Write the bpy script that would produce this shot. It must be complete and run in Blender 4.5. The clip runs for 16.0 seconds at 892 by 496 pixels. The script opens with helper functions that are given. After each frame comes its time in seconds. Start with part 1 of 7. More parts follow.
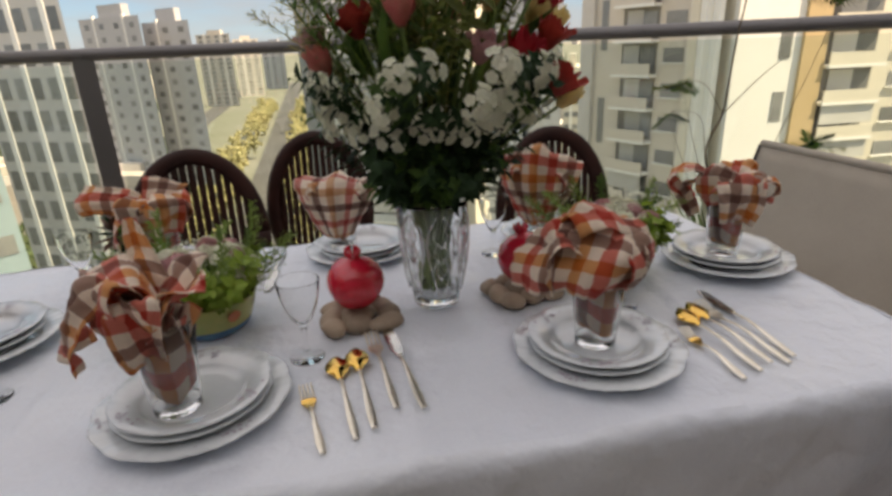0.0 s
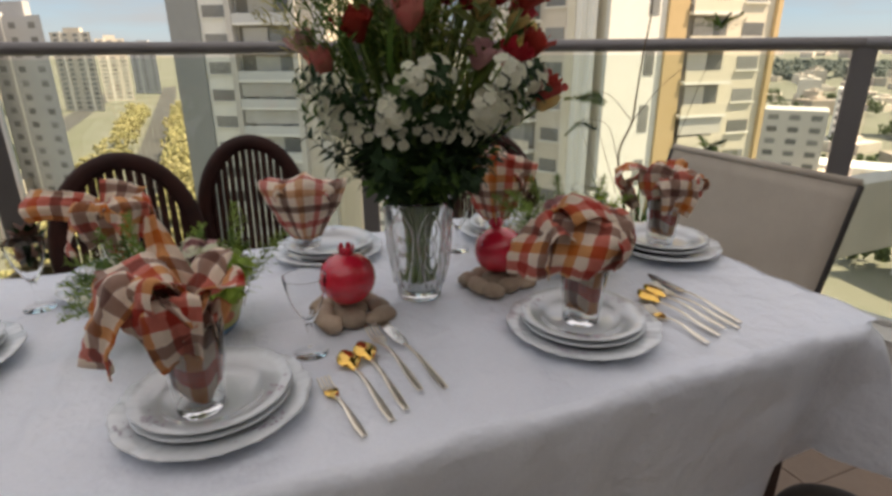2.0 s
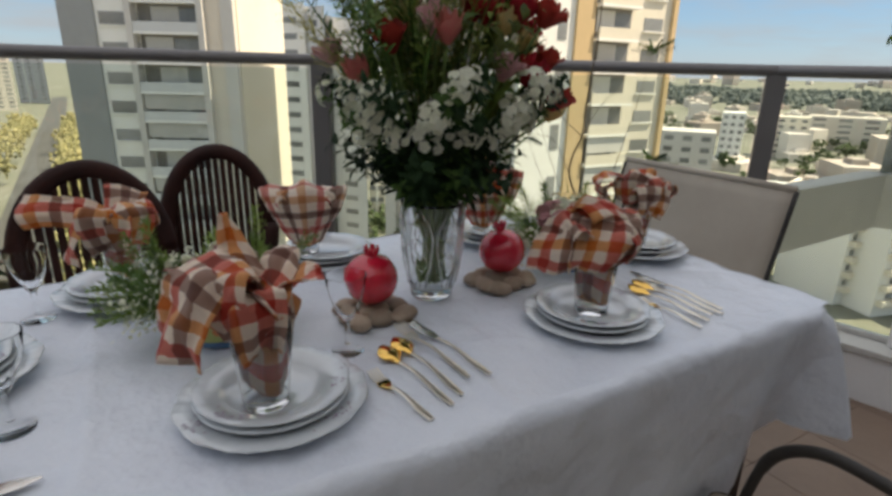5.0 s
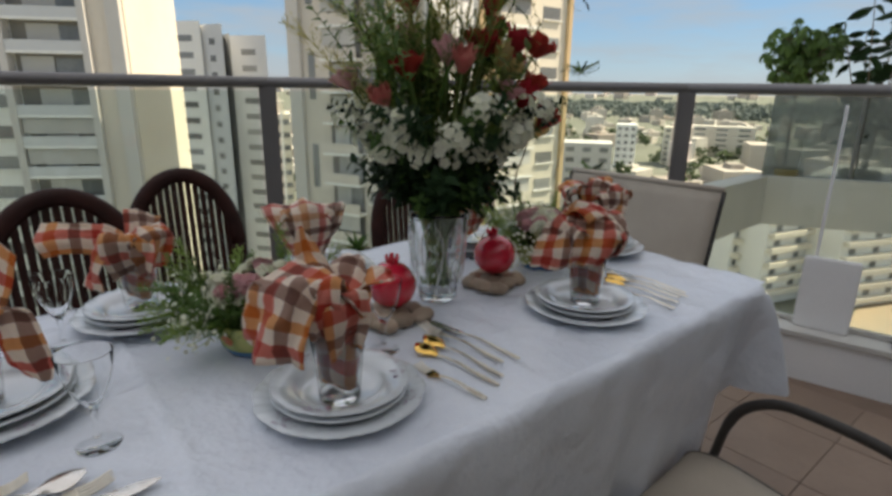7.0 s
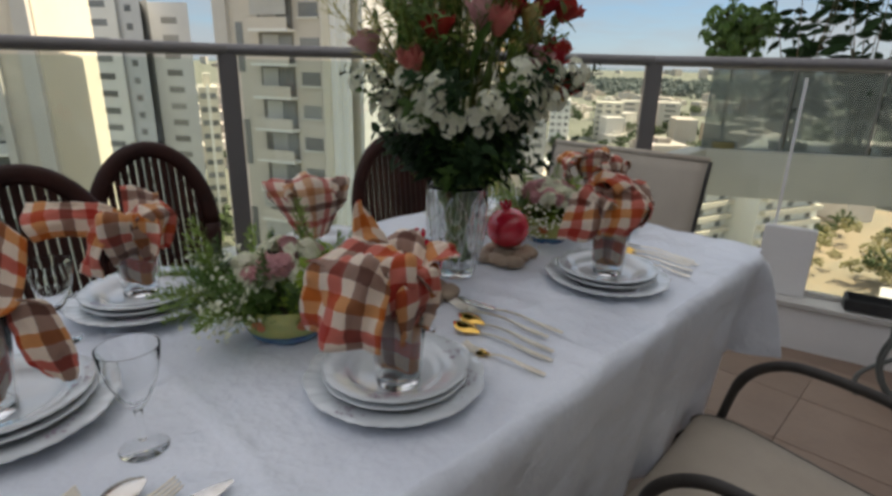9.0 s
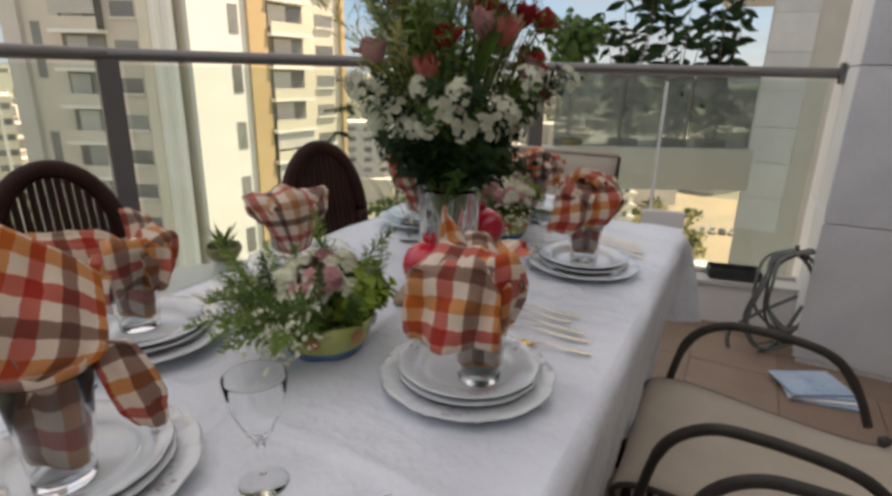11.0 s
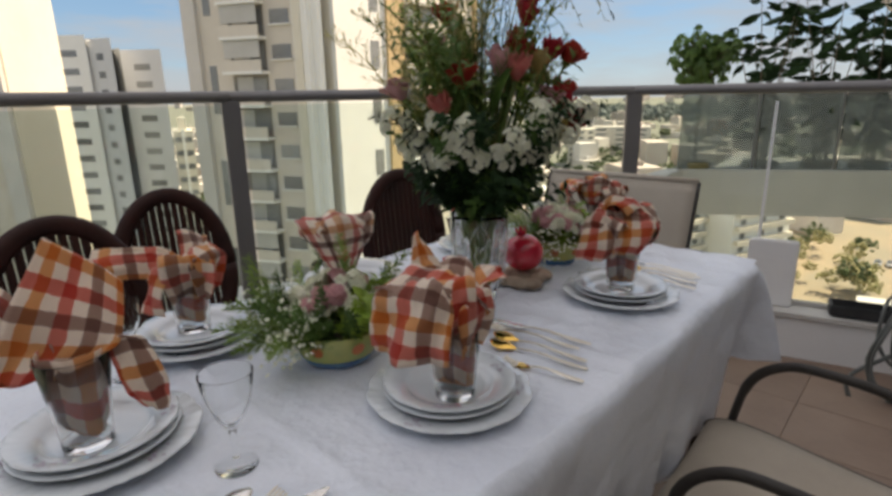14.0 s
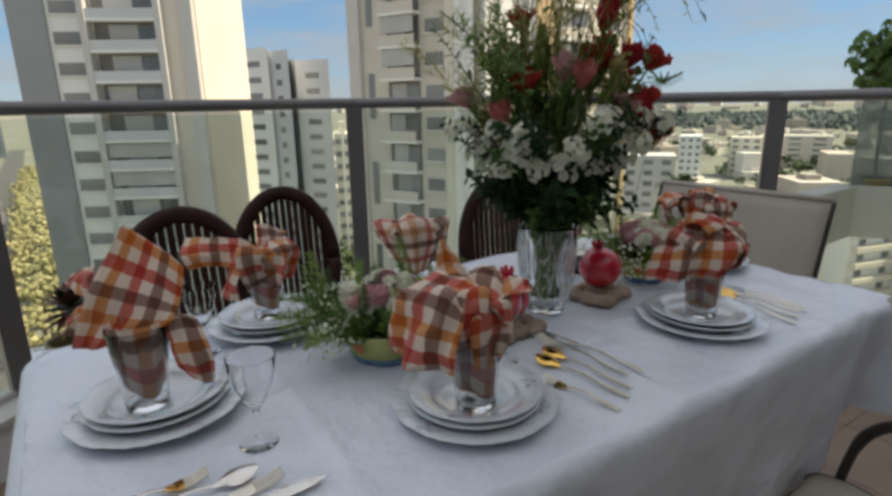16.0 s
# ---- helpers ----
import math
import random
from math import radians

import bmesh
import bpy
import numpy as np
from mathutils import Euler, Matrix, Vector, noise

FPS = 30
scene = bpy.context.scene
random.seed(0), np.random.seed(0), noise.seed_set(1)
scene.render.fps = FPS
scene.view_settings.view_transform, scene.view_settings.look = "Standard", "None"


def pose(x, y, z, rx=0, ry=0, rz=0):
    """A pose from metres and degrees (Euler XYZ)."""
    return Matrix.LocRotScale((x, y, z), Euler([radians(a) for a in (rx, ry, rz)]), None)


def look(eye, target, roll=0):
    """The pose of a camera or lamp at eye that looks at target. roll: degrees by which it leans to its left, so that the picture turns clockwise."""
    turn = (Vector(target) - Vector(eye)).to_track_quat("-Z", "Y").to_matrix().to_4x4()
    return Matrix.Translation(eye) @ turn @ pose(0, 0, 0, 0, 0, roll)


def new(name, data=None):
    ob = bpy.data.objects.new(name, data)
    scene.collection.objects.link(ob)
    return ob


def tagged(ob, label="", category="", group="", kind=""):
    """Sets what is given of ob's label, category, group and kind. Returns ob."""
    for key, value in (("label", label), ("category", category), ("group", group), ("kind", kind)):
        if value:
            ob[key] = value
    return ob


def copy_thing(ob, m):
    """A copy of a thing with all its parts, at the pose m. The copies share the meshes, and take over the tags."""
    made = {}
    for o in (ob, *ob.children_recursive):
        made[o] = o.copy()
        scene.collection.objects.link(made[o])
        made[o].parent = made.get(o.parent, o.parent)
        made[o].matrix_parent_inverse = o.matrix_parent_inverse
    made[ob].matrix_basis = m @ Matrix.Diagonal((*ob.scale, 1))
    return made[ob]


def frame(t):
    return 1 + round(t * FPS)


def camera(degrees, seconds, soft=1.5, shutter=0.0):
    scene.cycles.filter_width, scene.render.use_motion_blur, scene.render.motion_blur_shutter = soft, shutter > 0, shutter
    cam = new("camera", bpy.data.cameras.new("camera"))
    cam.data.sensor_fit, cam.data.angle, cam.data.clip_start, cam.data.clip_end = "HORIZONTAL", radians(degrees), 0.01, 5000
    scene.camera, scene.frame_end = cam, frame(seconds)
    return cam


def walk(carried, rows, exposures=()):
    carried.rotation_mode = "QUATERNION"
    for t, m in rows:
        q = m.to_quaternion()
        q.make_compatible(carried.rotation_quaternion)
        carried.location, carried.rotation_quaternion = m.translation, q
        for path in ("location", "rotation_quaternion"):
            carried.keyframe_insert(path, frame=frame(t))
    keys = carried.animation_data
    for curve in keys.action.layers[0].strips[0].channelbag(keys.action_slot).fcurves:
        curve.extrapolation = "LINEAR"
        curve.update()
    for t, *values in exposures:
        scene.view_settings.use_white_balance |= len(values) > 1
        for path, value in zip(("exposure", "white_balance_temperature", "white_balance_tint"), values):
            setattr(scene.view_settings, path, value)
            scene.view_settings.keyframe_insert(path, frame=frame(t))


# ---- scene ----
cam = camera(77.2, 16.0, soft=3.2)
METRES, EYE, TILT, LEAN, TURN = 1.549, 1.179, 0.0, 0.0, -10.5
ROWS = [
    (0.0, 0.0, 0.0, 0.0, -0.83, -20.28, 2.26),
    (0.5, -0.0039, -0.0005, 0.0006, -2.87, -20.13, 1.66),
    (1.0, -0.0337, -0.0076, -0.003, -6.63, -20.04, 1.25),
    (1.5, -0.0779, -0.0195, -0.001, -10.44, -19.92, 0.97),
    (2.0, -0.1037, -0.0253, -0.0008, -11.68, -19.66, 0.36),
    (2.5, -0.1056, -0.0216, -0.0027, -12.64, -19.4, -0.13),
    (3.0, -0.1249, -0.0246, -0.0033, -14.62, -19.18, -0.38),
    (5.5, -0.2559, -0.0359, -0.0073, -21.84, -17.19, -1.43),
    (6.0, -0.297, -0.0409, 0.0, -24.49, -15.94, -1.23),
    (6.5, -0.3264, -0.0465, 0.0017, -27.33, -15.61, -1.01),
    (7.0, -0.351, -0.049, -0.0007, -29.1, -16.12, -0.77),
    (7.5, -0.3769, -0.045, -0.0015, -29.94, -16.82, -0.72),
    (8.0, -0.3927, -0.0333, -0.0049, -30.66, -17.34, -0.84),
    (8.5, -0.4111, -0.0052, -0.0092, -32.51, -17.96, -1.02),
    (9.0, -0.4246, 0.0274, -0.0122, -35.43, -18.47, -1.34),
    (9.5, -0.4453, 0.0589, -0.0143, -39.87, -18.79, -1.6),
    (12.0, -0.616, 0.1544, -0.0123, -53.68, -16.99, -0.99),
    (12.5, -0.6123, 0.1315, -0.0117, -51.18, -16.5, -0.47),
    (13.0, -0.5914, 0.1057, -0.0068, -47.45, -16.07, -0.03),
    (13.5, -0.5467, 0.0636, -0.0023, -42.56, -15.64, 0.46),
    (14.0, -0.5015, 0.0195, -0.0021, -38.04, -15.26, 0.92),
    (14.5, -0.4642, -0.0167, -0.0001, -33.49, -14.89, 1.29),
    (15.0, -0.4432, -0.0297, 0.0004, -29.89, -14.6, 1.35),
    (15.5, -0.4289, -0.0309, 0.0016, -26.36, -14.48, 1.2),
    (16.0, -0.4192, -0.0307, -0.0007, -23.5, -14.51, 0.93),
]
EXPOSURES = [(0.0, 1.22, 7340, 17), (3.0, 1.16, 7340, 17), (5.5, 1.02, 6600, 12), (8.5, 1.00, 6600, 12), (9.5, 1.05, 6930, 14), (12.0, 1.29, 7300, 17), (13.0, 1.26, 7300, 17), (14.5, 1.00, 6680, 14), (16.0, 0.90, 6450, 12)]
walk(cam, [(t, pose(0, 0, EYE, TILT, LEAN, TURN) @ pose(METRES * x, METRES * y, METRES * z, 90 + pitch, roll, yaw)) for t, x, y, z, yaw, pitch, roll in ROWS], EXPOSURES)

# ---- light ----
SUN_DIR = Vector((0.62, -0.33, 0.98)).normalized()
world = bpy.data.worlds.new("world")
scene.world = world
world.use_nodes = True
wn, wl = world.node_tree.nodes, world.node_tree.links
wn.clear()
w_out, w_bg, w_sky = wn.new("ShaderNodeOutputWorld"), wn.new("ShaderNodeBackground"), wn.new("ShaderNodeTexSky")
w_sky.sky_type, w_sky.sun_disc = "NISHITA", False
w_sky.sun_elevation = math.asin(SUN_DIR.z)
w_sky.sun_rotation = math.atan2(SUN_DIR.x, SUN_DIR.y)
w_sky.air_density, w_sky.dust_density, w_sky.ozone_density = 1.0, 0.2, 2.5
w_tc, w_map, w_noise, w_ramp, w_mix = (wn.new("ShaderNodeTexCoord"), wn.new("ShaderNodeMapping"), wn.new("ShaderNodeTexNoise"),
                                      wn.new("ShaderNodeMapRange"), wn.new("ShaderNodeMix"))
w_map.inputs["Scale"].default_value = (2.4, 2.4, 14.0)
w_noise.inputs["Scale"].default_value, w_noise.inputs["Detail"].default_value, w_noise.inputs["Roughness"].default_value = 1.5, 7.0, 0.58
w_ramp.inputs["From Min"].default_value, w_ramp.inputs["From Max"].default_value = 0.43, 0.70
w_ramp.inputs["To Min"].default_value, w_ramp.inputs["To Max"].default_value = 0.0, 0.92
w_mix.data_type = "RGBA"
w_cloud, w_top = wn.new("ShaderNodeMix"), wn.new("ShaderNodeMapRange")
w_cloud.data_type = "RGBA"
w_cloud.inputs["A"].default_value, w_cloud.inputs["B"].default_value = (1.95, 2.12, 2.22, 1), (3.9, 3.95, 4.1, 1)
w_top.inputs["From Min"].default_value, w_top.inputs["From Max"].default_value = 0.12, 0.55
# broken cloud; closed and brightened overhead, out of view, to light the table
w_sep, w_high, w_add = wn.new("ShaderNodeSeparateXYZ"), wn.new("ShaderNodeMapRange"), wn.new("ShaderNodeMath")
w_high.inputs["From Min"].default_value, w_high.inputs["From Max"].default_value = 0.10, 0.75
w_high.inputs["To Min"].default_value, w_high.inputs["To Max"].default_value = 0.0, 0.25
wl.new(w_tc.outputs["Generated"], w_sep.inputs["Vector"])
wl.new(w_sep.outputs["Z"], w_high.inputs["Value"])
wl.new(w_sep.outputs["Z"], w_top.inputs["Value"])
wl.new(w_top.outputs["Result"], w_cloud.inputs["Factor"])
wl.new(w_cloud.outputs["Result"], w_mix.inputs["B"])
wl.new(w_tc.outputs["Generated"], w_map.inputs["Vector"])
wl.new(w_map.outputs["Vector"], w_noise.inputs["Vector"])
wl.new(w_noise.outputs["Fac"], w_add.inputs[0])
wl.new(w_high.outputs["Result"], w_add.inputs[1])
wl.new(w_add.outputs["Value"], w_ramp.inputs["Value"])
wl.new(w_ramp.outputs["Result"], w_mix.inputs["Factor"])
w_haze = wn.new("ShaderNodeMix")
w_haze.data_type = "RGBA"
w_haze.inputs["Factor"].default_value = 0.78
w_haze.inputs["B"].default_value = (0.58, 1.22, 1.98, 1)
wl.new(w_sky.outputs["Color"], w_haze.inputs["A"])
wl.new(w_haze.outputs["Result"], w_mix.inputs["A"])
wl.new(w_mix.outputs["Result"], w_bg.inputs["Color"])
wl.new(w_bg.outputs["Background"], w_out.inputs["Surface"])
w_bg.inputs["Strength"].default_value = 0.12
sun_data = bpy.data.lights.new("sun", "SUN")
sun_data.energy, sun_data.angle, sun_data.color = 4.6, radians(0.6), (1.0, 0.86, 0.64)
sun = new("sun", sun_data)
sun.matrix_world = look(SUN_DIR * 50, (0, 0, 0))
scene.view_settings.exposure = 0.0


# ---- materials ----
def link(nt, a, b):
    nt.links.new(a, b)


def surface(name, c1, c2=None, rough=0.6, metal=0.0, scale=8.0, fine=60.0, bump=0.1, spread=1.0, coat=0.0, per_object=0.0, per_island=0.0, spec=0.5):
    """A principled material whose colour wanders between c1 and c2 at two scales, with fine relief."""
    m = bpy.data.materials.new(name)
    m.use_nodes = True
    nt = m.node_tree
    p = nt.nodes["Principled BSDF"]
    c2 = c2 or tuple(0.82 * v for v in c1)
    tc = nt.nodes.new("ShaderNodeTexCoord")
    big, small = nt.nodes.new("ShaderNodeTexNoise"), nt.nodes.new("ShaderNodeTexNoise")
    big.inputs["Scale"].default_value, big.inputs["Detail"].default_value = scale, 4
    small.inputs["Scale"].default_value, small.inputs["Detail"].default_value = fine, 3
    link(nt, tc.outputs["Object"], big.inputs["Vector"])
    link(nt, tc.outputs["Object"], small.inputs["Vector"])
    add = nt.nodes.new("ShaderNodeMath")
    add.operation = "MULTIPLY_ADD"
    link(nt, small.outputs["Fac"], add.inputs[0])
    add.inputs[1].default_value = 0.4
    link(nt, big.outputs["Fac"], add.inputs[2])
    ramp = nt.nodes.new("ShaderNodeMapRange")
    ramp.inputs["From Min"].default_value, ramp.inputs["From Max"].default_value = 0.7 - 0.25 * spread, 0.7 + 0.25 * spread
    link(nt, add.outputs["Value"], ramp.inputs["Value"])
    mix = nt.nodes.new("ShaderNodeMix")
    mix.data_type = "RGBA"
    mix.inputs["A"].default_value, mix.inputs["B"].default_value = (*c1, 1), (*c2, 1)
    link(nt, ramp.outputs["Result"], mix.inputs["Factor"])
    colour = mix.outputs["Result"]
    for amount, kind in ((per_object, "object"), (per_island, "island")):
        if amount:
            if kind == "object":
                rnd = nt.nodes.new("ShaderNodeObjectInfo").outputs["Random"]
            else:
                rnd = nt.nodes.new("ShaderNodeNewGeometry").outputs["Random Per Island"]
            mr = nt.nodes.new("ShaderNodeMapRange")
            mr.inputs["To Min"].default_value, mr.inputs["To Max"].default_value = 1 - amount, 1 + amount
            link(nt, rnd, mr.inputs["Value"])
            hsv = nt.nodes.new("ShaderNodeHueSaturation")
            link(nt, mr.outputs["Result"], hsv.inputs["Value"])
            link(nt, colour, hsv.inputs["Color"])
            colour = hsv.outputs["Color"]
    link(nt, colour, p.inputs["Base Color"])
    p.inputs["Roughness"].default_value, p.inputs["Metallic"].default_value = rough, metal
    p.inputs["Coat Weight"].default_value = coat
    p.inputs["Specular IOR Level"].default_value = spec
    if bump:
        b = nt.nodes.new("ShaderNodeBump")
        b.inputs["Strength"].default_value, b.inputs["Distance"].default_value = bump, 0.002 if fine > 20 else 0.02
        link(nt, small.outputs["Fac"], b.inputs["Height"])
        link(nt, b.outputs["Normal"], p.inputs["Normal"])
    return m


def glassy(name, colour=(1, 1, 1), rough=0.0, ior=1.5):
    m = bpy.data.materials.new(name)
    m.use_nodes = True
    p = m.node_tree.nodes["Principled BSDF"]
    p.inputs["Base Color"].default_value = (*colour, 1)
    p.inputs["Roughness"].default_value, p.inputs["IOR"].default_value = rough, ior
    p.inputs["Transmission Weight"].default_value = 1.0
    return m


def pane_glass(name, tint, gloss=0.7):
    """Thin glazing: see-through with a faint reflection."""
    m = bpy.data.materials.new(name)
    m.use_nodes = True
    nt = m.node_tree
    nt.nodes.clear()
    out, mix, clear, shiny, fres = (nt.nodes.new("ShaderNodeOutputMaterial"), nt.nodes.new("ShaderNodeMixShader"), nt.nodes.new("ShaderNodeBsdfTransparent"),
                                    nt.nodes.new("ShaderNodeBsdfGlossy"), nt.nodes.new("ShaderNodeLayerWeight"))
    clear.inputs["Color"].default_value = (*tint, 1)
    shiny.inputs["Roughness"].default_value = 0.02
    steep = nt.nodes.new("ShaderNodeMath")
    steep.operation = "POWER"
    steep.inputs[1].default_value = 4.0
    scale = nt.nodes.new("ShaderNodeMath")
    scale.operation = "MULTIPLY_ADD"
    scale.inputs[1].default_value, scale.inputs[2].default_value = gloss, 0.06 * gloss
    link(nt, fres.outputs["Facing"], steep.inputs[0])
    link(nt, steep.outputs["Value"], scale.inputs[0])
    link(nt, scale.outputs["Value"], mix.inputs["Fac"])
    link(nt, clear.outputs["BSDF"], mix.inputs[1])
    link(nt, shiny.outputs["BSDF"], mix.inputs[2])
    link(nt, mix.outputs["Shader"], out.inputs["Surface"])
    return m


def plaid(name, bands):
    """Woven check of cream, orange, red and brown bands, in UV cells."""
    m = bpy.data.materials.new(name)
    m.use_nodes = True
    nt = m.node_tree
    p = nt.nodes["Principled BSDF"]
    uv = nt.nodes.new("ShaderNodeTexCoord")
    sep = nt.nodes.new("ShaderNodeSeparateXYZ")
    drift = nt.nodes.new("ShaderNodeTexNoise")
    drift.inputs["Scale"].default_value, drift.inputs["Detail"].default_value = 6.0, 3.0
    moved = nt.nodes.new("ShaderNodeVectorMath")
    moved.operation = "MULTIPLY_ADD"
    moved.inputs[1].default_value = (0.06, 0.06, 0.06)
    link(nt, uv.outputs["UV"], drift.inputs["Vector"])
    link(nt, drift.outputs["Color"], moved.inputs[0])
    link(nt, uv.outputs["UV"], moved.inputs[2])
    link(nt, moved.outputs["Vector"], sep.inputs["Vector"])
    cols = []
    for axis in ("X", "Y"):
        fr = nt.nodes.new("ShaderNodeMath")
        fr.operation = "FRACT"
        link(nt, sep.outputs[axis], fr.inputs[0])
        rp = nt.nodes.new("ShaderNodeValToRGB")
        rp.color_ramp.interpolation = "CONSTANT"
        while len(rp.color_ramp.elements) < len(bands):
            rp.color_ramp.elements.new(0.5)
        for e, (at, c) in zip(rp.color_ramp.elements, bands):
            e.position, e.color = at, (*c, 1)
        link(nt, fr.outputs["Value"], rp.inputs["Fac"])
        cols.append(rp.outputs["Color"])
    mix = nt.nodes.new("ShaderNodeMix")
    mix.data_type = "RGBA"
    mix.blend_type = "MULTIPLY"
    mix.inputs["Factor"].default_value = 1.0
    link(nt, cols[0], mix.inputs["A"])
    link(nt, cols[1], mix.inputs["B"])
    weave = nt.nodes.new("ShaderNodeTexNoise")
    weave.inputs["Scale"].default_value = 90
    link(nt, uv.outputs["UV"], weave.inputs["Vector"])
    hsv = nt.nodes.new("ShaderNodeHueSaturation")
    hsv.inputs["Saturation"].default_value = 1.04
    mr = nt.nodes.new("ShaderNodeMapRange")
    mr.inputs["To Min"].default_value, mr.inputs["To Max"].default_value = 0.78, 1.2
    link(nt, weave.outputs["Fac"], mr.inputs["Value"])
    link(nt, mr.outputs["Result"], hsv.inputs["Value"])
    root = nt.nodes.new("ShaderNodeGamma")
    root.inputs["Gamma"].default_value = 0.52
    link(nt, mix.outputs["Result"], root.inputs["Color"])
    link(nt, root.outputs["Color"], hsv.inputs["Color"])
    link(nt, hsv.outputs["Color"], p.inputs["Base Color"])
    p.inputs["Roughness"].default_value = 0.85
    p.inputs["Sheen Weight"].default_value = 0.25
    b = nt.nodes.new("ShaderNodeBump")
    b.inputs["Strength"].default_value, b.inputs["Distance"].default_value = 0.25, 0.001
    link(nt, weave.outputs["Fac"], b.inputs["Height"])
    link(nt, b.outputs["Normal"], p.inputs["Normal"])
    return m


M_CLOTH = surface("white_cotton", (0.73, 0.77, 0.835), (0.635, 0.67, 0.74), 0.36, scale=5, fine=260, bump=0.12, spec=0.65)
cn = M_CLOTH.node_tree
c_tc, c_n, c_b = cn.nodes.new("ShaderNodeTexCoord"), cn.nodes.new("ShaderNodeTexNoise"), cn.nodes.new("ShaderNodeBump")
c_n.inputs["Scale"].default_value, c_n.inputs["Detail"].default_value = 9, 4
c_b.inputs["Strength"].default_value, c_b.inputs["Distance"].default_value = 0.9, 0.026
link(cn, c_tc.outputs["Object"], c_n.inputs["Vector"])
link(cn, c_n.outputs["Fac"], c_b.inputs["Height"])
old = cn.nodes["Principled BSDF"].inputs["Normal"].links[0].from_node
link(cn, c_b.outputs["Normal"], old.inputs["Normal"])
CREAM = (0.89, 0.775, 0.655)
M_NAPKIN = plaid("plaid_cotton", ((0.0, CREAM), (0.17, (0.63, 0.195, 0.046)), (0.325, CREAM), (0.50, (0.53, 0.066, 0.045)), (0.665, CREAM), (0.84, (0.185, 0.088, 0.064))))
# copy of the plaid with wider cream bands, colours paled as if backlit
M_NAPKIN_BACKLIT = plaid("backlit_plaid_cotton", ((0.0, CREAM), (0.17, (0.56, 0.26, 0.12)), (0.31, CREAM), (0.52, (0.46, 0.09, 0.075)), (0.66, CREAM), (0.86, (0.115, 0.060, 0.046))))
M_PORCELAIN = surface("white_porcelain", (0.68, 0.72, 0.745), (0.61, 0.645, 0.67), 0.05, scale=12, fine=60, bump=0.0, coat=1.0)
M_MOTIF = surface("printed_motif", (0.33, 0.24, 0.30), (0.42, 0.40, 0.46), 0.25, scale=90, fine=300, bump=0.0)
M_CRYSTAL = glassy("cut_crystal", (0.99, 1.0, 0.995), 0.02, 1.50)
M_GOLD = surface("gold_plate", (0.86, 0.55, 0.13), (0.72, 0.44, 0.12), 0.16, 1.0, scale=40, fine=300, bump=0.03)
M_CHAMPAGNE = surface("champagne_plate", (0.88, 0.83, 0.72), (0.70, 0.64, 0.52), 0.36, 1.0, scale=60, fine=300, bump=0.05)
M_SILVER = surface("silver_plate", (0.78, 0.75, 0.70), (0.62, 0.58, 0.52), 0.2, 1.0, scale=60, fine=300, bump=0.05)
M_WOOD_DARK = surface("mahogany", (0.042, 0.012, 0.008), (0.018, 0.006, 0.004), 0.5, scale=14, fine=120, bump=0.15, spec=0.22)
M_SLING = surface("beige_mesh_fabric", (0.45, 0.395, 0.32), (0.35, 0.30, 0.24), 0.7, scale=7, fine=300, bump=0.5, spread=1.2)
M_FRAME = surface("dark_bronze_tube", (0.030, 0.027, 0.025), (0.05, 0.045, 0.04), 0.45, 0.0, scale=20, fine=200, bump=0.04, spec=0.25)
M_RAIL = surface("grey_aluminium", (0.20, 0.19, 0.186), (0.16, 0.152, 0.15), 0.42, 0.35, scale=3, fine=160, bump=0.05)
M_FINE_GLASS = glassy("thin_wine_glass", (0.99, 0.995, 0.995), 0.0, 1.12)
M_TUMBLER = glassy("tumbler_glass", (0.975, 0.985, 0.985), 0.0, 1.46)
M_VASE = glassy("crystal_wall", (0.97, 0.985, 0.98), 0.01, 1.45)
M_PANE = pane_glass("railing_glass", (0.90, 0.945, 0.93))
M_PANE_GREY = pane_glass("smoked_glass", (0.62, 0.66, 0.66))


def frost(m, amount, colour):
    """Adds a milky scatter to a pane."""
    nt = m.node_tree
    out = [n for n in nt.nodes if n.type == "OUTPUT_MATERIAL"][0]
    src = out.inputs["Surface"].links[0].from_socket
    mix, dif = nt.nodes.new("ShaderNodeMixShader"), nt.nodes.new("ShaderNodeBsdfDiffuse")
    dif.inputs["Color"].default_value = (*colour, 1)
    mix.inputs["Fac"].default_value = amount
    link(nt, src, mix.inputs[1])
    link(nt, dif.outputs["BSDF"], mix.inputs[2])
    link(nt, mix.outputs["Shader"], out.inputs["Surface"])


frost(M_PANE_GREY, 0.32, (0.36, 0.38, 0.37))
M_STUCCO = surface("pale_stucco", (0.62, 0.60, 0.56), (0.54, 0.52, 0.485), 0.9, scale=3, fine=140, bump=0.3)
M_STUCCO_LOW_BOUNCE = surface("low_bounce_stucco", (0.27, 0.265, 0.25), (0.22, 0.215, 0.20), 0.9, scale=3, fine=140, bump=0.3)
M_STONE = surface("grey_stone_tile", (0.70, 0.71, 0.73), (0.60, 0.61, 0.63), 0.55, scale=5, fine=70, bump=0.08, per_object=0.05)
M_WHITE = surface("white_paint", (0.84, 0.83, 0.82), (0.78, 0.77, 0.76), 0.6, scale=4, fine=90, bump=0.06)
M_TILE = surface("floor_tile", (0.27, 0.188, 0.138), (0.215, 0.146, 0.106), 0.55, scale=5, fine=60, bump=0.1, per_object=0.07)
M_GROUT = surface("grout", (0.245, 0.172, 0.128), None, 0.9, scale=10, fine=200, bump=0.2)
M_BLACK = surface("black_plastic", (0.02, 0.02, 0.022), (0.04, 0.04, 0.04), 0.5, scale=20, fine=200, bump=0.05)
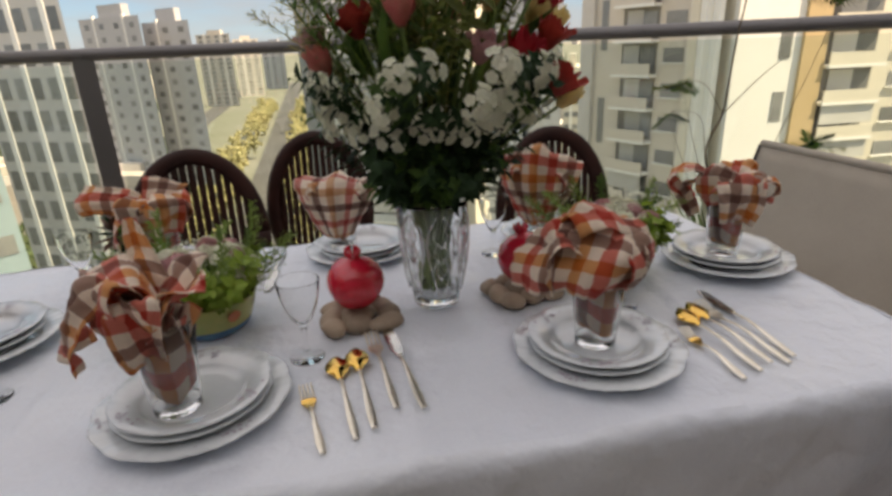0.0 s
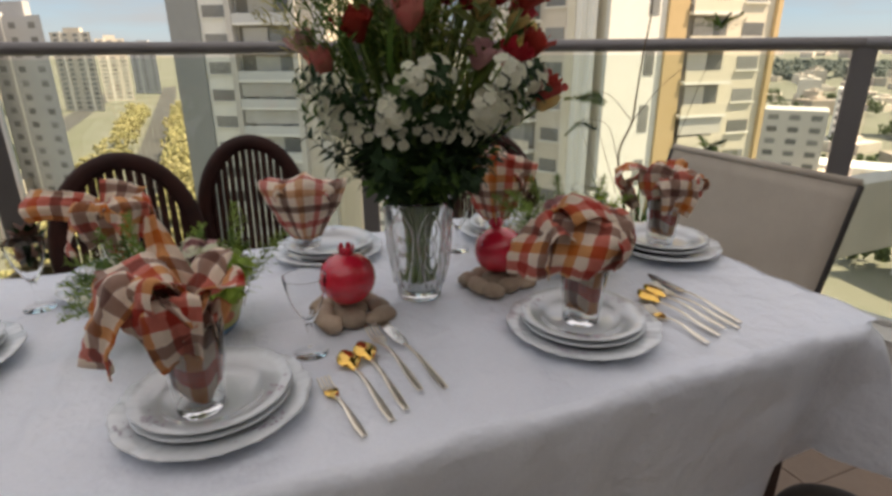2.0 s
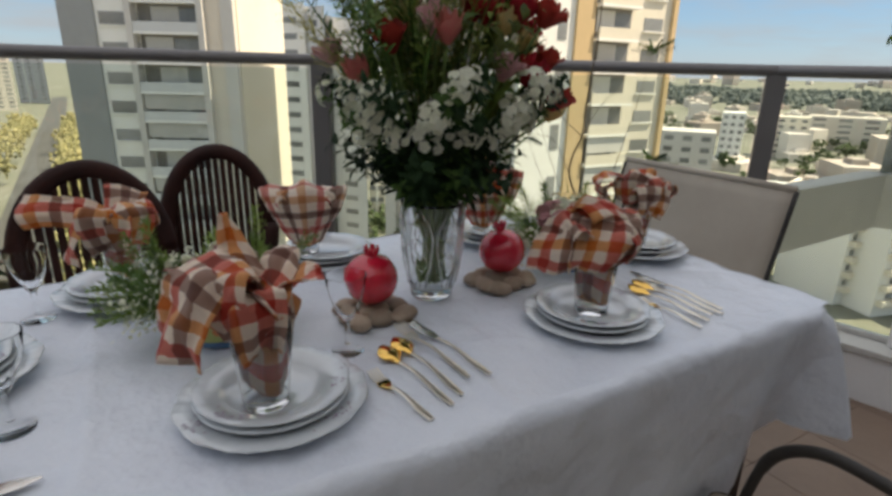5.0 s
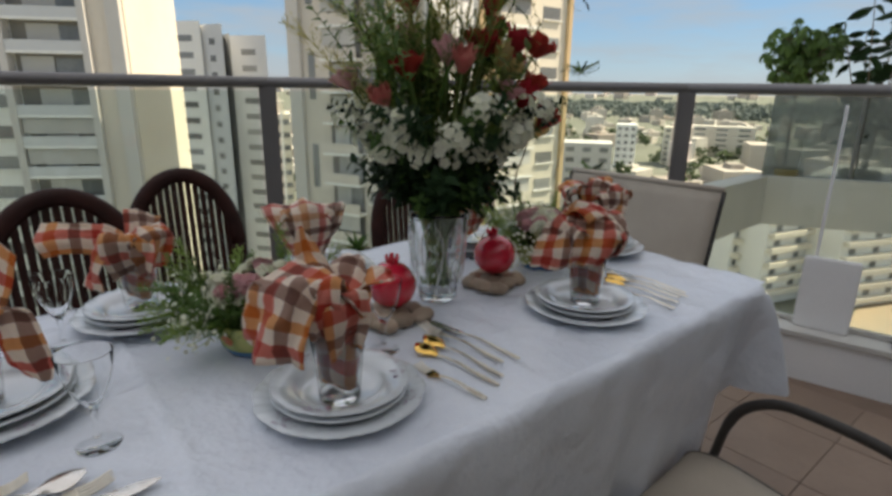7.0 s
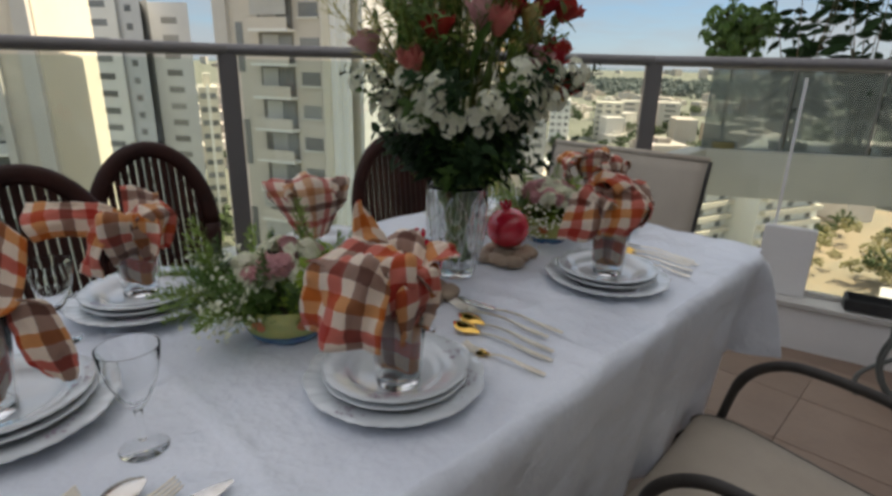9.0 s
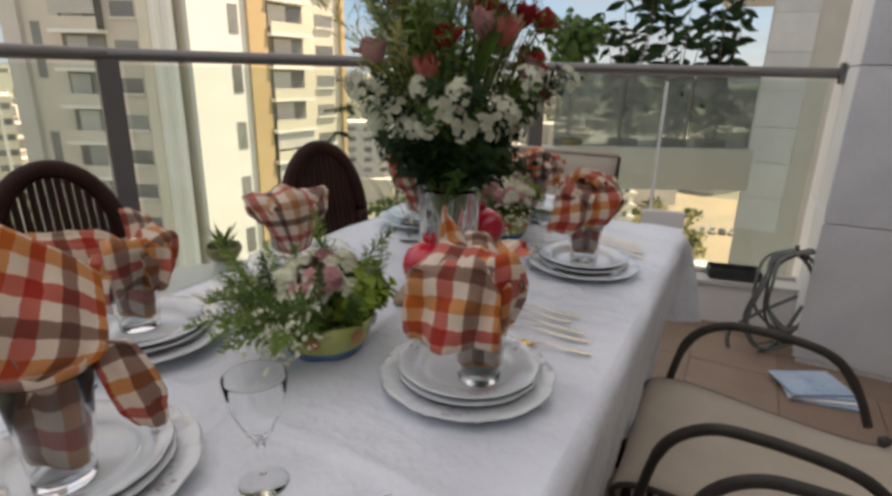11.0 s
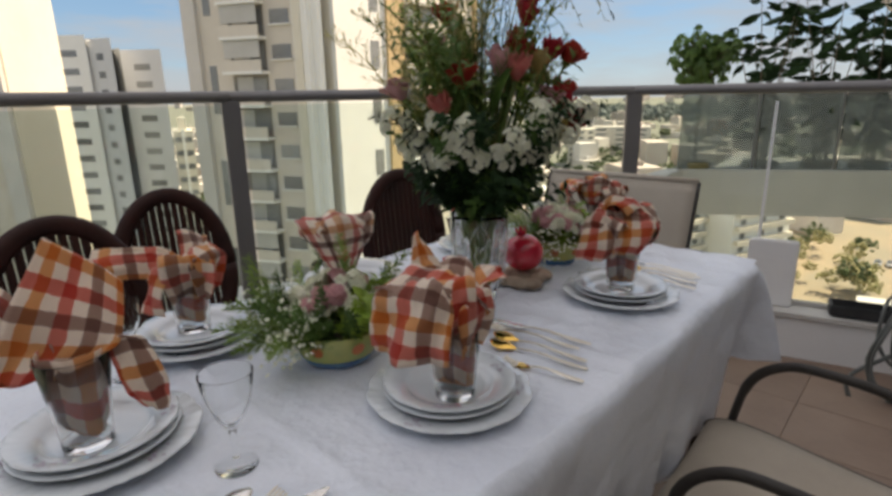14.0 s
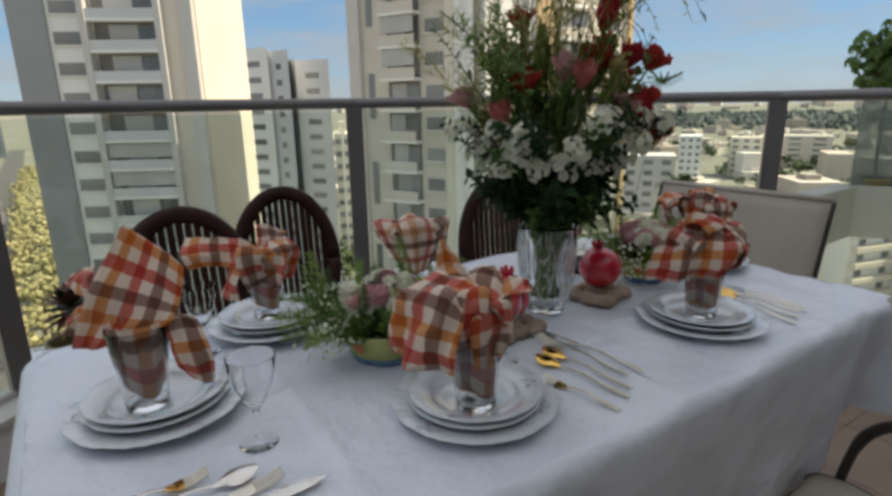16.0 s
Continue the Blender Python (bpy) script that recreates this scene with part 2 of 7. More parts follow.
M_HOSE = surface("grey_green_hose", (0.16, 0.17, 0.16), (0.11, 0.12, 0.115), 0.5, scale=30, fine=200, bump=0.05)
M_BLUE = surface("blue_paper", (0.25, 0.37, 0.52), (0.45, 0.55, 0.66), 0.7, scale=14, fine=120, bump=0.05)
M_LEAF = surface("leaf_green", (0.095, 0.165, 0.038), (0.048, 0.095, 0.022), 0.6, scale=20, fine=120, bump=0.1, per_object=0.3, spec=0.2)
M_LEAF_DARK = surface("leaf_dark", (0.020, 0.046, 0.013), (0.011, 0.028, 0.009), 0.65, scale=20, fine=120, bump=0.1, per_object=0.3, spec=0.15)
M_LEAF_LIGHT = surface("leaf_light", (0.30, 0.41, 0.10), (0.19, 0.29, 0.06), 0.55, scale=20, fine=120, bump=0.1, per_object=0.25)
M_LEAF_MID = surface("leaf_mid", (0.13, 0.22, 0.05), (0.08, 0.15, 0.035), 0.5, scale=20, fine=120, bump=0.1, per_object=0.3)
M_LEAF_LIME = surface("leaf_lime", (0.32, 0.43, 0.06), (0.20, 0.31, 0.04), 0.55, scale=20, fine=120, bump=0.1, per_object=0.2)
M_LEAF_OLIVE = surface("leaf_olive", (0.17, 0.20, 0.040), (0.08, 0.10, 0.022), 0.6, scale=20, fine=120, bump=0.1, per_object=0.3, spec=0.2)
M_LEAF_RUST = surface("leaf_rust", (0.165, 0.072, 0.050), (0.085, 0.050, 0.030), 0.45, scale=30, fine=120, bump=0.1, per_object=0.3)
M_STRAW = surface("dry_sprig", (0.52, 0.46, 0.20), (0.34, 0.33, 0.12), 0.7, scale=20, fine=120, bump=0.1, per_object=0.25)
M_STEM = surface("stem_green", (0.20, 0.28, 0.075), (0.10, 0.17, 0.04), 0.5, scale=20, fine=120, bump=0.05)
M_TWIG = surface("twig_brown", (0.15, 0.11, 0.065), (0.08, 0.06, 0.038), 0.8, scale=20, fine=120, bump=0.2)
M_PETAL_WHITE = surface("white_petal", (0.84, 0.83, 0.70), (0.74, 0.76, 0.58), 0.7, scale=40, fine=200, bump=0.05, per_object=0.06)
M_PETAL_RED = surface("red_petal", (0.42, 0.018, 0.03), (0.28, 0.012, 0.02), 0.55, scale=40, fine=200, bump=0.05, per_object=0.15)
M_PETAL_PINK = surface("pink_petal", (0.54, 0.13, 0.12), (0.52, 0.22, 0.17), 0.55, scale=40, fine=200, bump=0.05, per_object=0.15)
M_PETAL_YELLOW = surface("yellow_petal", (0.72, 0.52, 0.17), (0.68, 0.60, 0.30), 0.55, scale=40, fine=200, bump=0.05, per_object=0.1)
M_PETAL_ORANGE = surface("orange_petal", (0.42, 0.045, 0.030), (0.30, 0.028, 0.02), 0.55, scale=40, fine=200, bump=0.05, per_object=0.15)
M_PETAL_BLUSH = surface("blush_petal", (0.66, 0.38, 0.37), (0.52, 0.26, 0.28), 0.6, scale=40, fine=200, bump=0.05, per_object=0.15)
M_POMEGRANATE = surface("pomegranate_skin", (0.70, 0.020, 0.055), (0.48, 0.010, 0.022), 0.22, scale=16, fine=140, bump=0.06, coat=0.6)
M_PEBBLE = surface("river_stone", (0.44, 0.35, 0.26), (0.30, 0.22, 0.16), 0.75, scale=16, fine=140, bump=0.2, per_object=0.25)
M_BOWL_G = surface("glaze_green", (0.33, 0.42, 0.13), (0.50, 0.46, 0.14), 0.25, scale=24, fine=80, bump=0.03, coat=0.4)
M_BOWL_B = surface("glaze_blue", (0.05, 0.12, 0.28), (0.10, 0.24, 0.33), 0.25, scale=30, fine=80, bump=0.03, coat=0.4)
M_BOWL_O = surface("glaze_orange", (0.60, 0.20, 0.05), (0.50, 0.13, 0.05), 0.25, scale=30, fine=80, bump=0.03, coat=0.4)
M_POT = surface("glaze_olive_pot", (0.16, 0.13, 0.05), (0.24, 0.19, 0.07), 0.35, scale=30, fine=100, bump=0.05)
M_SOIL = surface("soil", (0.035, 0.025, 0.018), None, 0.95, scale=40, fine=160, bump=0.5)



def thin(m, amount):
    """Lets light through a leaf or petal."""
    nt = m.node_tree
    out, p = nt.nodes["Material Output"], nt.nodes["Principled BSDF"]
    mix, tr = nt.nodes.new("ShaderNodeMixShader"), nt.nodes.new("ShaderNodeBsdfTranslucent")
    link(nt, p.inputs["Base Color"].links[0].from_socket, tr.inputs["Color"])
    mix.inputs["Fac"].default_value = amount
    link(nt, p.outputs["BSDF"], mix.inputs[1])
    link(nt, tr.outputs["BSDF"], mix.inputs[2])
    link(nt, mix.outputs["Shader"], out.inputs["Surface"])


for leafy in (M_LEAF, M_LEAF_MID, M_LEAF_LIGHT, M_LEAF_LIME, M_LEAF_OLIVE, M_STRAW, M_PETAL_WHITE, M_PETAL_RED, M_PETAL_PINK, M_PETAL_YELLOW, M_PETAL_ORANGE, M_PETAL_BLUSH):
    thin(leafy, 0.42)
thin(M_NAPKIN, 0.36)
thin(M_NAPKIN_BACKLIT, 0.30)

# city surfaces, metre scale
M_B_WHITE = surface("tower_white", (0.82, 0.815, 0.775), (0.74, 0.735, 0.695), 0.85, scale=0.12, fine=1.4, bump=0.1)
M_B_CREAM = surface("tower_cream", (0.70, 0.655, 0.55), (0.63, 0.585, 0.48), 0.85, scale=0.1, fine=1.2, bump=0.1)
M_B_BEIGE = surface("tower_beige", (0.66, 0.61, 0.53), (0.58, 0.53, 0.46), 0.85, scale=0.1, fine=1.3, bump=0.1)
M_B_ORANGE = surface("tower_ochre", (0.56, 0.42, 0.24), (0.50, 0.37, 0.20), 0.85, scale=0.15, fine=1.5, bump=0.1)
M_B_BLUE = surface("tower_slate", (0.30, 0.31, 0.31), (0.25, 0.26, 0.265), 0.7, scale=0.1, fine=1.2, bump=0.05)
M_B_GREY = surface("tower_grey", (0.58, 0.56, 0.53), (0.51, 0.49, 0.46), 0.85, scale=0.1, fine=1.3, bump=0.1)
M_B_COOL = surface("tower_cool_grey", (0.60, 0.61, 0.61), (0.53, 0.54, 0.545), 0.85, scale=0.1, fine=1.2, bump=0.1)
# distance haze painted into the next two base colours for the avenue towers
M_B_HAZE = surface("haze_tinted_grey_tower", (0.47, 0.47, 0.47), (0.40, 0.40, 0.41), 0.9, scale=0.1, fine=1.2, bump=0.1)
M_B_HAZE_CREAM = surface("haze_tinted_cream_tower", (0.52, 0.49, 0.43), (0.46, 0.43, 0.38), 0.9, scale=0.1, fine=1.2, bump=0.1)
M_B_RECESS_SHADE = surface("tower_recess_shade", (0.25, 0.235, 0.21), (0.18, 0.17, 0.15), 0.85, scale=0.2, fine=1.5, bump=0.1)
M_B_TEAL = surface("tower_teal", (0.30, 0.38, 0.40), (0.25, 0.33, 0.36), 0.5, scale=0.15, fine=1.5, bump=0.05)
M_WIN = surface("window_pane", (0.25, 0.255, 0.25), (0.17, 0.175, 0.175), 0.12, scale=0.4, fine=3, bump=0.0, per_object=0.35)
M_SHUTTER = surface("roller_shutter", (0.55, 0.54, 0.51), (0.47, 0.46, 0.43), 0.7, scale=0.5, fine=8, bump=0.2, per_object=0.2)
M_GROUND = surface("city_ground", (0.22, 0.215, 0.18), (0.13, 0.14, 0.09), 0.95, scale=0.02, fine=0.3, bump=0.1)
M_YARD = surface("sandy_yard", (0.36, 0.27, 0.17), (0.22, 0.20, 0.15), 0.95, scale=0.06, fine=0.6, bump=0.2)
M_CAR = surface("car_paint", (0.45, 0.46, 0.47), (0.40, 0.40, 0.41), 0.25, scale=0.5, fine=4, bump=0.0, coat=0.6, per_object=0.7)
M_ROAD = surface("asphalt", (0.10, 0.098, 0.095), (0.075, 0.073, 0.07), 0.9, scale=0.05, fine=1.0, bump=0.1)
M_TREE_YELLOW = surface("yellow_crown", (0.38, 0.325, 0.15), (0.26, 0.25, 0.11), 0.8, scale=0.1, fine=1.2, bump=0.4, per_island=0.3)
M_TREE_GREEN = surface("green_crown", (0.075, 0.10, 0.03), (0.045, 0.07, 0.025), 0.8, scale=0.1, fine=1.2, bump=0.4, per_island=0.3)
M_TOWN = surface("town_walls", (0.66, 0.63, 0.58), (0.46, 0.37, 0.30), 0.85, scale=0.02, fine=0.2, bump=0.1, per_island=0.35)
# aerial haze mixed into the base colours of the two farthest surfaces
M_TREE_FAR = surface("haze_tinted_wood", (0.14, 0.16, 0.14), (0.11, 0.13, 0.12), 0.9, scale=0.01, fine=0.1, bump=0.2, per_island=0.2)
M_HILL = surface("haze_tinted_hills", (0.20, 0.25, 0.31), (0.17, 0.215, 0.28), 0.95, scale=0.002, fine=0.01, bump=0.0)


# ---- mesh helpers ----
class Geo:
    """Collects vertices, faces and UVs for one mesh."""

    def __init__(self):
        self.v, self.f, self.uv = [], [], {}

    def add(self, verts, faces, uvs=None):
        n = len(self.v)
        self.v += [tuple(p) for p in verts]
        self.f += [tuple(i + n for i in q) for q in faces]
        if uvs:
            for i, c in enumerate(uvs):
                self.uv[i + n] = c
        return self

    def box(self, c, s, rz=0.0, m=None):
        x, y, z = (0.5 * a for a in s)
        r = m or (Matrix.Translation(c) @ Matrix.Rotation(rz, 4, "Z"))
        vs = [r @ Vector((sx * x, sy * y, sz * z)) for sz in (-1, 1) for sx, sy in ((-1, -1), (1, -1), (1, 1), (-1, 1))]
        return self.add(vs, [(3, 2, 1, 0), (4, 5, 6, 7), (0, 1, 5, 4), (1, 2, 6, 5), (2, 3, 7, 6), (3, 0, 4, 7)])

    def soft_box(self, c, s, b=0.006, rz=0.0):
        """A box with chamfered edges."""
        bm = bmesh.new()
        bmesh.ops.create_cube(bm, size=1.0)
        bmesh.ops.scale(bm, vec=s, verts=bm.verts)
        bmesh.ops.bevel(bm, geom=bm.edges[:], offset=min(b, 0.45 * min(s)), segments=2, affect="EDGES")
        r = Matrix.Translation(c) @ Matrix.Rotation(rz, 4, "Z")
        bm.verts.index_update()
        self.add([r @ w.co for w in bm.verts], [[w.index for w in q.verts] for q in bm.faces])
        bm.free()
        return self

    def lathe(self, prof, n=48, at=(0, 0, 0), warp=None):
        """prof: (radius, height) pairs from the axis out and back."""
        vs, fs = [], []
        for r, z in prof:
            for k in range(n):
                a = 2 * math.pi * k / n
                rr, zz = warp(r, z, a) if warp else (r, z)
                vs.append((at[0] + rr * math.cos(a), at[1] + rr * math.sin(a), at[2] + zz))
        for j in range(len(prof) - 1):
            for k in range(n):
                k2 = (k + 1) % n
                fs.append((j * n + k, j * n + k2, (j + 1) * n + k2, (j + 1) * n + k))
        if prof[0][0] > 1e-6:
            fs.append(tuple(reversed(range(n))))
        if prof[-1][0] > 1e-6:
            fs.append(tuple((len(prof) - 1) * n + k for k in range(n)))
        return self.add(vs, fs)

    def tube(self, pts, r, n=8, squash=1.0):
        """A round bar along pts; r is a number or one for each point."""
        pts = [Vector(p) for p in pts]
        rs = r if isinstance(r, (list, tuple)) else [r] * len(pts)
        vs, fs = [], []
        up = Vector((0, 0, 1))
        side = None
        for i, p in enumerate(pts):
            d = (pts[min(i + 1, len(pts) - 1)] - pts[max(i - 1, 0)]).normalized()
            if side is None:
                side = d.cross(up if abs(d.z) < 0.9 else Vector((1, 0, 0))).normalized()
            side = (side - d * side.dot(d)).normalized()
            o = side.cross(d).normalized()
            for k in range(n):
                a = 2 * math.pi * k / n
                vs.append(p + rs[i] * (math.cos(a) * side + squash * math.sin(a) * o))
        for j in range(len(pts) - 1):
            for k in range(n):
                k2 = (k + 1) % n
                fs.append((j * n + k, j * n + k2, (j + 1) * n + k2, (j + 1) * n + k))
        fs += [tuple(reversed(range(n))), tuple((len(pts) - 1) * n + k for k in range(n))]
        return self.add(vs, fs)

    def sheet(self, fn, nu, nv, cell=None):
        """fn(u, v) for u, v in 0..1 gives a point, or a point and a UV."""
        vs, uvs = [], []
        for i in range(nu + 1):
            for j in range(nv + 1):
                q = fn(i / nu, j / nv)
                if cell:
                    vs.append(q[0]), uvs.append(q[1])
                else:
                    vs.append(q)
        fs = [(i * (nv + 1) + j, (i + 1) * (nv + 1) + j, (i + 1) * (nv + 1) + j + 1, i * (nv + 1) + j + 1) for i in range(nu) for j in range(nv)]
        return self.add(vs, fs, uvs or None)

    def mesh(self, name, mat, smooth=False, angle=None):
        me = bpy.data.meshes.new(name)
        me.from_pydata(self.v, [], self.f)
        if self.uv:
            layer = me.uv_layers.new(name="UVMap")
            for lp in me.loops:
                layer.data[lp.index].uv = self.uv.get(lp.vertex_index, (0, 0))
        me.materials.append(mat)
        if smooth:
            me.polygons.foreach_set("use_smooth", [True] * len(me.polygons))
            if angle:
                me.set_sharp_from_angle(angle=radians(angle))
        me.update()
        return me


def part(name, geo, mat, parent, label="", smooth=False, angle=None, at=None):
    """One mesh object under a thing or a part; geo is a Geo or a finished mesh."""
    me = geo if isinstance(geo, bpy.types.Mesh) else geo.mesh(name, mat, smooth, angle)
    ob = new(name, me)
    ob.parent = parent
    if at is not None:
        ob.matrix_basis = at
    if label:
        ob["label"] = label
    return ob


def thing(name, label, category, at=(0, 0, 0), rz=0.0, group="", kind=""):
    ob = new(name)
    ob.empty_display_size = 0.05
    ob.matrix_basis = Matrix.Translation(at) @ Matrix.Rotation(rz, 4, "Z")
    return tagged(ob, label, category, group, kind)


def solid(name, geo, mat, label, category, kind="", group="", smooth=False, angle=None):
    return tagged(new(name, geo.mesh(name, mat, smooth, angle)), label, category, group, kind)


def thicken(ob, t):
    mod = ob.modifiers.new("thickness", "SOLIDIFY")
    mod.thickness, mod.offset = t, 0.0
    return ob


def smooth_path(pts, n=8):
    """Catmull-Rom through the points."""
    pts = [Vector(p) for p in pts]
    q = [2 * pts[0] - pts[1], *pts, 2 * pts[-1] - pts[-2]]
    out = []
    for i in range(1, len(q) - 2):
        a, b, c, d = q[i - 1:i + 3]
        for k in range(n):
            t = k / n
            out.append(0.5 * (2 * b + (c - a) * t + (2 * a - 5 * b + 4 * c - d) * t * t + (3 * b - a - 3 * c + d) * t ** 3))
    return out + [pts[-1]]


def bearing(deg, dist):
    """Plan position at a bearing clockwise from +y."""
    return Vector((dist * math.sin(radians(deg)), dist * math.cos(radians(deg)), 0))

# ---- balcony ----
RAIL_Z = 1.185
RAIL_PTS = [(-2.35, 1.22), (-0.90, 2.42), (0.462, 2.464), (1.968, 1.353), (2.275, 0.06)]
TABLE_Z = 0.748


def offset_line(pts, d):
    """The polyline moved to its right-hand side by d."""
    pts = [Vector((*p, 0)) for p in pts]
    out = []
    for i, p in enumerate(pts):
        n = Vector((0, 0, 0))
        if i:
            t = (p - pts[i - 1]).normalized()
            n += Vector((t.y, -t.x, 0))
        if i < len(pts) - 1:
            t = (pts[i + 1] - p).normalized()
            n += Vector((t.y, -t.x, 0))
        n.normalize()
        ref = (pts[min(i + 1, len(pts) - 1)] - pts[max(i - 1, 0)]).normalized() if 0 < i < len(pts) - 1 else None
        k = 1.0
        if ref is not None:
            t = (p - pts[i - 1]).normalized()
            k = 1 / max(0.5, n.dot(Vector((t.y, -t.x, 0))))
        out.append(p + n * d * k)
    return out


def wall_strip(inner, outer, z0, z1):
    g = Geo()
    for i in range(len(inner) - 1):
        a, b, c, d = inner[i], inner[i + 1], outer[i + 1], outer[i]
        g.add([(p.x, p.y, z) for z in (z0, z1) for p in (a, b, c, d)],
              [(0, 1, 2, 3), (7, 6, 5, 4), (0, 4, 5, 1), (1, 5, 6, 2), (2, 6, 7, 3), (3, 7, 4, 0)])
    return g


def outline_slab(pts, z0, z1):
    n = len(pts)
    return Geo().add([(p[0], p[1], z) for z in (z0, z1) for p in pts],
                     [tuple(range(n)), tuple(reversed(range(n, 2 * n)))] + [(i, n + i, n + (i + 1) % n, (i + 1) % n) for i in range(n)])


slab = outline_slab([(-3.0, -1.75), (-3.0, 1.22)] + [tuple(p) for p in RAIL_PTS] + [(2.4, 0.0), (2.4, -1.75)], -0.31, -0.010)
floor = solid("floor", slab, M_GROUT, "balcony floor of brown ceramic tiles", "floor", "structure")
par_in, par_out = offset_line(RAIL_PTS, 0.12), offset_line(RAIL_PTS, -0.06)
solid("wall_parapet", wall_strip(par_in, par_out, -0.3, 0.185), M_WHITE, "low white painted balcony parapet", "parapet", "structure")
cap_in, cap_out = offset_line(RAIL_PTS, 0.135), offset_line(RAIL_PTS, -0.075)
solid("trim_sill", wall_strip(cap_in, cap_out, 0.187, 0.207), M_STUCCO, "pale stone sill capping the balcony parapet", "sill", "structure")
ledge_in, ledge_out = offset_line(RAIL_PTS[1:4], -0.078), offset_line(RAIL_PTS[1:4], -0.46)
solid("trim_ledge", wall_strip(ledge_in, ledge_out, 0.0, 0.20), M_STUCCO, "pale stone ledge outside the railing", "ledge", "structure")

railing = thing("railing", "grey aluminium balcony railing with clear glass panes", "railing", kind="structure")
for i in range(len(RAIL_PTS) - 1):
    a, b = Vector((*RAIL_PTS[i], RAIL_Z)), Vector((*RAIL_PTS[i + 1], RAIL_Z))
    part("top_rail", Geo().tube([a, b], 0.026, 14, 0.9), M_RAIL, railing, smooth=True, angle=40)
    d = (b - a).normalized()
    rz = math.atan2(d.y, d.x)
    m = (a + b) / 2
    ln = (b - a).length
    part("bottom_rail", Geo().soft_box((m.x, m.y, 0.219), (ln, 0.03, 0.02), 0.004, rz), M_STUCCO, railing)
    gl = part("glass_pane", Geo().box((m.x, m.y, 0.69), (ln - 0.10, 0.010, 0.92), rz), M_PANE, railing, "clear glass pane")
    gl.visible_shadow = False
for p in RAIL_PTS[:-1]:
    i = RAIL_PTS.index(p)
    d = Vector((*RAIL_PTS[i + 1], 0)) - Vector((*RAIL_PTS[max(i - 1, 0)], 0))
    part("post", Geo().soft_box((p[0], p[1], 0.685), (0.072, 0.05, 0.98), 0.005, math.atan2(d.y, d.x)), M_RAIL, railing)
# pale joint between two panes
gj = Vector((*RAIL_PTS[3], 0)).lerp(Vector((*RAIL_PTS[4], 0)), 0.46)
part("glass_joint", Geo().box((gj.x - 0.012, gj.y, 0.69), (0.012, 0.008, 0.88), radians(-77)), M_WHITE, railing, "pale sealed joint between panes")
part("rail_bracket", Geo().soft_box((2.275, 0.062, RAIL_Z), (0.09, 0.02, 0.09), 0.004), M_RAIL, railing)

# right-hand pier, building wall behind
pier = solid("wall_pier", Geo().box((2.25, -0.40, 1.6), (0.88, 0.88, 3.7)), M_WHITE, "white wall pier clad with grey stone tiles", "wall", "structure")
# unseen wall, its stucco kept dark so less light bounces onto the cloth
solid("wall_back", Geo().box((-1.2, -1.75, 1.3), (6.5, 0.3, 3.2)), M_STUCCO_LOW_BOUNCE, "unseen building wall behind the balcony, stucco darkened to cut bounce", "wall", "structure")
# out-of-view block, added and sized to shade the balcony from the sun
solid("wall_sun_block", Geo().box((9.4, -5.4, -6), (13.4, 9.1, 54)), M_STUCCO, "unseen stucco tower flank added to keep the sun off the balcony", "wall", "structure")
solid("wall_left", Geo().box((-3.0, -0.2, 1.4), (0.25, 3.0, 3.2)), M_STUCCO, "pale stucco wall closing the balcony", "wall", "structure")
door = thing("door_1", "dark framed sliding balcony door beside the pier", "door", (1.82, -0.80, 0), kind="structure")
part("door_frame", Geo().soft_box((0, 0.42, 1.1), (0.08, 0.09, 2.2), 0.006).soft_box((0, -0.75, 1.1), (0.08, 0.09, 2.2), 0.006)
     .soft_box((0, -0.16, 2.24), (0.08, 1.26, 0.08), 0.006).soft_box((0, -0.16, 0.05), (0.08, 1.26, 0.09), 0.006), M_BLACK, door, "dark aluminium frame")
part("door_pane", Geo().box((0.01, -0.16, 1.15), (0.012, 1.1, 2.1)), M_WIN, door, "dark glass pane")

# ---- neighbouring terrace ----
terrace = thing("neighbour_terrace", "neighbouring terrace with beige parapet and smoked glass", "terrace", kind="structure")
T1, T2, T3 = (2.95, 2.55), (6.35, 2.66), (7.75, 0.36)


def span(g, a, b, z0, z1, t):
    a, b = Vector((*a, 0)), Vector((*b, 0))
    d, m = b - a, (a + b) / 2
    return g.box((m.x, m.y, (z0 + z1) / 2), (d.length, t, z1 - z0), math.atan2(d.y, d.x))


part("parapet", span(Geo(), T1, T2, -0.30, 0.25, 0.22), M_STUCCO, terrace, "beige stucco beam")
part("parapet", span(Geo(), T2, T3, -0.30, 0.25, 0.22), M_STUCCO, terrace, "beige stucco beam")
part("terrace_floor", Geo().add([(T2[0], T2[1], -0.02), (T3[0], T3[1], -0.02), (11, 0.4, -0.02), (11, 3.2, -0.02), (T2[0], T2[1], -0.3), (T3[0], T3[1], -0.3), (11, 0.4, -0.3), (11, 3.2, -0.3)],
     [(0, 1, 2, 3), (7, 6, 5, 4), (0, 4, 5, 1), (1, 5, 6, 2), (2, 6, 7, 3), (3, 7, 4, 0)]), M_STUCCO, terrace)
a2, a3 = Vector((*T2, 0)), Vector((*T3, 0))
for k in range(3):
    p, q = a2.lerp(a3, k / 3 + 0.006), a2.lerp(a3, (k + 1) / 3 - 0.006)
    gl = part("glass_pane", span(Geo(), p[:2], q[:2], 0.25, 1.15, 0.012), M_PANE_GREY, terrace, "smoked glass pane")
    gl.visible_shadow = False
    part("post", Geo().soft_box((q.x, q.y, 0.70), (0.035, 0.035, 0.9), 0.004), M_RAIL, terrace)
part("top_rail", span(Geo(), T2, T3, 1.15, 1.185, 0.05), M_RAIL, terrace)
